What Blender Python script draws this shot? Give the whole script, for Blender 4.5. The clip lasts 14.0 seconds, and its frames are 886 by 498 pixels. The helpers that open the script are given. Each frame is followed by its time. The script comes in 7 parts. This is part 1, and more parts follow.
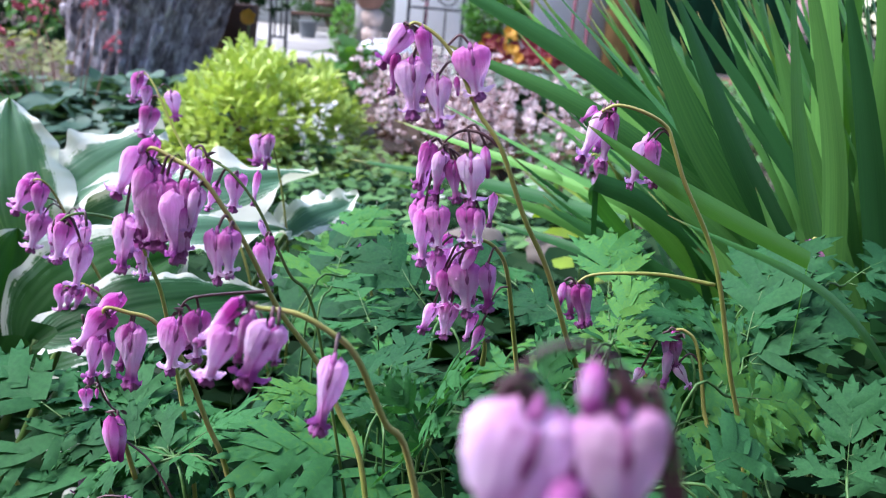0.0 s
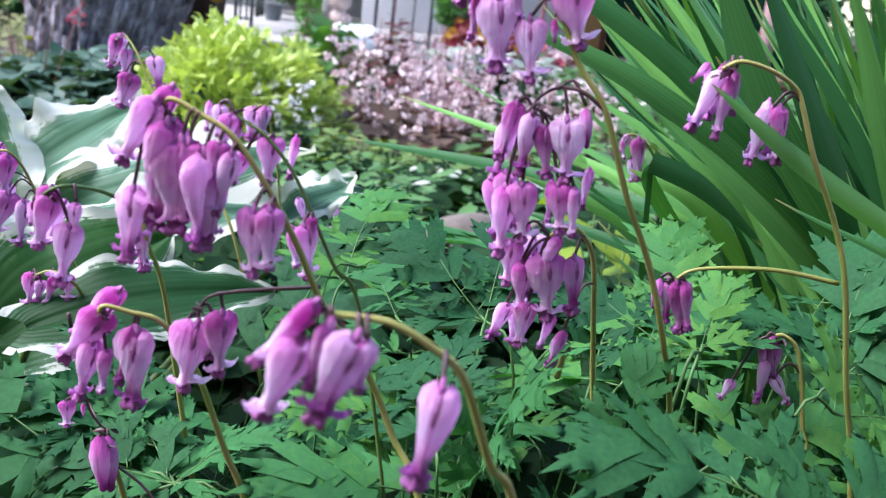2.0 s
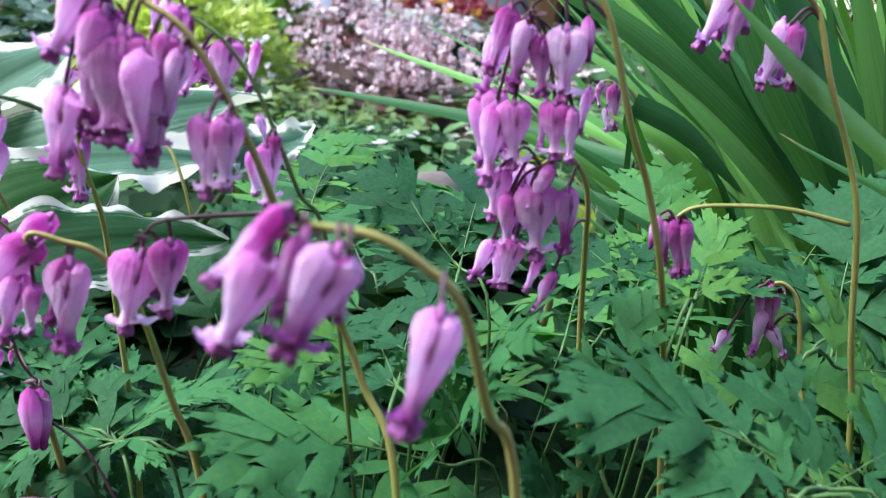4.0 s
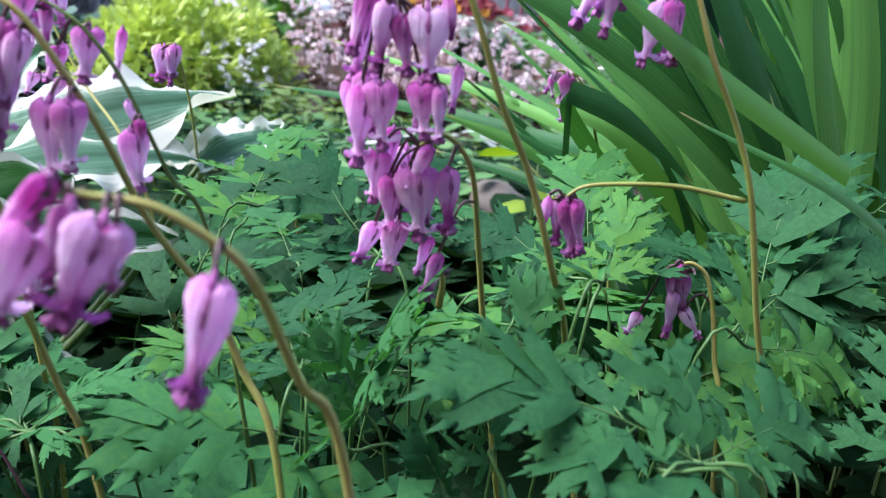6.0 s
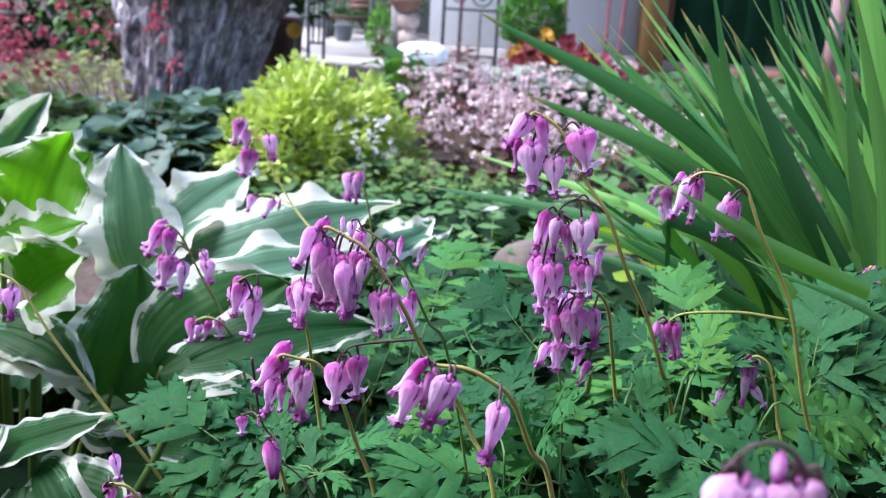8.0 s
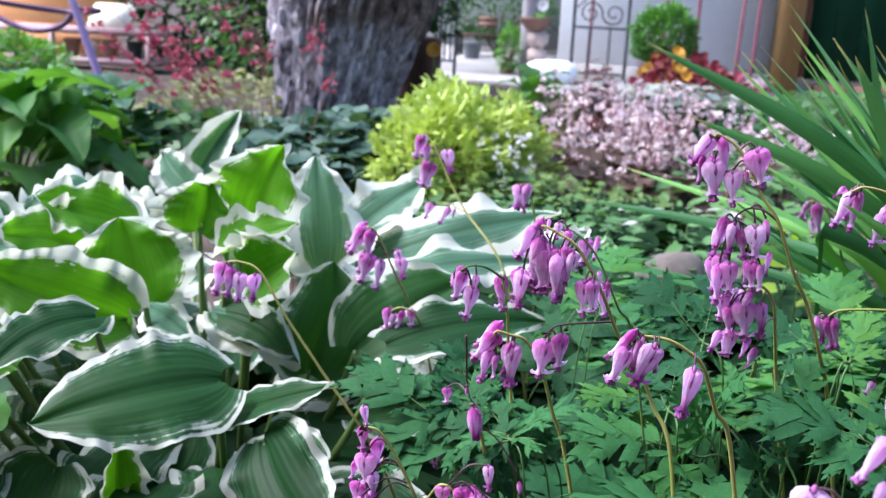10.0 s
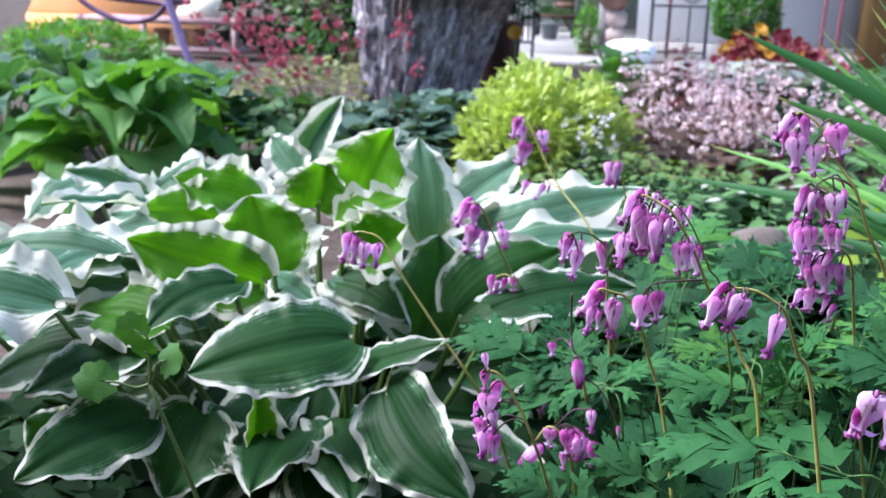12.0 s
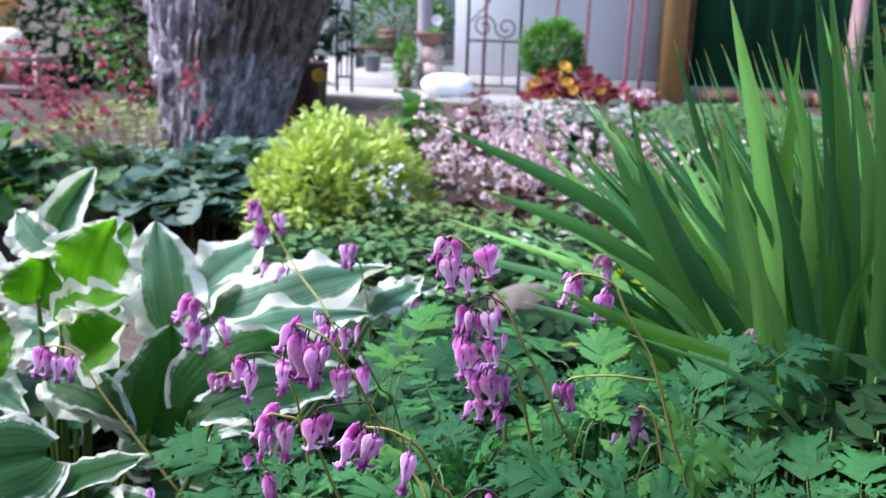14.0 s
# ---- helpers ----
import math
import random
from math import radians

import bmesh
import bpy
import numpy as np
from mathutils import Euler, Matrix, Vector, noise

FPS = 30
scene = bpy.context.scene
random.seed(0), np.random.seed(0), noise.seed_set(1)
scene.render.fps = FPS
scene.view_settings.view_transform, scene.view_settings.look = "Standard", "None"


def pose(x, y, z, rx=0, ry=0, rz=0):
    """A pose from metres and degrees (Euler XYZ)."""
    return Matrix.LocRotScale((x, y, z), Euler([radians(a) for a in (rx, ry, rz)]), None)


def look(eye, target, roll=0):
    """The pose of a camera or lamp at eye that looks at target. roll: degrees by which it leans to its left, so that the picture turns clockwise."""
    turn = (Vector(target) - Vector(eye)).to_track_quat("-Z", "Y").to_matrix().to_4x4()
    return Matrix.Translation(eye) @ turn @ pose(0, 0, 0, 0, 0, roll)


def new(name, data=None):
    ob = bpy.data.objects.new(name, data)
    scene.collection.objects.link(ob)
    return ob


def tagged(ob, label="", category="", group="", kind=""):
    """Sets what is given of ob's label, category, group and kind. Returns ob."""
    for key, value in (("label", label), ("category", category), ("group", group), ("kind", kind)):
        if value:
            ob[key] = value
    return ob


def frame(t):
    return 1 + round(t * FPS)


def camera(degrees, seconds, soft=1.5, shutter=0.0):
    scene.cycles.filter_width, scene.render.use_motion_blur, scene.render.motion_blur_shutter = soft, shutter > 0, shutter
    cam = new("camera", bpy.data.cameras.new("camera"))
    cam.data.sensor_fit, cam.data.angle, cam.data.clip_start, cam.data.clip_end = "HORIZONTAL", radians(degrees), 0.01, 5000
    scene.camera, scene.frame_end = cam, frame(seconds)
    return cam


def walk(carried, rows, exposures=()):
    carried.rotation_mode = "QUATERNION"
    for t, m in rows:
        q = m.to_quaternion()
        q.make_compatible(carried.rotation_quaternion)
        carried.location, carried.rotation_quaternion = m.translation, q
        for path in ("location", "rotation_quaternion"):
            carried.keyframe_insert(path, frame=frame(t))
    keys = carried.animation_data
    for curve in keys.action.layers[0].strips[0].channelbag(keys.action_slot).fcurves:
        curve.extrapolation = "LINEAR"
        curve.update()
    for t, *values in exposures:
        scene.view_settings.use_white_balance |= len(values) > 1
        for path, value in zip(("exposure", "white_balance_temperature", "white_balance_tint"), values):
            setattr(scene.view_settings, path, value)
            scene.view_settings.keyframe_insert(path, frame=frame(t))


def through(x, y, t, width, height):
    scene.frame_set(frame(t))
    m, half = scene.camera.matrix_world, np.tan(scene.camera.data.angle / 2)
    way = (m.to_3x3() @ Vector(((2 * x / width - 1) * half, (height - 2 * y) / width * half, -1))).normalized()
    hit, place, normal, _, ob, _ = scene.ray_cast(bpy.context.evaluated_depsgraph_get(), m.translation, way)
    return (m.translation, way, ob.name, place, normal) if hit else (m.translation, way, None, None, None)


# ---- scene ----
cam = camera(49.7, 14.0, 1.1)
PATH = [
    (0, (0.016, -0.019, 0.424), (0.019, 1.915, -0.083), 5.1),
    (0.5, (-0.004, -0.005, 0.421), (0.0, 1.931, -0.081), 5.9),
    (1, (-0.017, 0.013, 0.406), (0.004, 1.946, -0.108), 6.2),
    (1.5, (-0.021, 0.037, 0.402), (0.03, 1.966, -0.123), 6.2),
    (2, (-0.022, 0.052, 0.401), (0.065, 1.981, -0.121), 6.4),
    (2.5, (-0.024, 0.065, 0.398), (0.1, 1.991, -0.126), 6.7),
    (3, (-0.027, 0.075, 0.388), (0.131, 1.994, -0.152), 7.6),
    (3.5, (-0.033, 0.076, 0.378), (0.147, 1.989, -0.179), 8.3),
    (4, (-0.027, 0.082, 0.38), (0.166, 1.989, -0.192), 7.9),
    (4.2, (-0.016, 0.083, 0.376), (0.182, 1.988, -0.203), 7.7),
    (6.3, (0.015, 0.074, 0.381), (0.132, 1.989, -0.186), 5.7),
    (6.5, (0.014, 0.069, 0.386), (0.101, 1.988, -0.169), 5.2),
    (7, (-0.002, 0.02, 0.417), (0.021, 1.946, -0.121), 3.9),
    (7.5, (-0.016, -0.035, 0.45), (-0.04, 1.894, -0.078), 3.3),
    (7.7, (-0.019, -0.055, 0.458), (-0.058, 1.875, -0.067), 3.3),
    (9.8, (-0.052, -0.167, 0.474), (-0.352, 1.744, -0.033), 2.5),
    (10, (-0.058, -0.175, 0.475), (-0.372, 1.735, -0.028), 2.8),
    (10.5, (-0.07, -0.199, 0.476), (-0.444, 1.697, -0.038), 2.2),
    (11, (-0.077, -0.218, 0.468), (-0.504, 1.662, -0.064), 1.6),
    (11.5, (-0.078, -0.233, 0.464), (-0.541, 1.636, -0.076), 1.6),
    (12, (-0.066, -0.255, 0.485), (-0.531, 1.613, -0.059), 1.3),
    (12.5, (-0.037, -0.262, 0.51), (-0.448, 1.617, -0.036), 1.4),
    (13, (-0.008, -0.248, 0.527), (-0.31, 1.655, -0.005), 1.7),
    (13.5, (0.022, -0.231, 0.539), (-0.181, 1.693, 0.032), 1.7),
    (14, (0.037, -0.217, 0.546), (-0.109, 1.717, 0.059), 1.7),
]
walk(cam, [(t, look(eye, target, roll)) for t, eye, target, roll in PATH])

# ---- light ----
world = bpy.data.worlds.new("world")
scene.world = world
world.use_nodes = True
wn = world.node_tree
sky = wn.nodes.new("ShaderNodeTexSky")
sky.sky_type, sky.sun_disc = "NISHITA", False
sky.sun_elevation, sky.sun_rotation = radians(53), radians(-96)
sky.air_density, sky.dust_density, sky.ozone_density = 1.0, 1.0, 1.5
wn.links.new(sky.outputs[0], wn.nodes["Background"].inputs[0])
wn.nodes["Background"].inputs[1].default_value = 0.125
sun_lamp = bpy.data.lights.new("sun", "SUN")
sun_lamp.energy, sun_lamp.angle, sun_lamp.color = 2.3, radians(36), (0.94, 0.92, 1.0)
sun = new("sun", sun_lamp)
sun.matrix_world = look((-6.0, -0.6, 8.0), (0, 0.6, 0))
scene.view_settings.exposure = 2.03

cam.data.dof.use_dof = True
cam.data.dof.focus_distance, cam.data.dof.aperture_fstop = 0.42, 20.0
# ---- materials ----
def nodes_of(name):
    m = bpy.data.materials.new(name)
    m.use_nodes = True
    t = m.node_tree
    b = t.nodes["Principled BSDF"]
    return m, t, b, t.nodes["Material Output"]


def add(t, kind, **values):
    n = t.nodes.new(kind)
    for k, v in values.items():
        n.inputs[k.replace("_", " ")].default_value = v
    return n


def ramp(t, stops, fac):
    r = t.nodes.new("ShaderNodeValToRGB")
    e = r.color_ramp.elements
    while len(e) < len(stops):
        e.new(0.5)
    for el, (p, c) in zip(e, stops):
        el.position, el.color = p, (*c, 1)
    t.links.new(fac, r.inputs[0])
    return r.outputs[0]


def mixed(t, fac, a, b, mode="MIX"):
    n = t.nodes.new("ShaderNodeMix")
    n.data_type, n.blend_type = "RGBA", mode
    for k, v in ((0, fac), (6, a), (7, b)):
        if isinstance(v, (int, float)):
            n.inputs[k].default_value = v
        elif isinstance(v, tuple):
            n.inputs[k].default_value = (*v, 1)
        else:
            t.links.new(v, n.inputs[k])
    return n.outputs[2]


def calc(t, op, a, b=0.0, c=0.0):
    n = t.nodes.new("ShaderNodeMath")
    n.operation = op
    for k, v in enumerate((a, b, c)):
        if isinstance(v, (int, float)):
            n.inputs[k].default_value = v
        else:
            t.links.new(v, n.inputs[k])
    return n.outputs[0]


def noisy(t, scale, detail=4.0, rough=0.55, coord=None, stretch=None):
    n = add(t, "ShaderNodeTexNoise", Scale=scale, Detail=detail, Roughness=rough)
    if coord is None:
        coord = t.nodes.new("ShaderNodeTexCoord").outputs["Object"]
    if stretch:
        mp = t.nodes.new("ShaderNodeMapping")
        mp.inputs["Scale"].default_value = stretch
        t.links.new(coord, mp.inputs[0])
        coord = mp.outputs[0]
    t.links.new(coord, n.inputs["Vector"])
    return n.outputs["Fac"]


def bumped(t, b, height, strength, distance):
    n = add(t, "ShaderNodeBump", Strength=strength, Distance=distance)
    t.links.new(height, n.inputs["Height"])
    t.links.new(n.outputs[0], b.inputs["Normal"])
    return n.outputs[0]


def sheer(t, b, out, colour, share, normal=None):
    """Lets part of the light through a thin leaf or petal."""
    tr = t.nodes.new("ShaderNodeBsdfTranslucent")
    t.links.new(colour, tr.inputs[0])
    if normal is not None:
        t.links.new(normal, tr.inputs["Normal"])
    mx = t.nodes.new("ShaderNodeMixShader")
    mx.inputs[0].default_value = share
    t.links.new(b.outputs[0], mx.inputs[1])
    t.links.new(tr.outputs[0], mx.inputs[2])
    t.links.new(mx.outputs[0], out.inputs[0])


def plain(name, stops, scale=8.0, rough=0.7, metal=0.0, relief=0.3, depth=0.01, stretch=None, fine=60.0):
    """Noise between colours at two scales, with a fine relief."""
    m, t, b, out = nodes_of(name)
    big = noisy(t, scale, 5, stretch=stretch)
    small = noisy(t, fine, 3, stretch=stretch)
    f = calc(t, "MULTIPLY_ADD", small, 0.35, calc(t, "MULTIPLY", big, 0.65))
    t.links.new(ramp(t, stops, f), b.inputs["Base Color"])
    b.inputs["Roughness"].default_value, b.inputs["Metallic"].default_value = rough, metal
    bumped(t, b, f, relief, depth)
    return m


def leafy(name, dark, light, rough=0.45, share=0.3, scale=30.0, tint=(1.6, 1.7, 0.5), spec=0.4, piece=0.35):
    """A leaf: two greens varied leaf by leaf, shot through with light."""
    m, t, b, out = nodes_of(name)
    g = t.nodes.new("ShaderNodeNewGeometry")
    info = t.nodes.new("ShaderNodeObjectInfo")
    n = noisy(t, scale, 4)
    v = calc(t, "MULTIPLY_ADD", g.outputs["Random Per Island"], piece, calc(t, "MULTIPLY_ADD", info.outputs["Random"], 0.8 - piece, calc(t, "MULTIPLY", n, 0.45)))
    col = ramp(t, [(0.25, dark), (0.85, light)], v)
    t.links.new(col, b.inputs["Base Color"])
    b.inputs["Roughness"].default_value = rough
    b.inputs["Specular IOR Level"].default_value = spec
    h = noisy(t, scale * 6, 3)
    nrm = bumped(t, b, h, 0.25, 0.002)
    lit = mixed(t, 1.0, col, tint, "MULTIPLY")
    sheer(t, b, out, lit, share, nrm)
    return m


def sword_material(name="iris_leaf", dark=(0.018, 0.085, 0.030), mid=(0.038, 0.146, 0.046), light=(0.15, 0.37, 0.090)):
    """A long blade with fine veins along it; each leaf its own green."""
    m, t, b, out = nodes_of(name)
    uv = t.nodes.new("ShaderNodeUVMap")
    sp = t.nodes.new("ShaderNodeSeparateXYZ")
    t.links.new(uv.outputs[0], sp.inputs[0])
    info = t.nodes.new("ShaderNodeObjectInfo")
    cv = t.nodes.new("ShaderNodeCombineXYZ")
    t.links.new(calc(t, "MULTIPLY_ADD", sp.outputs[0], 16.0, calc(t, "MULTIPLY", info.outputs["Random"], 70.0)), cv.inputs[0])
    t.links.new(calc(t, "MULTIPLY", sp.outputs[1], 1.5), cv.inputs[1])
    vein = noisy(t, 1.0, 3, coord=cv.outputs[0])
    f = calc(t, "MULTIPLY_ADD", info.outputs["Random"], 0.75, calc(t, "MULTIPLY", vein, 0.35))
    col = ramp(t, [(0.12, dark), (0.48, mid), (0.95, light)], f)
    col = mixed(t, ramp(t, [(0.93, (0, 0, 0)), (1.0, (1, 1, 1))], sp.outputs[1]), col, (0.30, 0.26, 0.10))
    t.links.new(col, b.inputs["Base Color"])
    b.inputs["Roughness"].default_value = 0.5
    b.inputs["Specular IOR Level"].default_value = 0.25
    ribs = calc(t, "SINE", calc(t, "MULTIPLY", sp.outputs[0], 95.0))
    nrm = bumped(t, b, calc(t, "MULTIPLY_ADD", vein, 2.0, ribs), 0.08, 0.0003)
    sheer(t, b, out, mixed(t, 1.0, col, (1.5, 1.6, 0.5), "MULTIPLY"), 0.16, nrm)
    return m


M = {}
M["soil"] = plain("soil", [(0.3, (0.028, 0.021, 0.018)), (0.7, (0.135, 0.105, 0.092))], 9, 0.95, relief=0.8, depth=0.02, fine=90)
M["dicentra"] = leafy("dicentra_leaf", (0.013, 0.062, 0.028), (0.050, 0.184, 0.060), 0.55, 0.30, 40, tint=(1.4, 1.6, 0.6), spec=0.12, piece=0.10)
for n in M["dicentra"].node_tree.nodes:
    if n.bl_idname == "ShaderNodeValToRGB":
        n.color_ramp.elements.new(1.0).color = (0.085, 0.225, 0.045, 1)
M["rachis"] = plain("leaf_rib", [(0.3, (0.033, 0.112, 0.026)), (0.7, (0.073, 0.158, 0.040))], 25, 0.55, relief=0.1, depth=0.001)
M["stem"] = plain("stem", [(0.35, (0.24, 0.29, 0.06)), (0.7, (0.40, 0.33, 0.12))], 25, 0.5, relief=0.1, depth=0.001)
M["green_stem"] = plain("green_stem", [(0.3, (0.066, 0.145, 0.033)), (0.7, (0.132, 0.198, 0.053))], 25, 0.5, relief=0.1, depth=0.001)
M["pedicel"] = plain("pedicel", [(0.3, (0.042, 0.018, 0.030)), (0.7, (0.096, 0.042, 0.054))], 60, 0.5, relief=0.1, depth=0.0005)
M["iris"] = sword_material()
M["iris_young"] = sword_material("young_iris_leaf", (0.045, 0.19, 0.025), (0.075, 0.25, 0.032), (0.12, 0.32, 0.05))
M["lime"] = leafy("lime_leaf", (0.165, 0.285, 0.045), (0.43, 0.54, 0.145), 0.5, 0.3, 20, tint=(1.2, 1.2, 0.6))
M["bluegreen"] = leafy("bluegreen_leaf", (0.034, 0.084, 0.062), (0.098, 0.168, 0.130), 0.5, 0.15, 20)
M["midgreen"] = leafy("midgreen_leaf", (0.022, 0.082, 0.026), (0.090, 0.205, 0.065), 0.5, 0.25, 20)
M["oldgreen"] = leafy("old_leaf", (0.062, 0.095, 0.026), (0.175, 0.190, 0.070), 0.6, 0.25, 20)
M["seedling"] = leafy("seedling_leaf", (0.055, 0.125, 0.030), (0.175, 0.265, 0.080), 0.55, 0.3, 20)
M["silver"] = leafy("silver_leaf", (0.165, 0.211, 0.158), (0.409, 0.436, 0.383), 0.6, 0.15, 20, tint=(1, 1.1, 0.8))
# near-black green; in the undergrowth this colour stands in for deep shade
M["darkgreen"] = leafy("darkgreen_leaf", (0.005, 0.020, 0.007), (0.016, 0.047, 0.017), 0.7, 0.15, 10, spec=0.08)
M["redleaf"] = leafy("red_leaf", (0.066, 0.010, 0.013), (0.185, 0.040, 0.033), 0.5, 0.2, 20, tint=(1.4, 0.8, 0.7))
M["pinkfloret"] = leafy("pink_floret", (0.58, 0.40, 0.44), (0.88, 0.77, 0.80), 0.7, 0.35, 30, tint=(1.0, 0.95, 0.95))
M["redfloret"] = leafy("red_floret", (0.38, 0.050, 0.11), (0.58, 0.17, 0.24), 0.6, 0.3, 30, tint=(1.1, 0.8, 0.8))
M["whitefloret"] = leafy("white_floret", (0.649, 0.618, 0.658), (0.847, 0.827, 0.847), 0.7, 0.3, 30, tint=(1, 1, 1))
M["yellowpetal"] = leafy("yellow_petal", (0.562, 0.225, 0.022), (0.637, 0.413, 0.060), 0.6, 0.2, 30, tint=(1, 0.9, 0.6))
M["maroonpetal"] = leafy("maroon_petal", (0.075, 0.006, 0.015), (0.225, 0.022, 0.038), 0.6, 0.2, 30, tint=(1.3, 0.8, 0.8))
M["rosestalk"] = plain("rose_stalk", [(0.3, (0.165, 0.060, 0.053)), (0.7, (0.270, 0.128, 0.105))], 30, 0.6, relief=0.1, depth=0.001)


def bark_material():
    """Lilac-grey weathered bark, turning to dark brown higher up on one side."""
    m, t, b, out = nodes_of("bark")
    co = t.nodes.new("ShaderNodeTexCoord").outputs["Object"]
    sp = t.nodes.new("ShaderNodeSeparateXYZ")
    t.links.new(co, sp.inputs[0])
    info = t.nodes.new("ShaderNodeObjectInfo")
    fur = noisy(t, 30.0, 6, 0.65, stretch=(1, 1, 0.4))
    big = noisy(t, 5.0, 4)
    fine = noisy(t, 90.0, 4, stretch=(1, 1, 0.6))
    f = calc(t, "MULTIPLY_ADD", fine, 0.3, calc(t, "MULTIPLY_ADD", info.outputs["Random"], 0.14, calc(t, "MULTIPLY", fur, 0.6)))
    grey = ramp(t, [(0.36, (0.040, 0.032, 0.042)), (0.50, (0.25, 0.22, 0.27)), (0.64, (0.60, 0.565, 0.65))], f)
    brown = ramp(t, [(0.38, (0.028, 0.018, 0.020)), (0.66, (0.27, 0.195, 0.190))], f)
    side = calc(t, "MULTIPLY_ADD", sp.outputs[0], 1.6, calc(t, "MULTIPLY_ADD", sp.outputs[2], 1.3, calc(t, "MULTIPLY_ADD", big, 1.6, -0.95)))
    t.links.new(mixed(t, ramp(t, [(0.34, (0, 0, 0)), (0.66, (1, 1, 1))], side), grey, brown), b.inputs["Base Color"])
    b.inputs["Roughness"].default_value = 0.9
    bumped(t, b, f, 1.0, 0.025)
    return m


def hosta_material(name="hosta_leaf", edge=0.84, dark=(0.009, 0.046, 0.014), light=(0.026, 0.096, 0.026), grey=(0.056, 0.128, 0.072), white=(0.50, 0.53, 0.48), through=0.35):
    """Green blade with sunken parallel veins, grey-green streaks and an uneven white margin."""
    m, t, b, out = nodes_of(name)
    uv = t.nodes.new("ShaderNodeUVMap")
    sp = t.nodes.new("ShaderNodeSeparateXYZ")
    t.links.new(uv.outputs[0], sp.inputs[0])
    info = t.nodes.new("ShaderNodeObjectInfo")
    u = calc(t, "ABSOLUTE", calc(t, "MULTIPLY_ADD", sp.outputs[0], 2.0, -1.0))
    v = sp.outputs[1]
    seed = t.nodes.new("ShaderNodeCombineXYZ")
    t.links.new(calc(t, "MULTIPLY_ADD", sp.outputs[0], 34.0, calc(t, "MULTIPLY", info.outputs["Random"], 90.0)), seed.inputs[0])
    t.links.new(calc(t, "MULTIPLY", v, 1.6), seed.inputs[1])
    streak = noisy(t, 1.0, 4, 0.6, coord=seed.outputs[0])
    seed2 = t.nodes.new("ShaderNodeCombineXYZ")
    t.links.new(calc(t, "MULTIPLY_ADD", sp.outputs[0], 4.0, calc(t, "MULTIPLY", info.outputs["Random"], 50.0)), seed2.inputs[0])
    t.links.new(calc(t, "MULTIPLY", v, 7.0), seed2.inputs[1])
    jag = noisy(t, 1.0, 5, 0.65, coord=seed2.outputs[0])
    k = calc(t, "ADD", u, calc(t, "MULTIPLY_ADD", streak, 0.48, calc(t, "MULTIPLY_ADD", jag, 0.66, -0.56)))
    near_tip = calc(t, "MULTIPLY", calc(t, "POWER", v, 8.0), 0.35)
    k = calc(t, "ADD", k, near_tip)
    margin = ramp(t, [(edge, (0, 0, 0)), (edge + 0.05, (1, 1, 1))], k)
    greyish = ramp(t, [(edge - 0.19, (0, 0, 0)), (edge - 0.09, (1, 1, 1))], calc(t, "ADD", k, calc(t, "MULTIPLY_ADD", streak, 0.6, -0.34)))
    base = ramp(t, [(0.3, dark), (0.75, light)], calc(t, "MULTIPLY_ADD", streak, 0.4, calc(t, "MULTIPLY_ADD", info.outputs["Random"], 0.4, calc(t, "MULTIPLY", jag, 0.2))))
    col = mixed(t, margin, mixed(t, greyish, base, grey), white)
    ribs = calc(t, "SINE", calc(t, "MULTIPLY", calc(t, "MULTIPLY_ADD", calc(t, "MULTIPLY", u, v), -0.25, u), 48.0))
    vein = ramp(t, [(0.0, (0.92, 0.94, 0.92)), (0.3, (1, 1, 1))], calc(t, "MULTIPLY_ADD", ribs, 0.5, 0.5))
    col = mixed(t, calc(t, "SUBTRACT", 1.0, margin), col, mixed(t, 1.0, col, vein, "MULTIPLY"))
    t.links.new(col, b.inputs["Base Color"])
    b.inputs["Roughness"].default_value = 0.5
    b.inputs["Specular IOR Level"].default_value = 0.16
    ribs = calc(t, "MULTIPLY", ribs, calc(t, "SUBTRACT", 1.05, v))
    nrm = bumped(t, b, calc(t, "MULTIPLY_ADD", jag, 0.5, ribs), 0.12, 0.0010)
    lit = mixed(t, 1.0, col, (1.6, 1.7, 0.45), "MULTIPLY")
    lit = mixed(t, margin, lit, (0.66, 0.68, 0.54))
    sheer(t, b, out, lit, through, nrm)
    return m


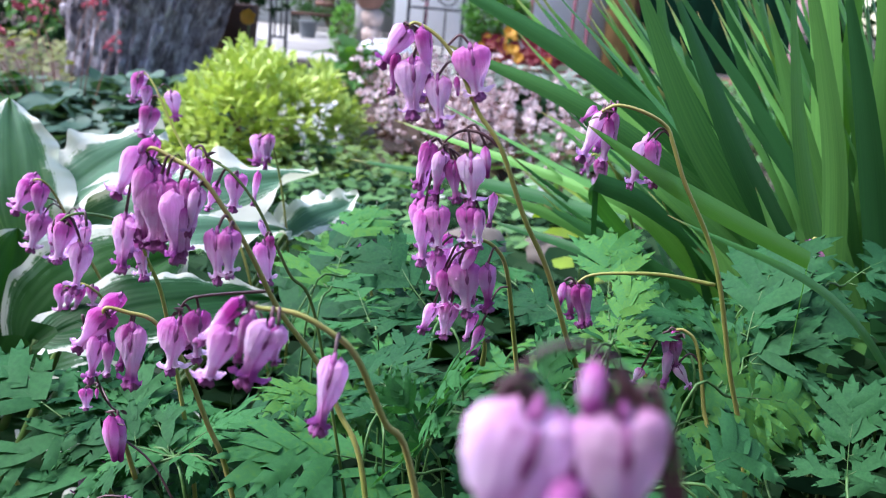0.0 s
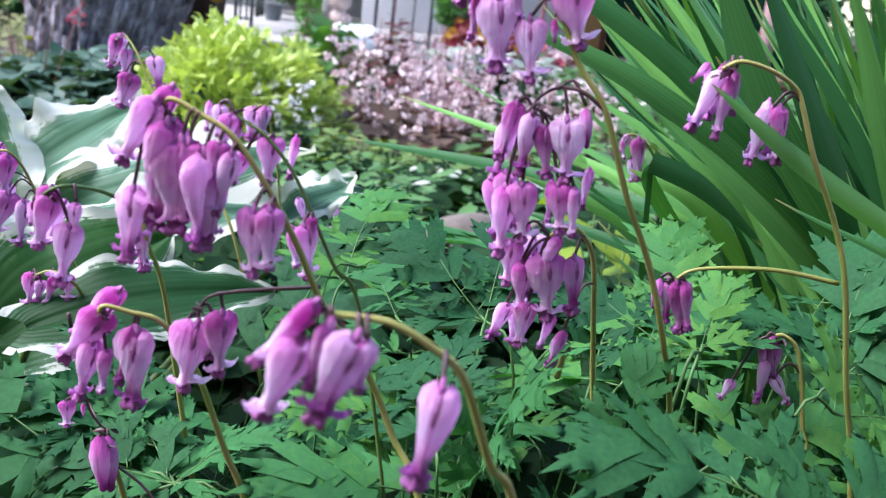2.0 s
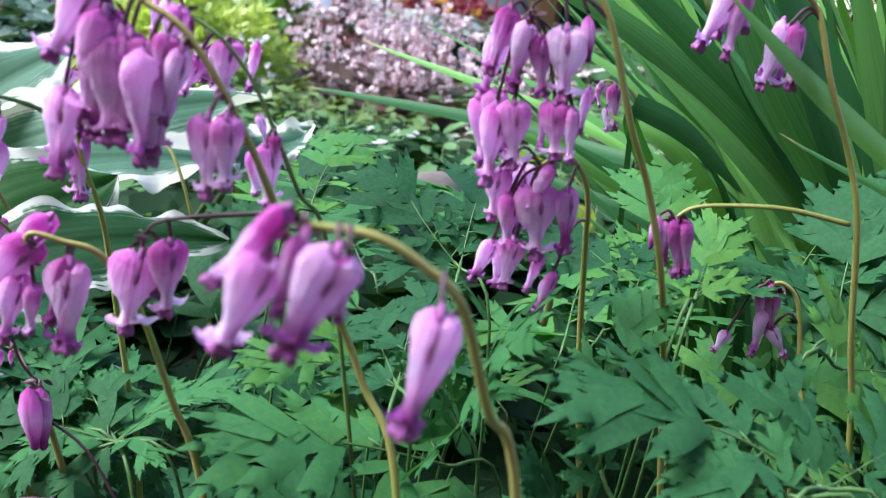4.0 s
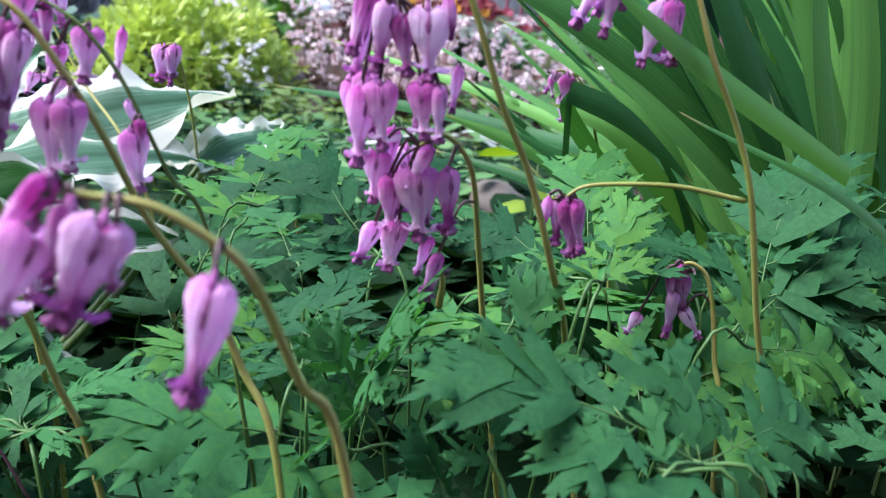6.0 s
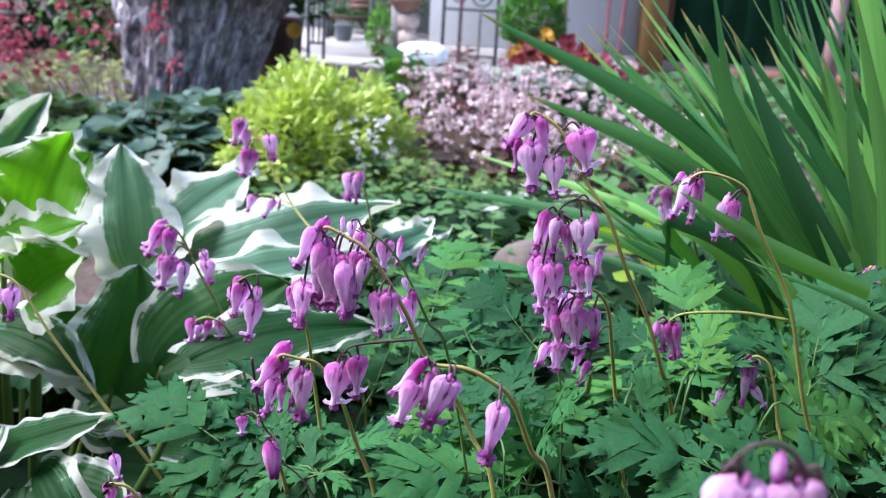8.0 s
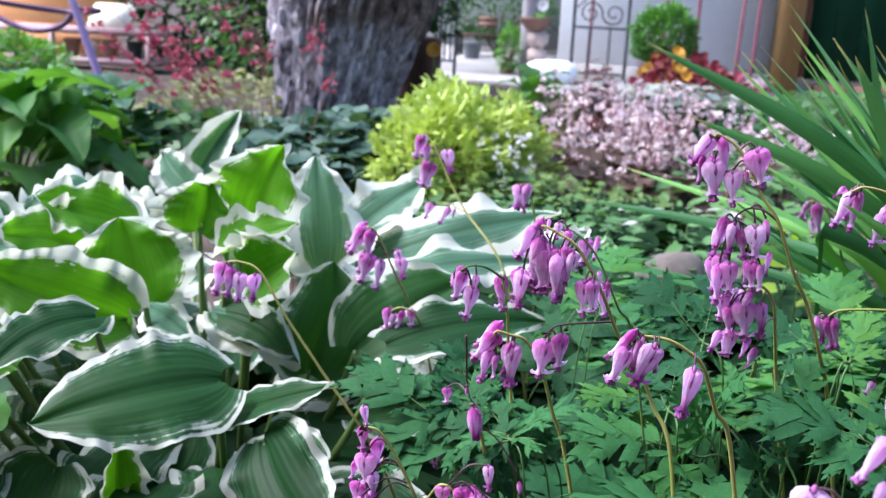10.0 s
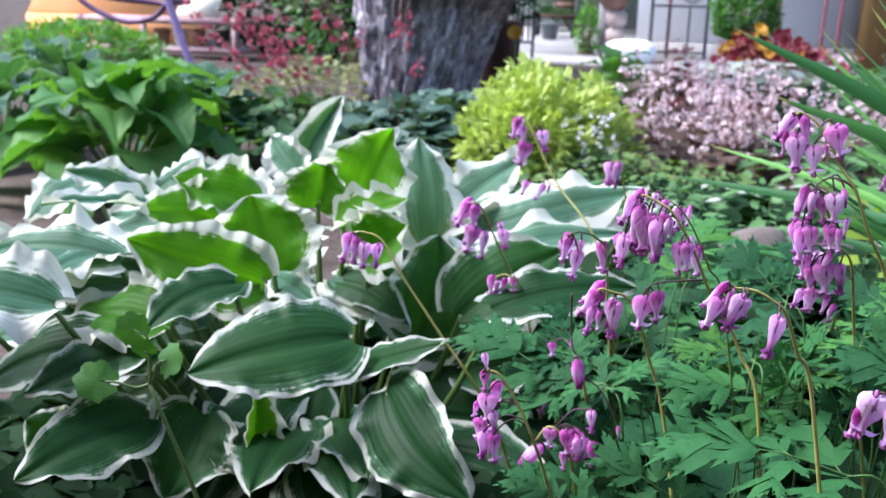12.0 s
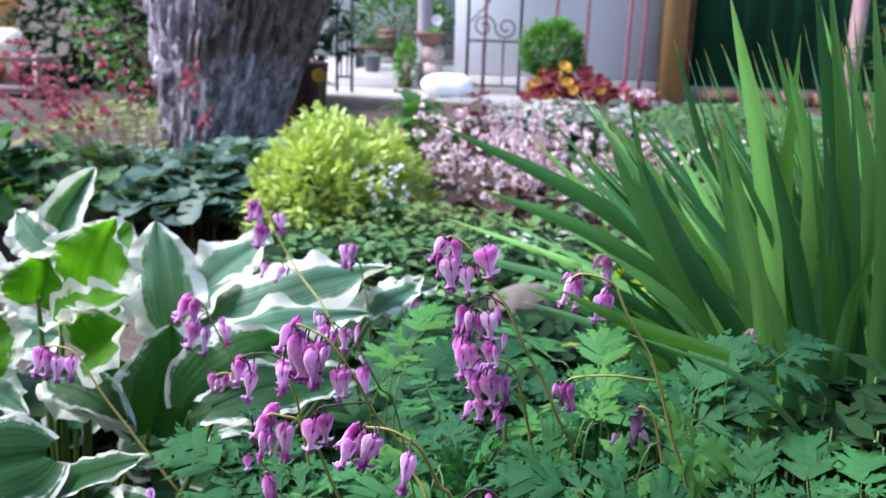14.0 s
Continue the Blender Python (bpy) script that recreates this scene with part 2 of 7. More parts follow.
def petal_material(name, top, mid, low):
    """Petal colour from the base of the flower to its mouth, with fine veins along it."""
    m, t, b, out = nodes_of(name)
    co = t.nodes.new("ShaderNodeTexCoord").outputs["Object"]
    sp = t.nodes.new("ShaderNodeSeparateXYZ")
    t.links.new(co, sp.inputs[0])
    info = t.nodes.new("ShaderNodeObjectInfo")
    vein = noisy(t, 3.0, 3, 0.5, coord=co, stretch=(6, 6, 0.7))
    mv = t.nodes.new("ShaderNodeVectorMath")
    mv.operation = "ADD"
    off = t.nodes.new("ShaderNodeCombineXYZ")
    t.links.new(calc(t, "MULTIPLY", info.outputs["Random"], 40.0), off.inputs[0])
    t.links.new(co, mv.inputs[0])
    t.links.new(off.outputs[0], mv.inputs[1])
    shifted = mv.outputs[0]
    blot = noisy(t, 3.0, 3, coord=shifted)
    h = calc(t, "MULTIPLY", sp.outputs[2], -1.0)
    h = calc(t, "ADD", h, calc(t, "MULTIPLY_ADD", vein, 0.10, -0.05))
    h = calc(t, "ADD", h, calc(t, "MULTIPLY_ADD", blot, 0.3, -0.15))
    h = calc(t, "ADD", h, calc(t, "MULTIPLY_ADD", info.outputs["Random"], 0.44, -0.22))
    pale = tuple(min(0.97, 0.5 * c + k) for c, k in zip(mid, (0.44, 0.46, 0.50)))
    col = ramp(t, [(0.0, top), (0.24, mid), (0.52, pale), (0.70, mid), (0.86, low)], h)
    col = mixed(t, calc(t, "MULTIPLY", vein, 0.10), col, top)
    # the seam between the two pouches is deeper in colour, and so are scattered bruises
    seam = ramp(t, [(0.0, (0.55, 0.55, 0.55)), (0.045, (0, 0, 0))], calc(t, "ABSOLUTE", calc(t, "MULTIPLY_ADD", vein, 0.04, calc(t, "ADD", sp.outputs[0], -0.02))))
    bruise = ramp(t, [(0.60, (0, 0, 0)), (0.72, (0.45, 0.45, 0.45))], noisy(t, 5.0, 4, 0.6, coord=shifted))
    col = mixed(t, calc(t, "MAXIMUM", seam, bruise), col, top)
    t.links.new(col, b.inputs["Base Color"])
    b.inputs["Roughness"].default_value = 0.68
    b.inputs["Specular IOR Level"].default_value = 0.25
    b.inputs["Sheen Weight"].default_value = 0.2
    nrm = bumped(t, b, vein, 0.20, 0.04)
    sheer(t, b, out, mixed(t, 1.0, col, (1.15, 1.0, 1.15), "MULTIPLY"), 0.48, nrm)
    return m


M["bark"] = bark_material()
M["hosta"] = hosta_material()
M["hosta_young"] = hosta_material("young_hosta_leaf", 0.74, (0.040, 0.155, 0.010), (0.095, 0.270, 0.020), (0.075, 0.20, 0.03), through=0.5)
# wide white margin; the raised blue-green has reflected sky put into the colour
M["hosta_pale"] = hosta_material("pale_hosta_leaf", 0.60, (0.040, 0.115, 0.070), (0.095, 0.200, 0.135), (0.15, 0.25, 0.19), (0.68, 0.71, 0.65), 0.3)
M["hosta_green"] = hosta_material("green_hosta_leaf", 1.5, (0.060, 0.170, 0.048), (0.135, 0.290, 0.085), (0.105, 0.225, 0.080))
M["hosta_blue"] = hosta_material("blue_hosta_leaf", 1.0, (0.032, 0.092, 0.056), (0.064, 0.148, 0.092), (0.129, 0.231, 0.167), (0.333, 0.434, 0.314))
M["petal"] = petal_material("petal", (0.60, 0.13, 0.49), (0.90, 0.60, 0.90), (0.44, 0.12, 0.46))
M["petal_pale"] = petal_material("petal_pale", (0.68, 0.24, 0.60), (0.91, 0.70, 0.92), (0.76, 0.54, 0.86))
M["petal_dark"] = petal_material("petal_dark", (0.44, 0.06, 0.33), (0.70, 0.28, 0.65), (0.32, 0.06, 0.30))
M["inner"] = plain("inner_petal", [(0.3, (0.19, 0.03, 0.17)), (0.7, (0.50, 0.18, 0.48))], 3, 0.6, relief=0.1, depth=0.02, fine=12)
M["wall"] = plain("wall_render", [(0.3, (0.74, 0.78, 0.86)), (0.7, (0.86, 0.88, 0.92))], 1.5, 0.85, relief=0.3, depth=0.006, fine=30)
M["concrete"] = plain("concrete", [(0.3, (0.26, 0.245, 0.24)), (0.7, (0.44, 0.42, 0.41))], 3, 0.9, relief=0.4, depth=0.01)
M["ochre"] = plain("ochre_wood", [(0.3, (0.247, 0.135, 0.045)), (0.7, (0.375, 0.225, 0.090))], 6, 0.6, relief=0.3, depth=0.004, stretch=(1, 1, 0.1))
M["darknet"] = plain("dark_green_board", [(0.3, (0.007, 0.042, 0.024)), (0.7, (0.015, 0.070, 0.038))], 4, 0.7, relief=0.2, depth=0.004)
M["brick"] = plain("brick", [(0.3, (0.195, 0.090, 0.060)), (0.7, (0.315, 0.165, 0.112))], 12, 0.9, relief=0.4, depth=0.006)
M["iron"] = plain("iron", [(0.3, (0.03, 0.035, 0.045)), (0.7, (0.08, 0.08, 0.10))], 12, 0.5, 0.4, relief=0.2, depth=0.002)
M["redbar"] = plain("red_paint", [(0.3, (0.20, 0.05, 0.08)), (0.7, (0.32, 0.11, 0.14))], 12, 0.5, relief=0.2, depth=0.002)
M["purple"] = plain("purple_paint", [(0.3, (0.20, 0.13, 0.30)), (0.7, (0.34, 0.25, 0.45))], 9, 0.4, 0.1, relief=0.1, depth=0.002)
M["darkpurple"] = plain("dark_purple_paint", [(0.3, (0.06, 0.02, 0.07)), (0.7, (0.13, 0.05, 0.13))], 9, 0.4, 0.1, relief=0.1, depth=0.002)
M["orange"] = plain("orange_canvas", [(0.3, (0.782, 0.302, 0.101)), (0.7, (0.880, 0.424, 0.190))], 4, 0.8, relief=0.2, depth=0.004)
M["rosewood"] = plain("rose_painted_wood", [(0.3, (0.315, 0.165, 0.180)), (0.7, (0.465, 0.315, 0.315))], 6, 0.7, relief=0.2, depth=0.004)
M["brownwood"] = plain("brown_wood", [(0.3, (0.09, 0.04, 0.03)), (0.7, (0.22, 0.11, 0.08))], 8, 0.7, relief=0.3, depth=0.004)
M["stone"] = plain("field_stone", [(0.3, (0.065, 0.052, 0.046)), (0.7, (0.165, 0.140, 0.122))], 18, 0.9, relief=0.5, depth=0.006)
M["palepot"] = plain("pale_grey_paint", [(0.3, (0.07, 0.085, 0.10)), (0.7, (0.12, 0.135, 0.15))], 8, 0.5, relief=0.1, depth=0.002)
M["pinkstone"] = plain("pink_stone", [(0.3, (0.30, 0.22, 0.20)), (0.7, (0.52, 0.42, 0.39))], 10, 0.85, relief=0.4, depth=0.008)
M["greywood"] = plain("grey_wood", [(0.3, (0.20, 0.18, 0.20)), (0.7, (0.36, 0.33, 0.36))], 8, 0.85, relief=0.4, depth=0.006, stretch=(1, 1, 0.1))
M["dark"] = plain("dark_shed", [(0.3, (0.012, 0.018, 0.016)), (0.7, (0.035, 0.045, 0.04))], 3, 0.8, relief=0.3, depth=0.01)
M["cream"] = plain("cream_paint", [(0.3, (0.718, 0.658, 0.519)), (0.7, (0.838, 0.798, 0.678))], 5, 0.6, relief=0.1, depth=0.002)
M["weed"] = leafy("weed_leaf", (0.020, 0.085, 0.022), (0.060, 0.170, 0.032), 0.55, 0.25, 40, spec=0.25)
M["limeleaf"] = leafy("young_lime_leaf", (0.16, 0.26, 0.02), (0.30, 0.38, 0.04), 0.5, 0.35, 30)

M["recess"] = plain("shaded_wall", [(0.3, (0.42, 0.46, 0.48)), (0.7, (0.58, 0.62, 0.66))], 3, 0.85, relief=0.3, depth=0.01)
M["darkwood"] = plain("dark_wood", [(0.3, (0.030, 0.017, 0.014)), (0.7, (0.075, 0.042, 0.034))], 8, 0.7, relief=0.3, depth=0.004)
M["bushgreen"] = leafy("bush_leaf", (0.045, 0.15, 0.03), (0.15, 0.34, 0.08), 0.5, 0.25, 20)
for k in ("darknet", "soil", "darkwood"):
    M[k].node_tree.nodes["Principled BSDF"].inputs["Specular IOR Level"].default_value = 0.08
M["foamleaf"] = leafy("foamflower_leaf", (0.030, 0.028, 0.018), (0.105, 0.060, 0.042), 0.6, 0.2, 20, tint=(1.2, 1.0, 0.7))


# ---- building ----
def mesh_of(name, verts, faces, mats, uvs=None, slots=None, smooth=True):
    me = bpy.data.meshes.new(name)
    me.from_pydata([tuple(v) for v in verts], [], faces)
    for m in (mats if isinstance(mats, (list, tuple)) else [mats]):
        me.materials.append(m)
    if slots is not None:
        me.polygons.foreach_set("material_index", slots)
    if smooth:
        me.polygons.foreach_set("use_smooth", [True] * len(me.polygons))
    if uvs is not None:
        layer = me.uv_layers.new(name="UVMap")
        idx = np.zeros(len(me.loops), dtype=np.int32)
        me.loops.foreach_get("vertex_index", idx)
        layer.data.foreach_set("uv", np.asarray(uvs, dtype=np.float32)[idx].ravel())
    me.update()
    return me


def part(name, me, parent, label="", at=None):
    ob = new(name, me)
    ob.parent = parent
    if at is not None:
        ob.matrix_basis = at
    if label:
        tagged(ob, label)
    return ob


def thing(name, label, category, group="", kind="", at=(0, 0, 0), me=None):
    ob = new(name, me)
    ob.location = at
    return tagged(ob, label, category, group, kind)


class Soup:
    """Gathers vertices and faces of one mesh."""

    def __init__(self):
        self.v, self.f, self.s, self.uv = [], [], [], []

    def add(self, verts, faces, slot=0, uvs=None):
        o = len(self.v)
        self.v += [tuple(p) for p in verts]
        self.f += [tuple(i + o for i in f) for f in faces]
        self.s += [slot] * len(faces)
        self.uv += list(uvs) if uvs is not None else [(0.5, 0.3)] * len(verts)

    def mesh(self, name, mats, smooth=True):
        return mesh_of(name, self.v, self.f, mats, self.uv, self.s, smooth)


def glide(points, n):
    """A smooth line through points (Catmull-Rom), n steps a span."""
    p = [Vector(q) for q in points]
    p = [p[0] * 2 - p[1]] + p + [p[-1] * 2 - p[-2]]
    line = []
    for i in range(1, len(p) - 2):
        for k in range(n):
            t = k / n
            a, b, c, d = p[i - 1:i + 3]
            line.append(0.5 * ((2 * b) + (c - a) * t + (2 * a - 5 * b + 4 * c - d) * t * t + (3 * b - a - 3 * c + d) * t ** 3))
    line.append(p[-2])
    return line


def tube(soup, line, r0, r1, sides=7, slot=0, knots=0.0):
    n = len(line)
    up = Vector((0.31, 0.52, 0.79))
    verts, faces = [], []
    for i, q in enumerate(line):
        d = (line[min(i + 1, n - 1)] - line[max(i - 1, 0)]).normalized()
        a = d.cross(up)
        if a.length < 0.05:
            a = d.cross(Vector((1, 0, 0)))
        a.normalize()
        b = d.cross(a)
        r = r0 + (r1 - r0) * i / (n - 1)
        r *= 1 + knots * math.sin(i * 2.3)
        for k in range(sides):
            w = 2 * math.pi * k / sides
            verts.append(q + (a * math.cos(w) + b * math.sin(w)) * r)
    for i in range(n - 1):
        for k in range(sides):
            faces.append((i * sides + k, i * sides + (k + 1) % sides, (i + 1) * sides + (k + 1) % sides, (i + 1) * sides + k))
    faces.append(tuple(range(sides))[::-1])
    faces.append(tuple((n - 1) * sides + k for k in range(sides)))
    soup.add(verts, faces, slot)


def box(soup, lo, hi, slot=0, bevel=0.0, m=None):
    """A box with chamfered edges."""
    bm = bmesh.new()
    bmesh.ops.create_cube(bm, size=1)
    bmesh.ops.scale(bm, vec=[h - l for l, h in zip(lo, hi)], verts=bm.verts)
    bmesh.ops.translate(bm, vec=[(h + l) / 2 for l, h in zip(lo, hi)], verts=bm.verts)
    if bevel:
        bmesh.ops.bevel(bm, geom=bm.edges[:], offset=bevel, segments=2, affect="EDGES")
    if m is not None:
        bmesh.ops.transform(bm, matrix=m, verts=bm.verts)
    bm.verts.index_update()
    soup.add([v.co[:] for v in bm.verts], [[v.index for v in f.verts] for f in bm.faces], slot)
    bm.free()


def lathe(soup, profile, sides=24, at=(0, 0, 0), slot=0, wobble=0.0, cap=True):
    verts, faces = [], []
    for i, (r, z) in enumerate(profile):
        for k in range(sides):
            w = 2 * math.pi * k / sides
            rr = r * (1 + wobble * noise.noise(Vector((math.cos(w) * 1.5, math.sin(w) * 1.5, z * 4))))
            verts.append((at[0] + rr * math.cos(w), at[1] + rr * math.sin(w), at[2] + z))
    for i in range(len(profile) - 1):
        for k in range(sides):
            faces.append((i * sides + k, i * sides + (k + 1) % sides, (i + 1) * sides + (k + 1) % sides, (i + 1) * sides + k))
    if cap:
        faces.append(tuple((len(profile) - 1) * sides + k for k in range(sides)))
    soup.add(verts, faces, slot)


def small_leaf(soup, at, way, up, length, width, slot=0, cup=0.15, tip=0.0):
    """A six-faced pointed leaf."""
    d = Vector(way).normalized()
    s = d.cross(Vector(up))
    if s.length < 0.01:
        s = d.cross(Vector((1, 0, 0)))
    s.normalize()
    n = s.cross(d)
    at = Vector(at)
    h = width / 2
    rows = [(0.0, 0.12, 0), (0.3, 0.95, 0.02), (0.62, 0.85, 0.0), (1.0, 0.0, -tip)]
    v = [at]
    uv = [(0.5, 0)]
    for f, w, z in rows[1:3]:
        c = at + d * (length * f) + n * (z * length)
        v += [c - s * (h * w) + n * (cup * h), c, c + s * (h * w) + n * (cup * h)]
        uv += [(0, f), (0.5, f), (1, f)]
    v.append(at + d * length - n * (tip * length))
    uv.append((0.5, 1))
    soup.add(v, [(0, 2, 1), (0, 3, 2), (1, 2, 5, 4), (2, 3, 6, 5), (4, 5, 7), (5, 6, 7)], slot, uv)


def round_leaf(soup, at, way, up, size, slot=0, cup=0.2, n=9):
    """A rounded, slightly cupped leaf with a notch at its stalk."""
    d = Vector(way).normalized()
    s = d.cross(Vector(up))
    if s.length < 0.01:
        s = d.cross(Vector((1, 0, 0)))
    s.normalize()
    m = s.cross(d)
    c = Vector(at)
    v, uv = [c + d * size * 0.35], [(0.5, 0.5)]
    for k in range(n):
        w = math.pi * (-0.93 + 1.86 * k / (n - 1))
        r = size * 0.55 * (1 + 0.08 * math.sin(k * 2.6))
        v.append(c + d * (size * 0.35 + r * math.cos(w)) + s * (r * math.sin(w)) + m * (cup * size * (0.4 + 0.3 * math.sin(k * 1.7))))
        uv.append((0.5 + 0.5 * math.sin(w), 0.5 + 0.5 * math.cos(w)))
    soup.add(v, [(0, k + 1, k + 2) for k in range(n - 1)], slot, uv)


def any_way(rng, flat=1.0):
    w = rng.uniform(0, 2 * math.pi)
    z = rng.uniform(-1, 1) * flat
    return Vector((math.cos(w), math.sin(w), z)).normalized()


def along(f, stops):
    """Straight-line steps between (place, value) stops."""
    for (p, u), (q, v) in zip(stops, stops[1:]):
        if f <= q:
            k = (f - p) / (q - p)
            k = k * k * (3 - 2 * k)
            return u + (v - u) * k
    return stops[-1][1]


def flower_mesh(name, wide, deep, mats, flare=1.0, crumple=0.3, seed=0, neck=1.0):
    """A flattened heart of two pouched outer petals whose lips turn out at the mouth, with the inner petals between them."""
    s = Soup()
    o = Vector((seed * 7.3, 1.7 * seed, 0))
    lean = 0.05 * math.sin(seed * 2.1)
    twist = 0.25 * math.sin(seed * 4.7)
    half = ((0, 0.34), (0.035, 0.62), (0.11, 0.90), (0.22, 1.0), (0.38, 0.92), (0.54, 0.72), (0.68, 0.30 + 0.26 * neck), (0.80, 0.16 + 0.28 * neck), (0.90, 0.18 + 0.30 * neck))
    depth = ((0, 0.16), (0.04, 0.50), (0.13, 0.86), (0.28, 1.0), (0.46, 0.90), (0.62, 0.72), (0.78, 0.50), (0.90, 0.50))
    cols, rows, lips = 19, 18, 6
    for side in (-1, 1):
        odd = 1 + 0.10 * math.sin(seed * 5 + side)
        drop = 0.035 * math.sin(seed * 3.3 + side * 2)
        long_lip = (0.06 + 0.13 * flare) * (1 + 0.35 * math.sin(seed * 6.1 + side * 1.7))
        verts, faces = [], []
        for i in range(rows + lips):
            f = 0.90 * i / (rows - 1) if i < rows else 0.90
            g = 0.0 if i < rows else (i - rows + 1) / lips
            a, b = wide * odd * along(f, half), deep * along(f, depth)
            inner = wide * along(f, ((0, 0.30), (0.06, 0.20), (0.13, 0.04), (0.20, 0.0), (0.9, 0.0)))
            z = 0.075 - (0.90 + drop) * f - (0.10 * wide / 0.3 * (1 - along(f, ((0, 0.0), (0.2, 1.0), (0.9, 1.0)))) * 0.2)
            for k in range(cols):
                w = math.pi * (k / (cols - 1) - 0.5)
                c, h = math.cos(w), math.sin(w)
                p = Vector((side * c, h, f * 2.4))
                fold = abs(noise.noise(p * 1.9 + o))
                q = 1 + crumple * (0.34 * noise.noise(p * 0.9 + o) - 0.34 * fold * min(1.0, 3 * f))
                q += 0.09 * c ** 6 * min(1.0, 4 * f)
                # the thin lower part of the petal is creased
                q += (0.04 + 0.16 * crumple) * max(0.0, f - 0.45) * 2 * math.sin(4.6 * w + seed * 1.3 + 3 * f + side)
                # the edges of the two petals sink into a seam
                sink = 1 - 0.14 * abs(h) ** 8 * min(1.0, 5 * f)
                x = side * (inner + (a - inner) * c * q)
                y = b * h * q * sink
                zz = z - 0.05 * wide / 0.3 * (1 - c) * max(0.0, 1 - f * 6)
                if g:
                    x += side * long_lip * g * c ** 1.5
                    zz += -0.075 * math.sin(g * 2.4) * (0.4 + 0.6 * c) + flare * 0.07 * g * g * c
                    y *= (1 + 0.5 * g) * (1 - 0.75 * g ** 3 * c)
                    # the lip is frilled
                    frill = math.sin(6 * w + seed * 1.9 + side) + 0.7 * math.sin(11 * w + seed * 3.1)
                    zz += (0.018 + 0.016 * crumple) * g * frill
                    x += side * 0.020 * g * math.sin(8 * w + seed * 2.3)
                    y *= 1 + 0.12 * g * math.sin(7 * w + seed)
                x += lean * f * f
                t = twist * f
                verts.append((x * math.cos(t) - y * math.sin(t), x * math.sin(t) + y * math.cos(t), zz))
        for i in range(rows + lips - 1):
            for k in range(cols - 1):
                j = i * cols + k
                faces.append((j, j + 1, j + cols + 1, j + cols))
        faces.append(tuple(range(cols)))
        s.add(verts, faces, 0)
    # the crumpled tips of the inner petals stand in the mouth
    tips, n = [], 18
    for i, (rad, z) in enumerate(((0.030, -0.58), (0.050, -0.74), (0.062, -0.83), (0.088, -0.88), (0.070, -0.93), (0.030, -0.91))):
        for k in range(n):
            w = 2 * math.pi * k / n
            q = rad * (1 + 0.28 * math.sin(4 * w + seed) + 0.20 * math.sin(7 * w + 2 * seed + i))
            tips.append((q * math.cos(w) * (0.8 + 0.8 * neck) + lean * 0.8, q * math.sin(w), z + 0.022 * math.sin(5 * w + seed * 2 + i)))
    s.add(tips, [(i * n + k, i * n + (k + 1) % n, (i + 1) * n + (k + 1) % n, (i + 1) * n + k) for i in range(5) for k in range(n)], 1)
    # the inner petals show through the slit between the pouches
    for y in (-1, 1):
        v = []
        for f, r in ((0.0, 0.004), (0.25, 0.038), (0.6, 0.050), (0.85, 0.032), (1.0, 0.004)):
            z = -0.02 - 0.30 * f
            d = deep * along(0.08 - z, depth) * 0.80 + 0.012
            for k in range(3):
                v.append(((k - 1) * r, y * (d + (0.012 if k == 1 else -0.01)), z))
        s.add(v, [(i * 3 + k, i * 3 + k + 1, i * 3 + k + 4, i * 3 + k + 3) for i in range(4) for k in range(2)], 1)
    lathe(s, [(0.02, 0.10), (0.04, 0.06), (0.055, 0.02), (0.05, -0.03), (0.02, -0.06)], 7, slot=1, wobble=0.5)
    return s.mesh(name, mats)


def bud_mesh(name, mats, fat=0.2):
    s = Soup()
    lathe(s, [(0.03, 0.02), (fat * 0.75, -0.10), (fat, -0.30), (fat * 0.92, -0.52), (fat * 0.6, -0.74), (fat * 0.42, -0.86), (fat * 0.36, -0.95), (0.03, -1.0)], 10, wobble=0.25)
    return s.mesh(name, mats)


FLOWERS = {
    "h": [flower_mesh("heart_flower", 0.315, 0.17, [M["petal_pale"], M["inner"]], 1.15, 0.10, k, 0.35) for k in range(4)],
    "o": [flower_mesh("open_flower", 0.265 + 0.02 * (k % 3), 0.17, [M["petal_pale" if k % 3 == 1 else "petal"], M["inner"]], 0.4 + 0.25 * (k % 4), 0.22 + 0.12 * (k % 3), 4 + k, 0.45 + 0.2 * (k % 3)) for k in range(9)],
    "n": [flower_mesh("narrow_flower", 0.225, 0.15, [M["petal_dark" if k % 2 else "petal"], M["inner"]], 0.4, 0.55, 13 + k, 0.75) for k in range(5)],
    "p": [flower_mesh("pale_flower", 0.225, 0.15, [M["petal_pale"], M["inner"]], 0.7, 0.2, 18 + k, 0.4) for k in range(3)],
    "b": [bud_mesh("bud", [M["petal_dark"]], 0.19)],
}
rng = random.Random(5)


def hang(stem, kind, top, tip, turn=0.0):
    """One flower from its stalk at top down to its mouth at tip."""
    top, tip = Vector(top), Vector(tip)
    z = (top - tip).normalized()
    x = Vector((math.cos(radians(turn)), math.sin(radians(turn)), 0))
    y = z.cross(x).normalized()
    x = y.cross(z)
    k = (top - tip).length
    m = Matrix((x, y, z)).transposed().to_4x4()
    wide = rng.uniform(0.76, 0.96) if kind != "b" else 0.95
    m = Matrix.Translation(top) @ m @ Matrix.Diagonal((k * wide, k * wide, k, 1))
    return part("bud" if kind == "b" else "flower", rng.choice(FLOWERS[kind]), stem, at=m)


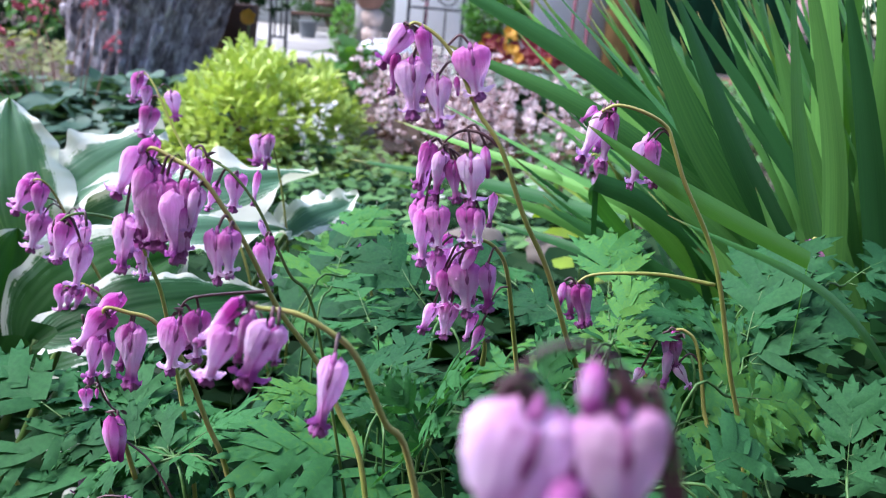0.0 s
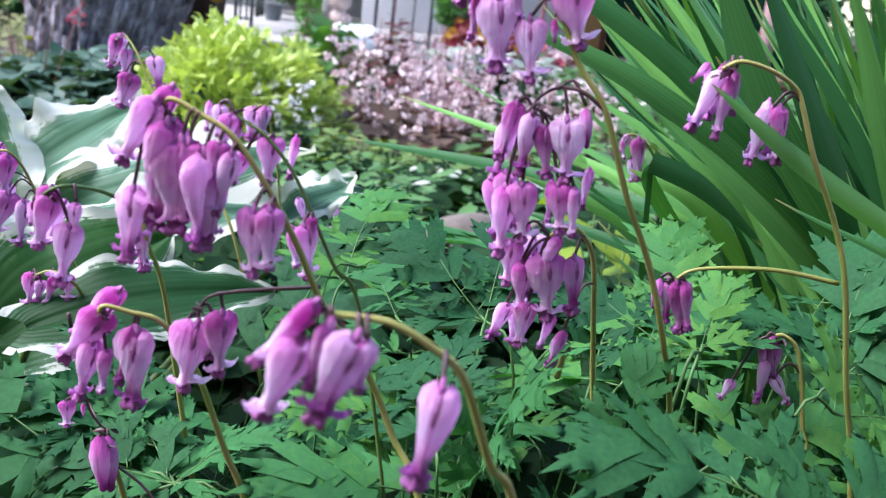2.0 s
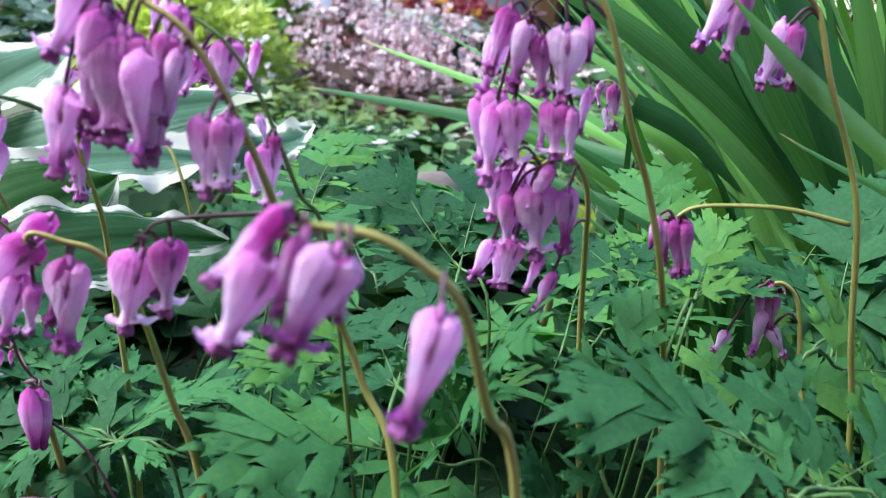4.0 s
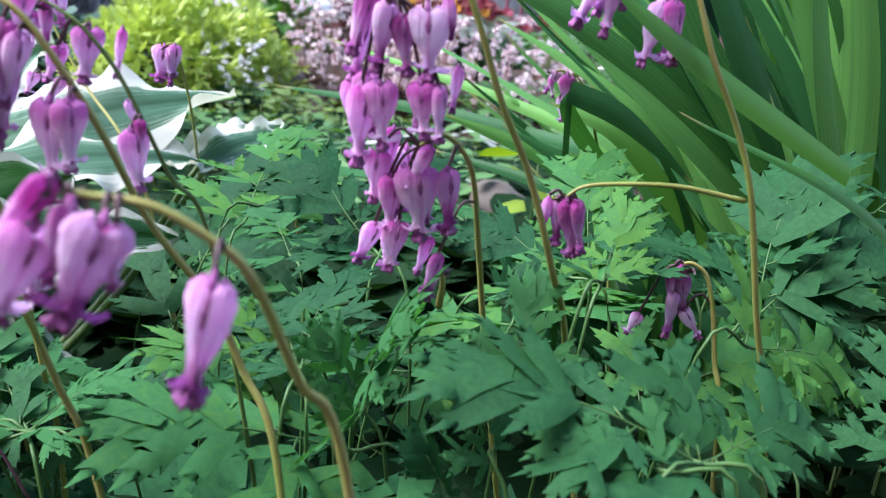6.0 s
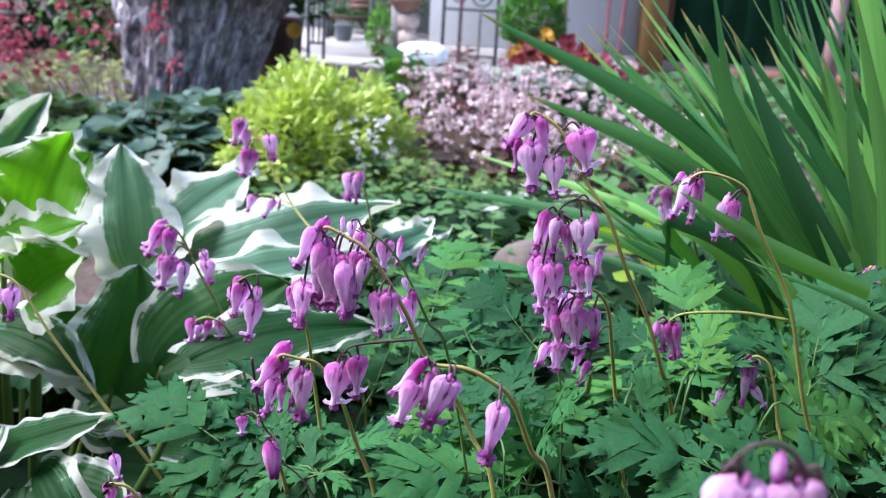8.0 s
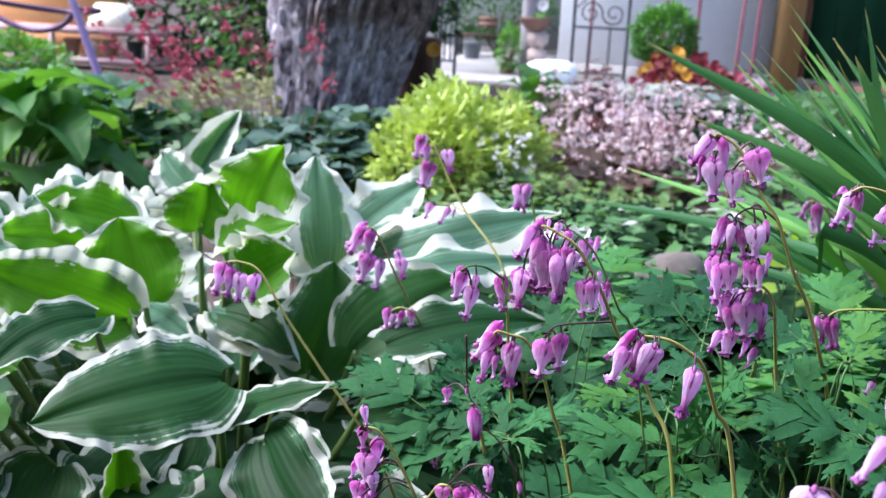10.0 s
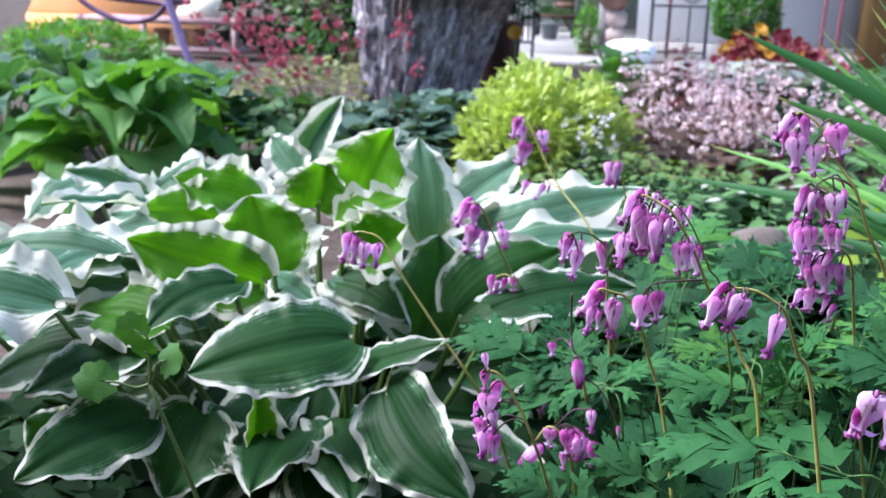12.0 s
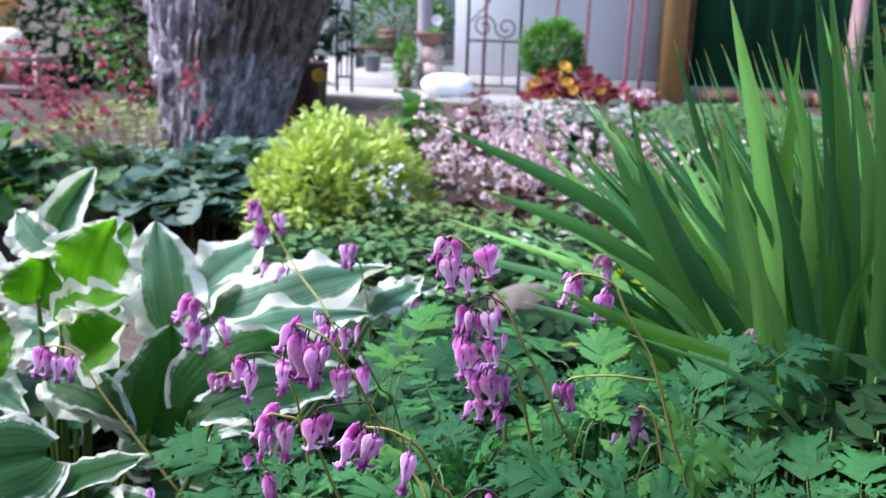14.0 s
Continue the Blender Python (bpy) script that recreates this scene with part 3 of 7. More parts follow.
def raceme(plant, path, flowers, thick=0.0011, colour="stem", crowd=0.55):
    """A flower stalk through path, from the ground to its nodding end, with its flowers on thin pedicels."""
    s = Soup()
    line = glide(path, 7)
    tube(s, line, thick * 1.2, thick * 0.58, 9, 0, 0.03)
    tail = line[len(line) // 2:]
    for f in flowers:
        top = Vector(f[1])
        root = min(tail, key=lambda q: (q - top).length + 1.2 * max(0.0, top.z - q.z))
        gap = (root - top).length
        lift = min(0.007, gap * 0.5)
        mid = (root + top) / 2 + Vector((0, 0, lift))
        tube(s, glide([root, mid, top + Vector((0, 0, 0.0008))], 4), 0.0005, 0.0006, 5, 1)
    # withered bracts and tiny buds gather at the nodding end
    for k in range(6):
        q = line[-1 - k % 3] + Vector((rng.gauss(0, 0.0012), rng.gauss(0, 0.0012), rng.gauss(-0.0008, 0.001)))
        small_leaf(s, q, any_way(rng) + Vector((0, 0, -0.5)), any_way(rng), rng.uniform(0.003, 0.006), 0.0018, 1, 0.6)
    me = s.mesh("flower_stem", [M[colour], M["pedicel"]])
    stem = part("flower_stem", me, plant)
    for f in flowers:
        hang(stem, *f)
    # smaller flowers crowd behind the front ones
    for f in flowers if len(flowers) >= 5 else ():
        if f[0] != "b" and rng.random() < crowd:
            o = Vector((rng.uniform(-0.006, 0.006), rng.uniform(0.005, 0.014), rng.uniform(-0.006, 0.006)))
            a, b = Vector(f[1]) + o, Vector(f[2]) + o
            hang(stem, rng.choice("onop"), a, a + (b - a) * rng.uniform(0.75, 0.98) + Vector((rng.uniform(-0.003, 0.003), 0, 0)), rng.uniform(0, 90))
    return stem

# ---- ground ----
def make_ground():
    """One sheet of soil, lumpy near the beds and flat to the horizon."""
    s = Soup()
    xs = [-400, -60, -14] + [-6 + 0.1 * i for i in range(121)] + [14, 60, 400]
    ys = [-400, -40, -6] + [-1.6 + 0.1 * i for i in range(100)] + [16, 60, 400]
    verts, faces = [], []
    for y in ys:
        for x in xs:
            z = 0.0
            if abs(x) < 7 and -2 < y < 9:
                p = Vector((x, y, 0))
                z = 0.022 * noise.noise(p * 2.2) + 0.012 * noise.noise(p * 9) - 0.015
            verts.append((x, y, z))
    w = len(xs)
    for j in range(len(ys) - 1):
        for i in range(w - 1):
            faces.append((j * w + i, j * w + i + 1, (j + 1) * w + i + 1, (j + 1) * w + i))
    s.add(verts, faces)
    return thing("ground", "dark crumbly garden soil between the planted beds", "ground", kind="structure", me=s.mesh("ground", M["soil"]))


ground = make_ground()


# ---- old tree ----
def trunk_radius(w, z):
    """The trunk's radius at an angle and height: flared roots, lobes and long furrows."""
    r = 0.152 + 0.040 * math.exp(-max(z, 0) / 0.05) + 0.235 * min(max(z, 0), 0.7)
    q = Vector((math.cos(w), math.sin(w), 0))
    lobes = 0.05 * math.sin(3 * w + 0.6 + z * 0.5) + 0.03 * math.sin(5 * w + 2)
    fur = noise.noise(Vector((q.x * 12, q.y * 12, z * 3.0)))
    fine = noise.noise(Vector((q.x * 24, q.y * 24, z * 6)))
    return r * (1 + lobes) + 0.026 * (abs(fur) - 0.25) + 0.016 * fine


def trunk_axis(z):
    return -0.070 + 0.16 * min(max(z, 0), 0.7), 0.02 * z


def make_tree():
    tree = thing("old_tree", "old tree with a thick furrowed grey-brown trunk rising from the bed", "tree", at=(-0.905, 2.9, 0))
    s = Soup()
    sides, rows = 150, 100
    verts, faces = [], []
    for i in range(rows):
        f = i / (rows - 1)
        z = -0.05 + 2.6 * f ** 1.6
        cx, cy = trunk_axis(z)
        for k in range(sides):
            w = 2 * math.pi * k / sides
            rr = trunk_radius(w, z)
            verts.append((cx + rr * math.cos(w), cy + rr * math.sin(w), z))
    for i in range(rows - 1):
        for k in range(sides):
            faces.append((i * sides + k, i * sides + (k + 1) % sides, (i + 1) * sides + (k + 1) % sides, (i + 1) * sides + k))
    faces.append(tuple((rows - 1) * sides + k for k in range(sides)))
    s.add(verts, faces)
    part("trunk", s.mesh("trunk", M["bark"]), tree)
    # loose bark plates stand off the trunk on the side of the bed
    r = random.Random(64)
    for i in range(280):
        w0 = radians(r.uniform(-175, -5))
        z0 = r.uniform(0.02, 0.85)
        half, long = r.uniform(0.03, 0.065), r.uniform(0.018, 0.055)
        o = Vector((i * 3.1, 0, 0))
        s = Soup()
        v, nu, nv = [], 4, 6
        for b in range(nv + 1):
            g = 2 * b / nv - 1
            for a in range(nu + 1):
                u = 2 * a / nu - 1
                edge = max(0.0, 1 - u * u) * max(0.0, 1 - g * g)
                wide = half * (1 - 0.55 * g * g) * (1 + 0.4 * noise.noise(Vector((g * 2, u, 0)) + o))
                w, z = w0 + u * wide + 0.25 * half * g, z0 + g * long + 0.01 * noise.noise(Vector((u * 2, g, 5)) + o)
                rr = trunk_radius(w, z) - 0.004 + 0.017 * edge ** 0.4 + 0.004 * noise.noise(Vector((u * 3, g * 5, 0)) + o)
                cx, cy = trunk_axis(z)
                v.append((cx + rr * math.cos(w), cy + rr * math.sin(w), z))
        s.add(v, [(b * (nu + 1) + a, b * (nu + 1) + a + 1, (b + 1) * (nu + 1) + a + 1, (b + 1) * (nu + 1) + a) for b in range(nv) for a in range(nu)])
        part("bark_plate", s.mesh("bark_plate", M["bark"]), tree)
    return tree


make_tree()


# ---- house side: wall, trellises, post, boarded bay ----
def make_wall():
    s = Soup()
    box(s, (-0.43, 6.45, -0.1), (0.99, 6.7, 3.0), 0, 0.01)
    w = thing("wall_north", "pale bluish-white rendered house wall", "wall", kind="structure", me=s.mesh("wall_north", M["wall"]))
    s = Soup()
    box(s, (-0.45, 6.38, -0.1), (0.97, 6.447, 0.11), 0, 0.008)
    thing("wall_plinth", "worn pale concrete plinth along the house wall", "plinth", kind="structure", me=s.mesh("wall_plinth", M["concrete"]))
    s = Soup()
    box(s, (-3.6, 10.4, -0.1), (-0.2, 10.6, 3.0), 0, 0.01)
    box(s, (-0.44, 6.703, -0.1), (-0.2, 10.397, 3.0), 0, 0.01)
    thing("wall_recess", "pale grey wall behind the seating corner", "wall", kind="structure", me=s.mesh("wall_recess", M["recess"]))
    s = Soup()
    box(s, (-1.9, 5.75, -0.06), (1.0, 6.37, 0.004), 0, 0.004)
    box(s, (-2.6, 6.374, -0.06), (-0.46, 10.38, 0.008), 0, 0.004)
    thing("pavement", "pale worn concrete path along the house and round the seats", "pavement", kind="structure", me=s.mesh("pavement", M["concrete"]))


make_wall()
# unseen wall added behind the viewpoint; it blocks low sky light from the beds
s = Soup()
box(s, (-5.0, -1.2, -0.1), (5.0, -0.95, 2.4), 0, 0.01)
thing("light_block_wall", "plain weathered brown board wall, unseen, added to block sky light and close the garden", "wall", kind="structure", me=s.mesh("light_block_wall", M["brownwood"]))


def make_post():
    post = thing("door_post", "ochre-stained square wooden post beside the dark boarded bay", "post", at=(1.03, 6.33, 0))
    s = Soup()
    box(s, (-0.085, -0.06, -0.02), (0.075, 0.08, 2.9), 0, 0.006)
    part("post", s.mesh("post", M["ochre"]), post)
    s = Soup()
    box(s, (0.078, 0.0, 0.1), (0.12, 0.07, 2.9), 0, 0.004)
    part("edge_strip", s.mesh("edge_strip", M["brownwood"]), post, "dark brown edge strip")


make_post()


def make_boards():
    bay = thing("boarded_bay", "very dark green boarded bay of the shed", "shed wall", at=(1.16, 6.42, 0))
    for i in range(9):
        s = Soup()
        box(s, (0.0 + i * 0.16, 0, 0.09), (0.157 + i * 0.16, 0.03, 2.9), 0, 0.003)
        part("board", s.mesh("board", M["darknet"]), bay)
    for j in range(2):
        for i in range(6):
            s = Soup()
            x0 = -0.05 + i * 0.25 + (0.12 if j else 0)
            box(s, (x0, -0.06, -0.10 + j * 0.085), (x0 + 0.24, 0.06, -0.02 + j * 0.085), 0, 0.006)
            part("brick", s.mesh("brick", M["brick"]), bay, "weathered red brick")


make_boards()


def scroll(s, c, r, y, turns=1.2, start=0.0, r0=0.25, thick=0.006):
    pts = []
    for i in range(28):
        f = i / 27
        w = start + f * turns * 2 * math.pi
        k = r * (1 - (1 - r0) * f)
        pts.append(Vector((c[0] + k * math.cos(w), y, c[1] + k * math.sin(w))))
    tube(s, pts, thick, thick, 5)


def make_trellis(x0, x1, y, top, bars, label):
    t = thing("trellis", label, "trellis", "iron trellises along the house", at=(x0, y, 0))
    w = x1 - x0
    for x in (0, w):
        s = Soup()
        tube(s, glide([(x, 0, -0.05), (x, 0, top * 0.5), (x, 0, top)], 4), 0.011, 0.011, 8)
        part("upright", s.mesh("upright", M["iron"]), t)
    for z in bars:
        s = Soup()
        tube(s, glide([(0, 0, z), (w / 2, 0, z), (w, 0, z)], 3), 0.008, 0.008, 6)
        part("crossbar", s.mesh("crossbar", M["iron"]), t)
    for f in (0.3, 0.68):
        s = Soup()
        tube(s, glide([(w * f, 0.0, bars[0]), (w * f, 0, (bars[0] + bars[1]) / 2), (w * f, 0, bars[1])], 3), 0.007, 0.007, 6)
        part("bar", s.mesh("bar", M["iron"]), t)
    for sx, st in ((0.30, 0), (0.72, math.pi)):
        s = Soup()
        scroll(s, (w * sx, bars[1] + 0.09), 0.075, 0, 1.4, st)
        part("scroll", s.mesh("scroll", M["iron"]), t)
    s = Soup()
    tube(s, glide([(w * 0.05, 0, bars[1] + 0.12), (w * 0.45, 0, bars[1] + 0.3), (w * 0.5, 0, bars[1] + 0.6), (w * 0.95, 0, top)], 8), 0.006, 0.006, 6)
    part("scroll", s.mesh("scroll", M["iron"]), t)


make_trellis(-0.325, 0.02, 6.2, 1.8, (0.06, 0.35, 0.95, 1.5), "dark wrought-iron trellis with scrollwork against the pale wall")
make_trellis(-1.155, -1.058, 6.0, 1.8, (0.10, 0.365, 0.9), "narrow dark wrought-iron trellis by the seating corner")
for n, (xa, xb) in enumerate(((-0.22, -0.205), (0.25, 0.25), (0.45, 0.465), (0.72, 0.745), (0.815, 0.85))):
    s = Soup()
    tube(s, glide([(xa, 6.28, 0.02), ((xa + xb) / 2, 6.28, 0.8), (xb + (xb - xa), 6.28, 2.4)], 4), 0.012, 0.011, 7)
    thing("plant_rod", "thin dark red metal rod leaning at the house wall", "rod", "red rods along the wall", me=s.mesh("plant_rod", M["redbar"]))


def make_pipe():
    s = Soup()
    tube(s, glide([(2.14, 6.2, 0), (2.15, 6.2, 1.2), (2.15, 6.2, 2.8)], 3), 0.05, 0.05, 14)
    thing("rain_pipe", "dull pinkish-grey rain pipe in front of the dark shed", "pipe", me=s.mesh("rain_pipe", M["rosewood"]))


make_pipe()


def make_seating():
    """Low bench, bucket and planter in the corner behind the tree."""
    b = thing("garden_bench", "low dark brown wooden garden bench in the shaded corner", "bench", at=(-1.25, 8.4, 0.008))
    for z in (0.25, 0.30):
        s = Soup()
        box(s, (-0.02, 0.16, z), (0.145, 0.185, z + 0.045), 0, 0.004)
        part("back_slat", s.mesh("back_slat", M["brownwood"]), b)
    s = Soup()
    box(s, (-0.195, -0.10, 0.165), (0.20, 0.19, 0.19), 0, 0.006)
    part("seat", s.mesh("seat", M["darkwood"]), b)
    for x in (-0.185, 0.155):
        for y in (-0.09, 0.15):
            s = Soup()
            box(s, (x, y, 0), (x + 0.035, y + 0.035, 0.345 if y > 0 and x > 0 else 0.165), 0, 0.004)
            part("leg", s.mesh("leg", M["dark"]), b)
    s = Soup()
    lathe(s, [(0.055, 0), (0.066, 0.04), (0.078, 0.122), (0.084, 0.126), (0.084, 0.136), (0.074, 0.136), (0.066, 0.04)], 24)
    thing("bucket", "pale grey-blue bucket standing before the bench", "bucket", at=(-1.235, 8.0, 0.008), me=s.mesh("bucket", M["palepot"]))
    s = Soup()
    lathe(s, [(0.050, 0), (0.068, 0.012), (0.098, 0.060), (0.108, 0.064), (0.108, 0.080), (0.096, 0.080), (0.085, 0.060), (0.02, 0.058)], 24, wobble=0.05)
    thing("clay_bowl", "wide brown clay bowl on the stacked stones", "pot", at=(-0.57, 6.2, 0.314), me=s.mesh("clay_bowl", M["brownwood"]))
    pile = thing("stone_pile", "stack of pale pinkish stones under the clay bowl", "stones", at=(-0.55, 6.2, 0.0))
    for z0, z1, w in ((0, 0.098, 0.075), (0.1, 0.208, 0.058), (0.21, 0.313, 0.066)):
        s = Soup()
        box(s, (-w, -0.06, z0), (w, 0.06, z1), 0, 0.018)
        part("stone", s.mesh("stone", M["pinkstone"]), pile)
    r = random.Random(12)
    p = thing("potted_flower", "small green plant with a white bloom in the clay bowl", "plant", at=(-0.55, 6.2, 0.372))
    s = Soup()
    for i in range(26):
        w = r.uniform(0, 6.28)
        small_leaf(s, (0, 0, 0), (math.cos(w), math.sin(w), r.uniform(0.3, 1.4)), (0, 0, 1), r.uniform(0.05, 0.09), 0.03)
    part("foliage", s.mesh("foliage", M["bushgreen"]), p)
    s = Soup()
    for i in range(7):
        w = i * 0.9
        round_leaf(s, (0.02, -0.01, 0.10), (math.cos(w), -0.3, math.sin(w)), (0, -1, 0.3), 0.045)
    part("bloom", s.mesh("bloom", M["whitefloret"]), p)
    s = Soup()
    tube(s, glide([(-0.65, 6.6, -0.02), (-0.652, 6.6, 1.0), (-0.65, 6.6, 2.6)], 4), 0.052, 0.048, 16, 0, 0.02)
    thing("garden_post", "weathered grey round wooden post by the seating corner", "post", me=s.mesh("garden_post", M["greywood"]))
    s = Soup()
    lathe(s, [(0.13, -0.01), (0.165, 0.03), (0.17, 0.07), (0.15, 0.105), (0.10, 0.125), (0.01, 0.132)], 22, wobble=0.25)
    thing("white_boulder", "smooth bluish-white boulder at the foot of the wall", "boulder", at=(-0.42, 6.02, 0.01), me=s.mesh("white_boulder", M["wall"]))


make_seating()


# ---- orange swing seat and painted shelf ----
def make_swing():
    s = Soup()
    # the canvas is tilted back only to catch more sky light
    tilt = Matrix.Translation((0, 5.9, 0.19)) @ Matrix.Rotation(radians(-38), 4, "X")
    box(s, (-4.75, 0.0, 0.0), (-3.34, 0.05, 1.6), 0, 0.02, tilt)
    box(s, (-4.75, 5.89, -0.02), (-3.34, 5.94, 0.185), 0, 0.01)
    thing("orange_screen", "bright orange canvas screen behind the shelf", "screen", me=s.mesh("orange_screen", M["orange"]))
    s = Soup()
    # same added tilt, so the cushion brightens under the sky
    tilt = Matrix.Translation((0, 5.2, 0.228)) @ Matrix.Rotation(radians(-38), 4, "X")
    box(s, (-3.17, 0.0, 0.0), (-2.90, 0.06, 0.19), 0, 0.025, tilt)
    thing("cream_cushion", "cream cushion with rounded corners on the shelf", "cushion", me=s.mesh("cream_cushion", M["cream"]))
    sh = thing("plant_shelf", "weathered rose-painted wooden plant shelf", "shelf", at=(-3.3, 5.0, 0))
    for z in (0.02, 0.19):
        s = Soup()
        box(s, (-0.42, 0, z), (0.66, 0.25, z + 0.035), 0, 0.005)
        part("shelf_board", s.mesh("shelf_board", M["rosewood"]), sh)
    for x in (-0.4, 0.02, 0.62):
        s = Soup()
        box(s, (x, 0.0, -0.03), (x + 0.03, 0.03, 0.23), 0, 0.003)
        part("leg", s.mesh("leg", M["rosewood"]), sh)
    for i, (x, c) in enumerate(((0.1, "brick"), (0.22, "cream"), (0.34, "brick"), (0.5, "dark"))):
        s = Soup()
        lathe(s, [(0.03, 0), (0.045, 0.08), (0.05, 0.085), (0.05, 0.1), (0.04, 0.1), (0.036, 0.08)], 16)
        thing("flower_pot", "small clay flower pot on the shelf", "pot", "pots on the shelf", at=(-3.3 + x, 5.12, 0.056), me=s.mesh("flower_pot", M[c]))
    sw = thing("swing_frame", "purple metal frame of a hanging garden seat", "swing", at=(-2.4, 3.8, 0))
    s = Soup()
    tube(s, glide([(0.14, 0, -0.02), (0.0, 0, 0.38), (-0.36, 0, 1.5)], 6), 0.018, 0.018, 12)
    part("pole", s.mesh("pole", M["purple"]), sw)
    s = Soup()
    tube(s, glide([(-0.58, 0.1, 0.40), (-0.45, 0.1, 0.31), (-0.28, 0.1, 0.255), (-0.13, 0.1, 0.28), (0.0, 0.02, 0.36)], 8), 0.013, 0.013, 10)
    part("seat_ring", s.mesh("seat_ring", M["darkpurple"]), sw)
    s = Soup()
    tube(s, glide([(-0.58, 0.1, 0.40), (-0.56, 0.35, 0.36), (-0.3, 0.5, 0.33), (-0.05, 0.3, 0.35), (0.0, 0.02, 0.36)], 8), 0.013, 0.013, 10)
    part("seat_ring", s.mesh("seat_ring", M["darkpurple"]), sw)
    s = Soup()
    tube(s, glide([(-0.62, 0.1, 0.40), (-0.68, 0.1, 0.8), (-0.36, 0, 1.5)], 6), 0.012, 0.012, 10)
    part("chain_rod", s.mesh("chain_rod", M["darkpurple"]), sw)


make_swing()

# ---- hosta ----
def hosta_leaf(plant, base, tip, width, face, arch=0.08, droop=0.0, fold=0.0, mat="hosta", crown=None, wavy=1.0):
    """A broad ribbed leaf from base to tip with a wavy edge, on a channelled stalk from the plant's crown."""
    r = random.Random(len(plant.children) * 7 + 3)
    if mat in ("hosta_young", "hosta_pale"):
        wavy *= 1.7
    base, tip = Vector(base), Vector(tip)
    d = tip - base
    length = d.length
    d.normalize()
    n = Vector(face)
    side = d.cross(n).normalized()
    n = side.cross(d)
    nu, nv = 18, 46
    ph, ph2 = r.uniform(0, 6), r.uniform(0, 6)
    bend = r.uniform(-0.07, 0.07)
    s = Soup()
    verts, uvs, faces = [], [], []
    for j in range(nv + 1):
        v = j / nv
        w = width / 2 * 2.0 * (v + 0.012) ** 0.42 * (1 - v) ** 0.74 * (1 + 0.12 * (1 - v))
        lift = arch * 4 * v * (1 - v) - droop * v * v
        for i in range(nu + 1):
            u = 2 * i / nu - 1
            a = abs(u)
            back = 0.10 * length * a * a * max(0, 1 - v * 3.5)
            q = Vector((v * 4.2 + ph, 3.0 if u > 0 else -3.0, ph2))
            wave = wavy * width * (0.075 * a ** 2.5 * math.sin(v * 13 + ph + (1.4 if u > 0 else 0) + 2.0 * noise.noise(q)) + 0.11 * a ** 4 * noise.noise(q * 2.1) + 0.026 * a ** 6 * math.sin(v * 37 + ph2 + (2.2 if u > 0 else 0) + 3.0 * noise.noise(q * 1.3)))
            rib = -0.0025 * width * (math.cos(u * 25) * (1 - a * 0.5)) * (1 - v) - 0.05 * width * math.exp(-(u * 7) ** 2)
            cup = fold * w * 2 * a ** 1.5
            p = base + d * (length * v - back) + side * (u * w * (1 + 0.13 * wavy * a ** 3 * noise.noise(q * 1.7 + Vector((9, 0, 0)))) + bend * length * math.sin(v * 3.1)) + n * (lift * length + wave + rib + cup)
            verts.append(p)
            uvs.append((i / nu, v))
    for j in range(nv):
        for i in range(nu):
            k = j * (nu + 1) + i
            faces.append((k, k + 1, k + nu + 2, k + nu + 1))
    s.add(verts, faces, 0, uvs)
    c = Vector(crown) if crown is not None else Vector((base.x * 0.45 - 0.40 * 0.55, base.y * 0.45 + 0.64 * 0.55, 0))
    mid = base * 0.65 + c * 0.35
    mid.z = base.z * 0.55
    tube(s, glide([c, mid, base - n * 0.003 + d * 0.004], 7), 0.0042, 0.0024, 6, 1)
    part("leaf", s.mesh("hosta_leaf", [M[mat], M["green_stem"]]), plant)


hosta = thing("variegated_hosta", "large hosta with green leaves edged in wavy white", "hosta")
hosta_leaf(hosta, (-0.382, 0.660, 0.250), (-0.349, 0.660, 0.340), .105, (0, -1, .35), .05, .0, .18, "hosta_young")
hosta_leaf(hosta, (-0.330, 0.740, 0.204), (-0.351, 0.770, 0.315), .085, (.5, -1, .3), .10, .05, -.15, "hosta_pale")
hosta_leaf(hosta, (-0.424, 0.640, 0.255), (-0.414, 0.640, 0.307), .085, (.1, -1, .3), .04, .0, .2, "hosta_young")
hosta_leaf(hosta, (-0.603, 1.000, 0.188), (-0.547, 1.060, 0.319), .06, (.3, -1, .3), .05, .0, .3, "hosta_pale")
hosta_leaf(hosta, (-0.569, 0.950, 0.223), (-0.629, 0.980, 0.270), .06, (0, -1, .4), .05, .1, .2, "hosta_pale")
hosta_leaf(hosta, (-0.428, 0.540, 0.216), (-0.455, 0.550, 0.286), .12, (.1, -1, .35), .05, .0, .2, "hosta_young")
hosta_leaf(hosta, (-0.489, 0.640, 0.257), (-0.562, 0.600, 0.288), .075, (0, -.7, .8), .08, .05, .1, "hosta_young")
hosta_leaf(hosta, (-0.624, 0.650, 0.246), (-0.688, 0.600, 0.285), .05, (0, -.6, .8), .05, .0, .15, "hosta_pale")
hosta_leaf(hosta, (-0.615, 0.820, 0.246), (-0.685, 0.750, 0.231), .08, (0, -.6, .9), .14, .1, -.1, "hosta_pale")
hosta_leaf(hosta, (-0.422, 0.500, 0.216), (-0.529, 0.460, 0.261), .08, (.1, -.9, .5), .10, .0, .1, "hosta_young")
hosta_leaf(hosta, (-0.569, 0.620, 0.242), (-0.643, 0.500, 0.274), .05, (0, -.35, 1), .06, .0, .1, "hosta_pale")
hosta_leaf(hosta, (-0.520, 0.620, 0.236), (-0.573, 0.550, 0.260), .07, (0, -.8, .6), .08, .0, .1, "hosta_young")
hosta_leaf(hosta, (-0.490, 0.400, 0.182), (-0.630, 0.380, 0.143), 0.070, (0.05, -0.6, 0.8), 0.10, 0.03, 0.00, "hosta")
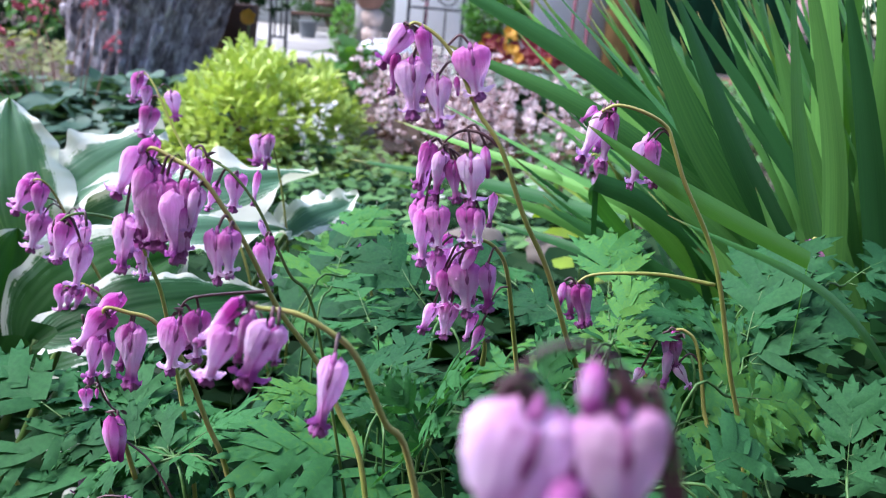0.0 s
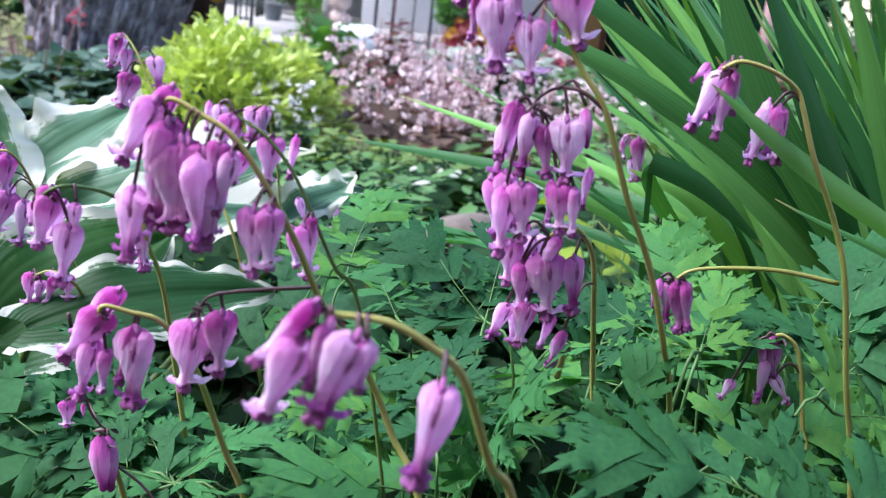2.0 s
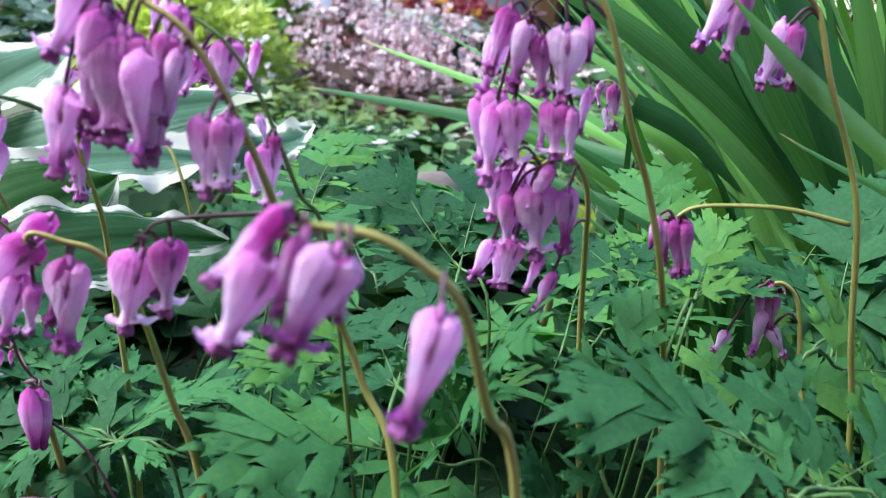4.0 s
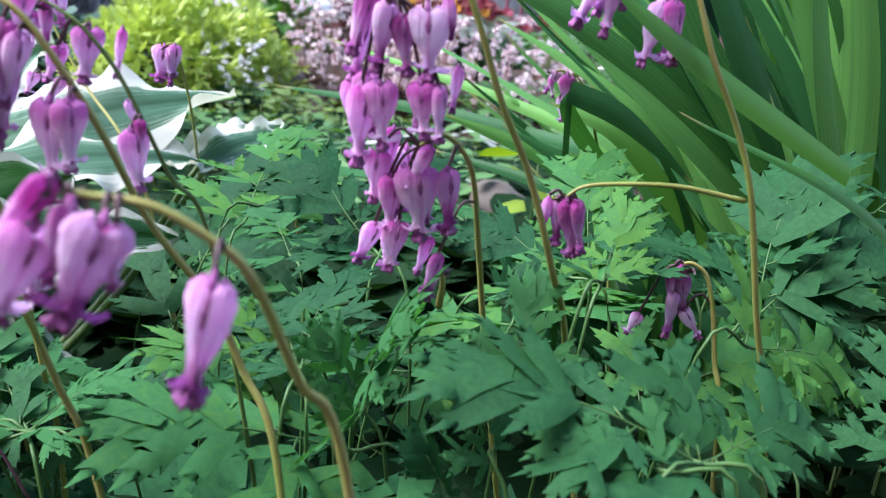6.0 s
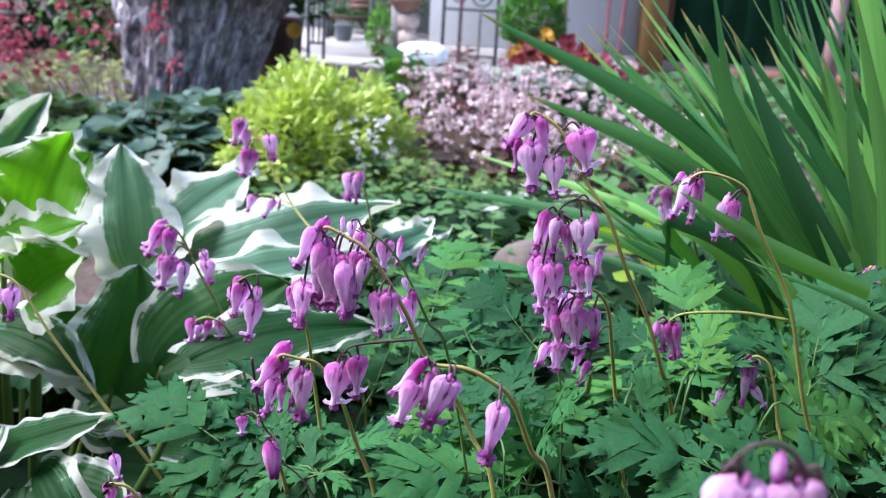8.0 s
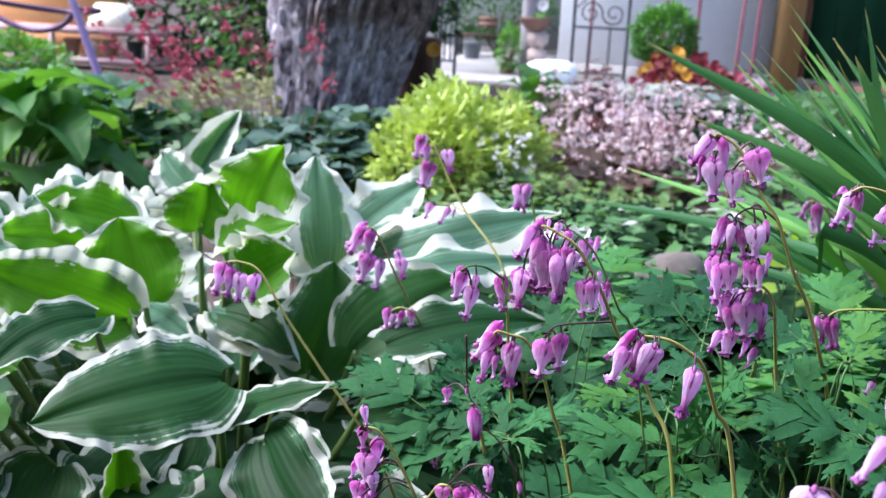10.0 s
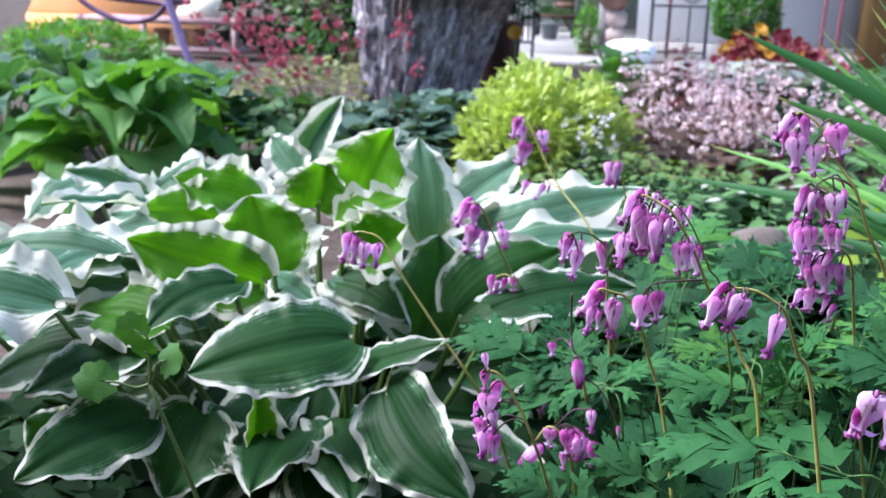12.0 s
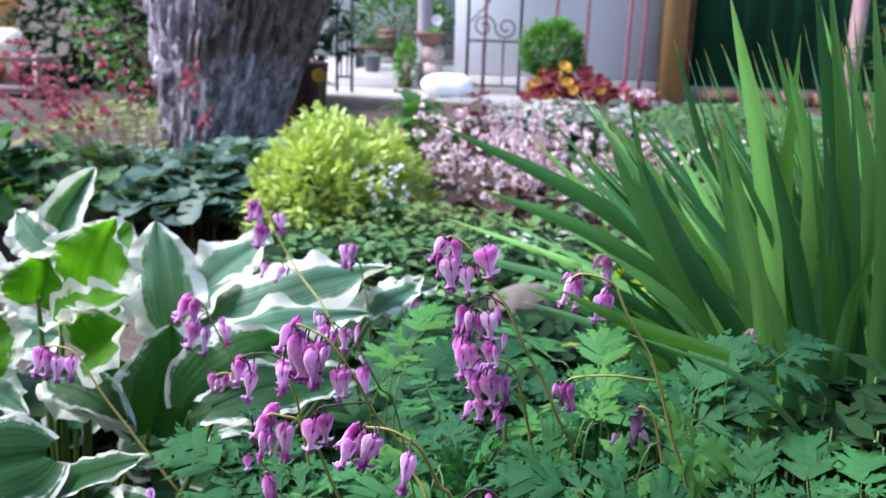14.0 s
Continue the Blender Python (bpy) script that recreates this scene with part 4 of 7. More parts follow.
hosta_leaf(hosta, (-0.317, 0.440, 0.201), (-0.422, 0.360, 0.189), 0.088, (0, -0.7, 0.72), 0.11, 0.02, -0.05, "hosta")
hosta_leaf(hosta, (-0.426, 0.460, 0.231), (-0.469, 0.380, 0.210), 0.050, (0.1, -0.6, 0.8), 0.08, 0.03, 0.00, "hosta")
hosta_leaf(hosta, (-0.535, 0.500, 0.202), (-0.607, 0.420, 0.200), 0.038, (0, -0.5, 0.85), 0.10, 0.03, 0.00, "hosta_pale")
hosta_leaf(hosta, (-0.541, 0.550, 0.212), (-0.639, 0.470, 0.208), 0.036, (0, -0.5, 0.85), 0.08, 0.03, 0.00, "hosta")
hosta_leaf(hosta, (-0.548, 0.460, 0.191), (-0.604, 0.400, 0.182), 0.034, (0, -0.5, 0.85), 0.08, 0.03, 0.00, "hosta")
hosta_leaf(hosta, (-0.488, 0.420, 0.179), (-0.553, 0.340, 0.164), 0.056, (0.1, -0.6, 0.8), 0.10, 0.03, 0.00, "hosta")
hosta_leaf(hosta, (-0.483, 0.400, 0.125), (-0.537, 0.300, 0.111), 0.070, (0.2, -0.7, 0.7), 0.10, 0.03, 0.00, "hosta")
hosta_leaf(hosta, (-0.443, 0.420, 0.124), (-0.455, 0.370, 0.069), 0.083, (0.05, -0.85, 0.5), 0.08, 0.04, 0.05, "hosta")
hosta_leaf(hosta, (-0.392, 0.420, 0.085), (-0.394, 0.430, 0.156), 0.036, (0.75, -0.6, 0.2), 0.05, 0.00, 0.45, "hosta_young")
hosta_leaf(hosta, (-0.369, 0.500, 0.124), (-0.398, 0.460, 0.079), 0.062, (0.1, -0.8, 0.6), 0.08, 0.03, 0.00, "hosta")
hosta_leaf(hosta, (-0.334, 0.460, 0.100), (-0.313, 0.430, 0.082), 0.050, (0, -0.8, 0.6), 0.10, 0.03, 0.00, "hosta")
hosta_leaf(hosta, (-0.280, 0.420, 0.167), (-0.195, 0.350, 0.123), 0.078, (-0.25, -0.75, 0.6), 0.10, 0.05, 0.00, "hosta")
hosta_leaf(hosta, (-0.332, 0.460, 0.159), (-0.227, 0.420, 0.217), 0.036, (-0.1, -0.55, 0.85), 0.06, 0.02, 0.05, "hosta")
hosta_leaf(hosta, (-0.387, 0.600, 0.194), (-0.304, 0.560, 0.177), 0.044, (0.1, -0.7, 0.7), 0.08, 0.03, 0.00, "hosta")
hosta_leaf(hosta, (-0.445, 0.580, 0.198), (-0.376, 0.520, 0.197), 0.040, (0, -0.8, 0.6), 0.08, 0.03, 0.00, "hosta_pale")
hosta_leaf(hosta, (-0.481, 0.560, 0.212), (-0.533, 0.500, 0.224), 0.034, (0, -0.6, 0.8), 0.08, 0.00, 0.00, "hosta")
hosta_leaf(hosta, (-0.260, 0.500, 0.105), (-0.335, 0.520, 0.098), 0.060, (0, -0.8, 0.6), 0.08, 0.00, 0.00, "hosta")
hosta_leaf(hosta, (-0.516, 0.500, 0.108), (-0.470, 0.500, 0.141), 0.060, (0, -0.8, 0.5), 0.08, 0.00, 0.00, "hosta")
hosta_leaf(hosta, (-0.603, 0.460, 0.054), (-0.636, 0.440, 0.081), 0.060, (0, -0.8, 0.5), 0.08, 0.00, 0.00, "hosta")
hosta_leaf(hosta, (-0.385, 0.460, 0.043), (-0.356, 0.440, 0.074), 0.060, (0, -0.8, 0.5), 0.08, 0.00, 0.00, "hosta")
hosta_leaf(hosta, (-0.557, 0.520, 0.227), (-0.587, 0.400, 0.232), .06, (0, -.5, .9), .10, .05, 0, "hosta_pale")
hosta_leaf(hosta, (-0.393, 0.600, 0.195), (-0.303, 0.570, 0.170), .056, (0, -.6, .8), .06, .08, 0, "hosta_pale")
hosta_leaf(hosta, (-0.385, 0.600, 0.250), (-0.312, 0.600, 0.280), .05, (0, -.4, .9), .05, -.05, .3, "hosta_young")
hosta_leaf(hosta, (-0.350, 0.580, 0.230), (-0.306, 0.580, 0.261), .075, (-.3, -.9, .4), .05, -.05, .3, "hosta_young")
hosta_leaf(hosta, (-0.323, 0.760, 0.218), (-0.242, 0.840, 0.287), .075, (-.1, -.7, .7), .06, .0, .1, "hosta_pale")
hosta_leaf(hosta, (-0.296, 0.750, 0.204), (-0.098, 0.790, 0.278), .095, (0, -.55, .85), .08, .06, 0, "hosta_pale")
hosta_leaf(hosta, (-0.268, 0.660, 0.214), (-0.110, 0.760, 0.232), .07, (0, -.45, .9), .08, .05, 0, "hosta_pale")
hosta_leaf(hosta, (-0.263, 0.600, 0.169), (-0.171, 0.660, 0.231), .105, (0, -.75, .65), .06, .0, .05, "hosta")
hosta_leaf(hosta, (-0.218, 0.540, 0.203), (-0.094, 0.600, 0.220), .06, (0, -.5, .85), .07, .04, 0, "hosta")
hosta_leaf(hosta, (-0.309, 0.620, 0.135), (-0.301, 0.670, 0.231), .10, (.4, -.9, .3), .06, .0, .15, "hosta")
hosta_leaf(hosta, (-0.123, 0.800, 0.216), (-0.068, 0.860, 0.238), .045, (0, -.6, .8), .05, .0, .1, "hosta_pale")
hosta_leaf(hosta, (-0.115, 0.780, 0.217), (-0.050, 0.860, 0.228), .04, (0, -.6, .8), .05, .0, .1, "hosta_pale")
hosta_leaf(hosta, (-0.344, 0.660, 0.143), (-0.357, 0.660, 0.195), .09, (0, -1, .3), .05, .0, .1, "hosta")
hosta_leaf(hosta, (-0.540, 0.560, 0.200), (-0.588, 0.520, 0.228), .07, (0, -.7, .7), .08, .0, 0, "hosta_pale")
hosta_leaf(hosta, (-0.464, 0.500, 0.184), (-0.425, 0.520, 0.228), .08, (0, -.8, .6), .05, .0, .1, "hosta_young")
hosta_leaf(hosta, (-0.831, 0.850, 0.219), (-0.858, 0.750, 0.173), .08, (0, -.6, .8), .1, .0, 0, "hosta_pale")
hosta_leaf(hosta, (-0.473, 0.850, 0.230), (-0.433, 0.900, 0.280), .07, (0, -1, .3), .05, .0, .1, "hosta_young")


r = random.Random(91)
for i in range(34):
    w = r.uniform(0, 2 * math.pi)
    out = Vector((math.cos(w), math.sin(w), 0))
    k = r.uniform(0.06, 0.15)
    z = r.uniform(0.05, 0.12)
    b = Vector((-0.40, 0.60, z)) + out * k
    hosta_leaf(hosta, b, b + out * r.uniform(0.10, 0.16) + Vector((0, 0, r.uniform(-0.06, 0.02))), r.uniform(0.07, 0.10), (-out.x * 0.3, -0.4 - out.y * 0.3, 0.8), 0.1, 0.05, 0.0, "hosta")


for i in range(20):
    x, y = r.uniform(-0.66, -0.46), r.uniform(0.36, 0.85)
    z = r.uniform(0.14, 0.24)
    b = Vector((x, y, z))
    hosta_leaf(hosta, b, b + Vector((r.uniform(-0.17, -0.09), r.uniform(-0.10, 0.03), r.uniform(-0.03, 0.04))), r.uniform(0.055, 0.085), (r.uniform(-0.2, 0.2), -0.5, 0.9), 0.1, 0.03, 0.05, "hosta_pale" if i % 3 else "hosta_young")


def rosette(name, label, at, count, reach, leaf, mat, seed, rise=0.6):
    """A mound of broad leaves round one crown."""
    r = random.Random(seed)
    p = thing(name, label, "hosta", "hostas in the back bed")
    for i in range(count):
        w = i * 2.4 + r.uniform(-0.3, 0.3)
        f = (i + 0.5) / count
        k = reach * (0.25 + 0.75 * f ** 0.6)
        out = Vector((math.cos(w), math.sin(w), 0))
        z = leaf * (1.5 - 1.0 * f) * rise + r.uniform(-0.015, 0.015)
        base = Vector(at) + out * (k * 0.45) + Vector((0, 0, max(0.03, z)))
        tip = Vector(at) + out * (k * 0.45 + leaf * (0.55 + 0.45 * f)) + Vector((0, 0, max(0.02, z + leaf * (0.55 - 0.9 * f))))
        hosta_leaf(p, base, tip, leaf * 0.62, -out * 0.5 + Vector((0, 0, 1)), 0.16 + r.uniform(0, 0.1), 0.12 + r.uniform(0, 0.2), r.uniform(0.0, 0.3), mat, at, 0.9)
    return p


rosette("green_hosta", "bright green hosta with long smooth leaves", (-1.33, 1.70, 0), 26, 0.24, 0.25, "hosta_green", 3, 0.5)
rosette("blue_hosta", "blue-green hosta with rounded pale-edged leaves", (-1.32, 2.12, 0), 24, 0.18, 0.15, "hosta_blue", 4, 0.8)
rosette("blue_hosta", "blue-green hosta with rounded pale-edged leaves", (-2.0, 2.45, 0), 24, 0.26, 0.17, "hosta_blue", 6, 0.8)
rosette("blue_hosta", "blue-green hosta behind the bright green one", (-1.85, 1.95, 0), 20, 0.24, 0.16, "hosta_blue", 8, 0.8)
rosette("green_hosta", "bright green broad-leaved plant behind the lime shrub", (-0.285, 2.74, 0.04), 18, 0.11, 0.12, "hosta_green", 9, 1.15)


# ---- iris ----
def sword_leaf(plant, base, mid, tip, width, mat="iris"):
    """A long tapering blade, folded along its middle."""
    line = glide([base, mid, tip], 9)
    n = len(line)
    r = random.Random(len(plant.children) + 50)
    s = Soup()
    verts, uvs, faces = [], [], []
    turn = r.uniform(-0.7, 0.7)
    width *= 1.3
    for i, q in enumerate(line):
        f = i / (n - 1)
        d = (line[min(i + 1, n - 1)] - line[max(i - 1, 0)]).normalized()
        view = Vector((math.sin(turn + 0.5 * f), -math.cos(turn + 0.5 * f), 0.25))
        a = d.cross(view).normalized()
        b = a.cross(d)
        w = width / 2 * (0.75 + 0.25 * math.sin(f * 2.5)) * (1 - f ** 2.2) ** 0.85 + 0.0002
        for k, (u, h) in enumerate(((-1, 0.0), (-0.5, 0.10), (0, 0.20), (0.5, 0.10), (1, 0.0))):
            verts.append(q + a * (u * w) + b * (h * w))
            uvs.append((0.5 + u / 2, f))
    for i in range(n - 1):
        for k in range(4):
            faces.append((i * 5 + k, i * 5 + k + 1, (i + 1) * 5 + k + 1, (i + 1) * 5 + k))
    s.add(verts, faces, 0, uvs)
    if base[2] > 0.03:
        g = Vector((base[0] * 0.8 + 0.25 * 0.2, base[1] * 0.8 + 0.62 * 0.2, 0))
        q = line[0]
        d = (line[1] - line[0]).normalized()
        a = d.cross(Vector((math.sin(turn), -math.cos(turn), 0.25))).normalized()
        w = width / 2 * 0.75
        v = [q - a * w, q, q + a * w]
        m = (q + g) / 2
        v += [m - a * w * 0.9, m, m + a * w * 0.9, g - a * w * 0.8, g, g + a * w * 0.8]
        s.add(v, [(0, 1, 4, 3), (1, 2, 5, 4), (3, 4, 7, 6), (4, 5, 8, 7)], 0)
    part("leaf", s.mesh("sword_leaf", M[mat]), plant)


iris = thing("iris_clump", "tall clump of green sword-shaped iris leaves", "iris")
sword_leaf(iris, (0.303, 0.640, 0.235), (0.124, 0.615, 0.374), (-0.033, 0.600, 0.451), 0.0154)
sword_leaf(iris, (0.287, 0.620, 0.236), (0.127, 0.600, 0.349), (0.006, 0.600, 0.396), 0.0141)
sword_leaf(iris, (0.313, 0.660, 0.240), (0.179, 0.660, 0.370), (0.078, 0.660, 0.486), 0.0141)
sword_leaf(iris, (0.285, 0.600, 0.249), (0.171, 0.600, 0.352), (0.127, 0.620, 0.485), 0.0128)
sword_leaf(iris, (0.319, 0.660, 0.234), (0.252, 0.660, 0.363), (0.190, 0.660, 0.509), 0.0141)
sword_leaf(iris, (0.322, 0.700, 0.220), (0.229, 0.700, 0.387), (0.175, 0.700, 0.526), 0.0090)
sword_leaf(iris, (0.323, 0.720, 0.212), (0.242, 0.720, 0.378), (0.190, 0.720, 0.518), 0.0090)
sword_leaf(iris, (0.276, 0.600, 0.248), (0.243, 0.600, 0.425), (0.206, 0.620, 0.564), 0.0166)
sword_leaf(iris, (0.286, 0.620, 0.247), (0.269, 0.620, 0.408), (0.267, 0.620, 0.534), 0.0128)
sword_leaf(iris, (0.296, 0.620, 0.248), (0.284, 0.600, 0.413), (0.252, 0.600, 0.515), 0.0128)
sword_leaf(iris, (0.304, 0.580, 0.252), (0.294, 0.570, 0.414), (0.258, 0.570, 0.582), 0.0166)
sword_leaf(iris, (0.313, 0.580, 0.253), (0.299, 0.560, 0.416), (0.261, 0.550, 0.590), 0.0166)
sword_leaf(iris, (0.326, 0.560, 0.251), (0.303, 0.540, 0.401), (0.280, 0.540, 0.540), 0.0154)
sword_leaf(iris, (0.330, 0.600, 0.247), (0.333, 0.600, 0.405), (0.297, 0.600, 0.527), 0.0141)
sword_leaf(iris, (0.342, 0.550, 0.246), (0.325, 0.540, 0.402), (0.292, 0.540, 0.578), 0.0160)
sword_leaf(iris, (0.343, 0.600, 0.226), (0.359, 0.600, 0.372), (0.320, 0.620, 0.513), 0.0141)
sword_leaf(iris, (0.283, 0.660, 0.232), (0.215, 0.660, 0.318), (0.167, 0.660, 0.412), 0.0128)
sword_leaf(iris, (0.266, 0.600, 0.248), (0.196, 0.600, 0.322), (0.144, 0.600, 0.381), 0.0141)
sword_leaf(iris, (0.278, 0.620, 0.224), (0.181, 0.600, 0.301), (0.102, 0.600, 0.358), 0.0128)
sword_leaf(iris, (0.273, 0.660, 0.220), (0.169, 0.660, 0.304), (0.079, 0.680, 0.350), 0.0102)
sword_leaf(iris, (0.273, 0.700, 0.210), (0.163, 0.720, 0.275), (-0.011, 0.800, 0.344), 0.0090)
sword_leaf(iris, (0.266, 0.700, 0.216), (0.143, 0.750, 0.277), (-0.037, 0.850, 0.313), 0.0090)
sword_leaf(iris, (0.297, 0.580, 0.231), (0.238, 0.570, 0.343), (0.195, 0.570, 0.437), 0.0141)
sword_leaf(iris, (0.299, 0.560, 0.244), (0.262, 0.550, 0.364), (0.228, 0.550, 0.464), 0.0141)
sword_leaf(iris, (0.313, 0.560, 0.245), (0.284, 0.550, 0.370), (0.258, 0.550, 0.487), 0.0128)
sword_leaf(iris, (0.337, 0.560, 0.242), (0.304, 0.550, 0.352), (0.277, 0.550, 0.457), 0.0128)
sword_leaf(iris, (0.298, 0.520, 0.226), (0.297, 0.510, 0.326), (0.304, 0.490, 0.390), 0.0102)
sword_leaf(iris, (0.189, 0.420, 0.319), (0.112, 0.370, 0.356), (0.067, 0.345, 0.382), 0.0080, "iris_young")
sword_leaf(iris, (0.285, 0.460, 0.215), (0.207, 0.420, 0.299), (0.115, 0.400, 0.339), 0.0045)
sword_leaf(iris, (0.154, 0.700, 0.270), (0.058, 0.800, 0.270), (-0.081, 0.915, 0.262), 0.0090)
sword_leaf(iris, (0.149, 0.620, 0.269), (0.109, 0.560, 0.311), (0.105, 0.551, 0.325), 0.0083)
sword_leaf(iris, (0.105, 0.551, 0.325), (0.138, 0.560, 0.312), (0.185, 0.580, 0.279), 0.0108)
sword_leaf(iris, (0.231, 0.550, 0.276), (0.162, 0.540, 0.354), (0.107, 0.540, 0.451), 0.0179)
sword_leaf(iris, (0.238, 0.550, 0.276), (0.184, 0.530, 0.347), (0.127, 0.530, 0.446), 0.0166)
sword_leaf(iris, (0.238, 0.520, 0.286), (0.208, 0.510, 0.363), (0.184, 0.510, 0.468), 0.0128)
sword_leaf(iris, (0.238, 0.500, 0.278), (0.218, 0.490, 0.367), (0.180, 0.490, 0.479), 0.0115)
sword_leaf(iris, (0.238, 0.520, 0.249), (0.204, 0.500, 0.304), (0.181, 0.490, 0.340), 0.0072)
sword_leaf(iris, (0.211, 0.620, 0.235), (0.149, 0.600, 0.295), (0.105, 0.600, 0.312), 0.0102)
sword_leaf(iris, (0.203, 0.620, 0.235), (0.137, 0.620, 0.269), (0.082, 0.620, 0.294), 0.0090)
sword_leaf(iris, (0.202, 0.660, 0.230), (0.120, 0.660, 0.269), (0.050, 0.660, 0.291), 0.0108)
sword_leaf(iris, (0.194, 0.660, 0.229), (0.121, 0.700, 0.245), (0.050, 0.740, 0.253), 0.0072)
sword_leaf(iris, (0.356, 0.520, 0.230), (0.335, 0.510, 0.378), (0.304, 0.510, 0.526), 0.0166)
sword_leaf(iris, (0.392, 0.550, 0.219), (0.365, 0.540, 0.372), (0.322, 0.540, 0.542), 0.0166)
sword_leaf(iris, (0.416, 0.600, 0.198), (0.410, 0.600, 0.360), (0.368, 0.600, 0.570), 0.0166)
sword_leaf(iris, (0.350, 0.700, 0.215), (0.311, 0.700, 0.397), (0.262, 0.700, 0.537), 0.0141)
sword_leaf(iris, (0.389, 0.700, 0.212), (0.374, 0.700, 0.400), (0.366, 0.700, 0.561), 0.0141)
sword_leaf(iris, (0.335, 0.740, 0.199), (0.290, 0.740, 0.336), (0.218, 0.740, 0.436), 0.0128)
sword_leaf(iris, (0.423, 0.700, 0.202), (0.412, 0.700, 0.391), (0.361, 0.700, 0.561), 0.0154)
r = random.Random(21)
for i in range(300):
    x, y = r.uniform(0.29, 0.56), r.uniform(0.58, 0.84)
    lean = -0.22 * max(0.0, 0.46 - x) / 0.17 + r.uniform(-0.07, 0.05)
    h = r.uniform(0.36, 0.54) + max(0.0, x - 0.3) * 0.4 + lean * 0.35
    sword_leaf(iris, (x, y, 0.0), (x + lean * 0.36, y + r.uniform(-0.03, 0.03), h * 0.62), (x + lean, y + r.uniform(-0.05, 0.08), h), r.uniform(0.006, 0.0125))
for i in range(80):
    x, y = r.uniform(0.40, 0.60), r.uniform(0.55, 0.80)
    lean = r.uniform(-0.12, 0.06)
    h = r.uniform(0.46, 0.64)
    sword_leaf(iris, (x, y, 0.0), (x + lean * 0.4, y, h * 0.6), (x + lean, y + r.uniform(-0.05, 0.05), h), r.uniform(0.006, 0.012))
for i in range(14):
    x, y = r.uniform(0.22, 0.34), r.uniform(0.60, 0.80)
    reach = r.uniform(0.08, 0.18)
    h = r.uniform(0.18, 0.36)
    sword_leaf(iris, (x, y, 0.0), (x - reach * 0.42, y + r.uniform(-0.02, 0.04), h * 0.72), (x - reach, y + r.uniform(-0.02, 0.10), h), r.uniform(0.008, 0.014))


# ---- bleeding hearts ----
def lobe(soup, at, d, n, length, half, r, droop, lift):
    """One wedge-shaped lobe with three or four blunt teeth round its end."""
    s = d.cross(n).normalized()
    o = Vector((r.uniform(0, 60), 0, 0))
    v = []
    axis = (0.0, 0.16, 0.32, 0.46, 0.54, 0.60, 0.70, 0.78, 0.82, 0.92, 1.08)
    halves = []
    for q in (-1, 1):
        k = r.uniform(-0.05, 0.05)
        big = r.uniform(0.88, 1.12)
        edge = [(0.0, 0.70), (0.16, 0.84), (0.34, 0.98), (0.48 + k, 1.06 * big), (0.66 + k, 1.30 * big), (0.60 + k, 0.92 * big)]
        edge += [(0.74, 0.80), (0.89 + k * 0.5, 0.84), (0.81, 0.54), (0.94, 0.30), (1.10, 0.01)]
        if r.random() < 0.3:
            # a side with one tooth alone
            edge[3:8] = [(0.44, 1.0), (0.54, 1.02), (0.64, 0.98), (0.76, 0.90), (0.90 + k * 0.5, 0.84)]
        halves.append(edge)
    for i, f in enumerate(axis):
        row = []
        for q, g, w in ((-1,) + halves[0][i], (0, f, 0.0), (1,) + halves[1][i]):
            u = w * half
            p = at + d * (length * g) + s * (q * u)
            bend = -droop * length * g * g + 0.16 * u - 0.20 * u * u / half + lift * (1 - 0.6 * g)
            bend += 0.07 * length * noise.noise(Vector((g * 1.3, q * w * 0.8, 0)) + o)
            row.append(p + n * bend)
        v += row
    fc = []
    for i in range(len(axis) - 1):
        j = 3 * i
        fc += [(j, j + 1, j + 4, j + 3), (j + 1, j + 2, j + 5, j + 4)]
    soup.add(v, fc, 0)


def leaflet(soup, at, d, n, length, width, pairs, r, droop=0.15, rib=0.0035):
    """A leaflet cut deeply into an end lobe and pairs of forward-pointing toothed side lobes."""
    d = d.normalized()
    s = d.cross(n).normalized()
    n = s.cross(d)
    def on(f):
        return at + d * (length * f) - n * (droop * length * f * f)
    tube(soup, [on(f) - n * (rib * 0.6) for f in (0, 0.2, 0.4, 0.6)], rib, rib * 0.3, 4, 1)
    # the undivided middle of the blade
    web = []
    for f, w in ((0.0, 0.03), (0.12, 0.12), (0.26, 0.17), (0.42, 0.18), (0.58, 0.14), (0.74, 0.05)):
        for q in (-1, 0, 1):
            web.append(on(f + 0.10 * abs(q)) + s * (q * w * width) + n * (0.05 * abs(q) * w * width))
    soup.add(web, [(3 * i + q, 3 * i + q + 1, 3 * i + q + 4, 3 * i + q + 3) for i in range(5) for q in range(2)], 0)
    fall = (d - n * (2 * droop * 0.5)).normalized()
    up = s.cross(fall)
    lobe(soup, on(0.44), fall, up, length * r.uniform(0.54, 0.62), width * r.uniform(0.125, 0.15), r, droop * 0.6, 0.003 * length)
    for k in range(pairs):
        f = 0.08 + 0.40 * k / (pairs - 1)
        for q in (-1, 1):
            w = radians(r.uniform(46, 56) - 22 * k / pairs) * q
            way = (d * math.cos(w) + s * math.sin(w) - n * (2 * droop * f) + n * r.uniform(-0.10, 0.25)).normalized()
            flat = n + d * r.uniform(-0.16, 0.12)
            flat = (flat - way * flat.dot(way)).normalized()
            reach = width * r.uniform(0.70, 0.88) * (0.90, 1.0, 0.90)[k]
            lobe(soup, on(f + r.uniform(-0.03, 0.03)), way, flat, reach, width * r.uniform(0.090, 0.115), r, droop * 0.8, 0.003 * length * (1 + k + (q > 0) * 0.5))


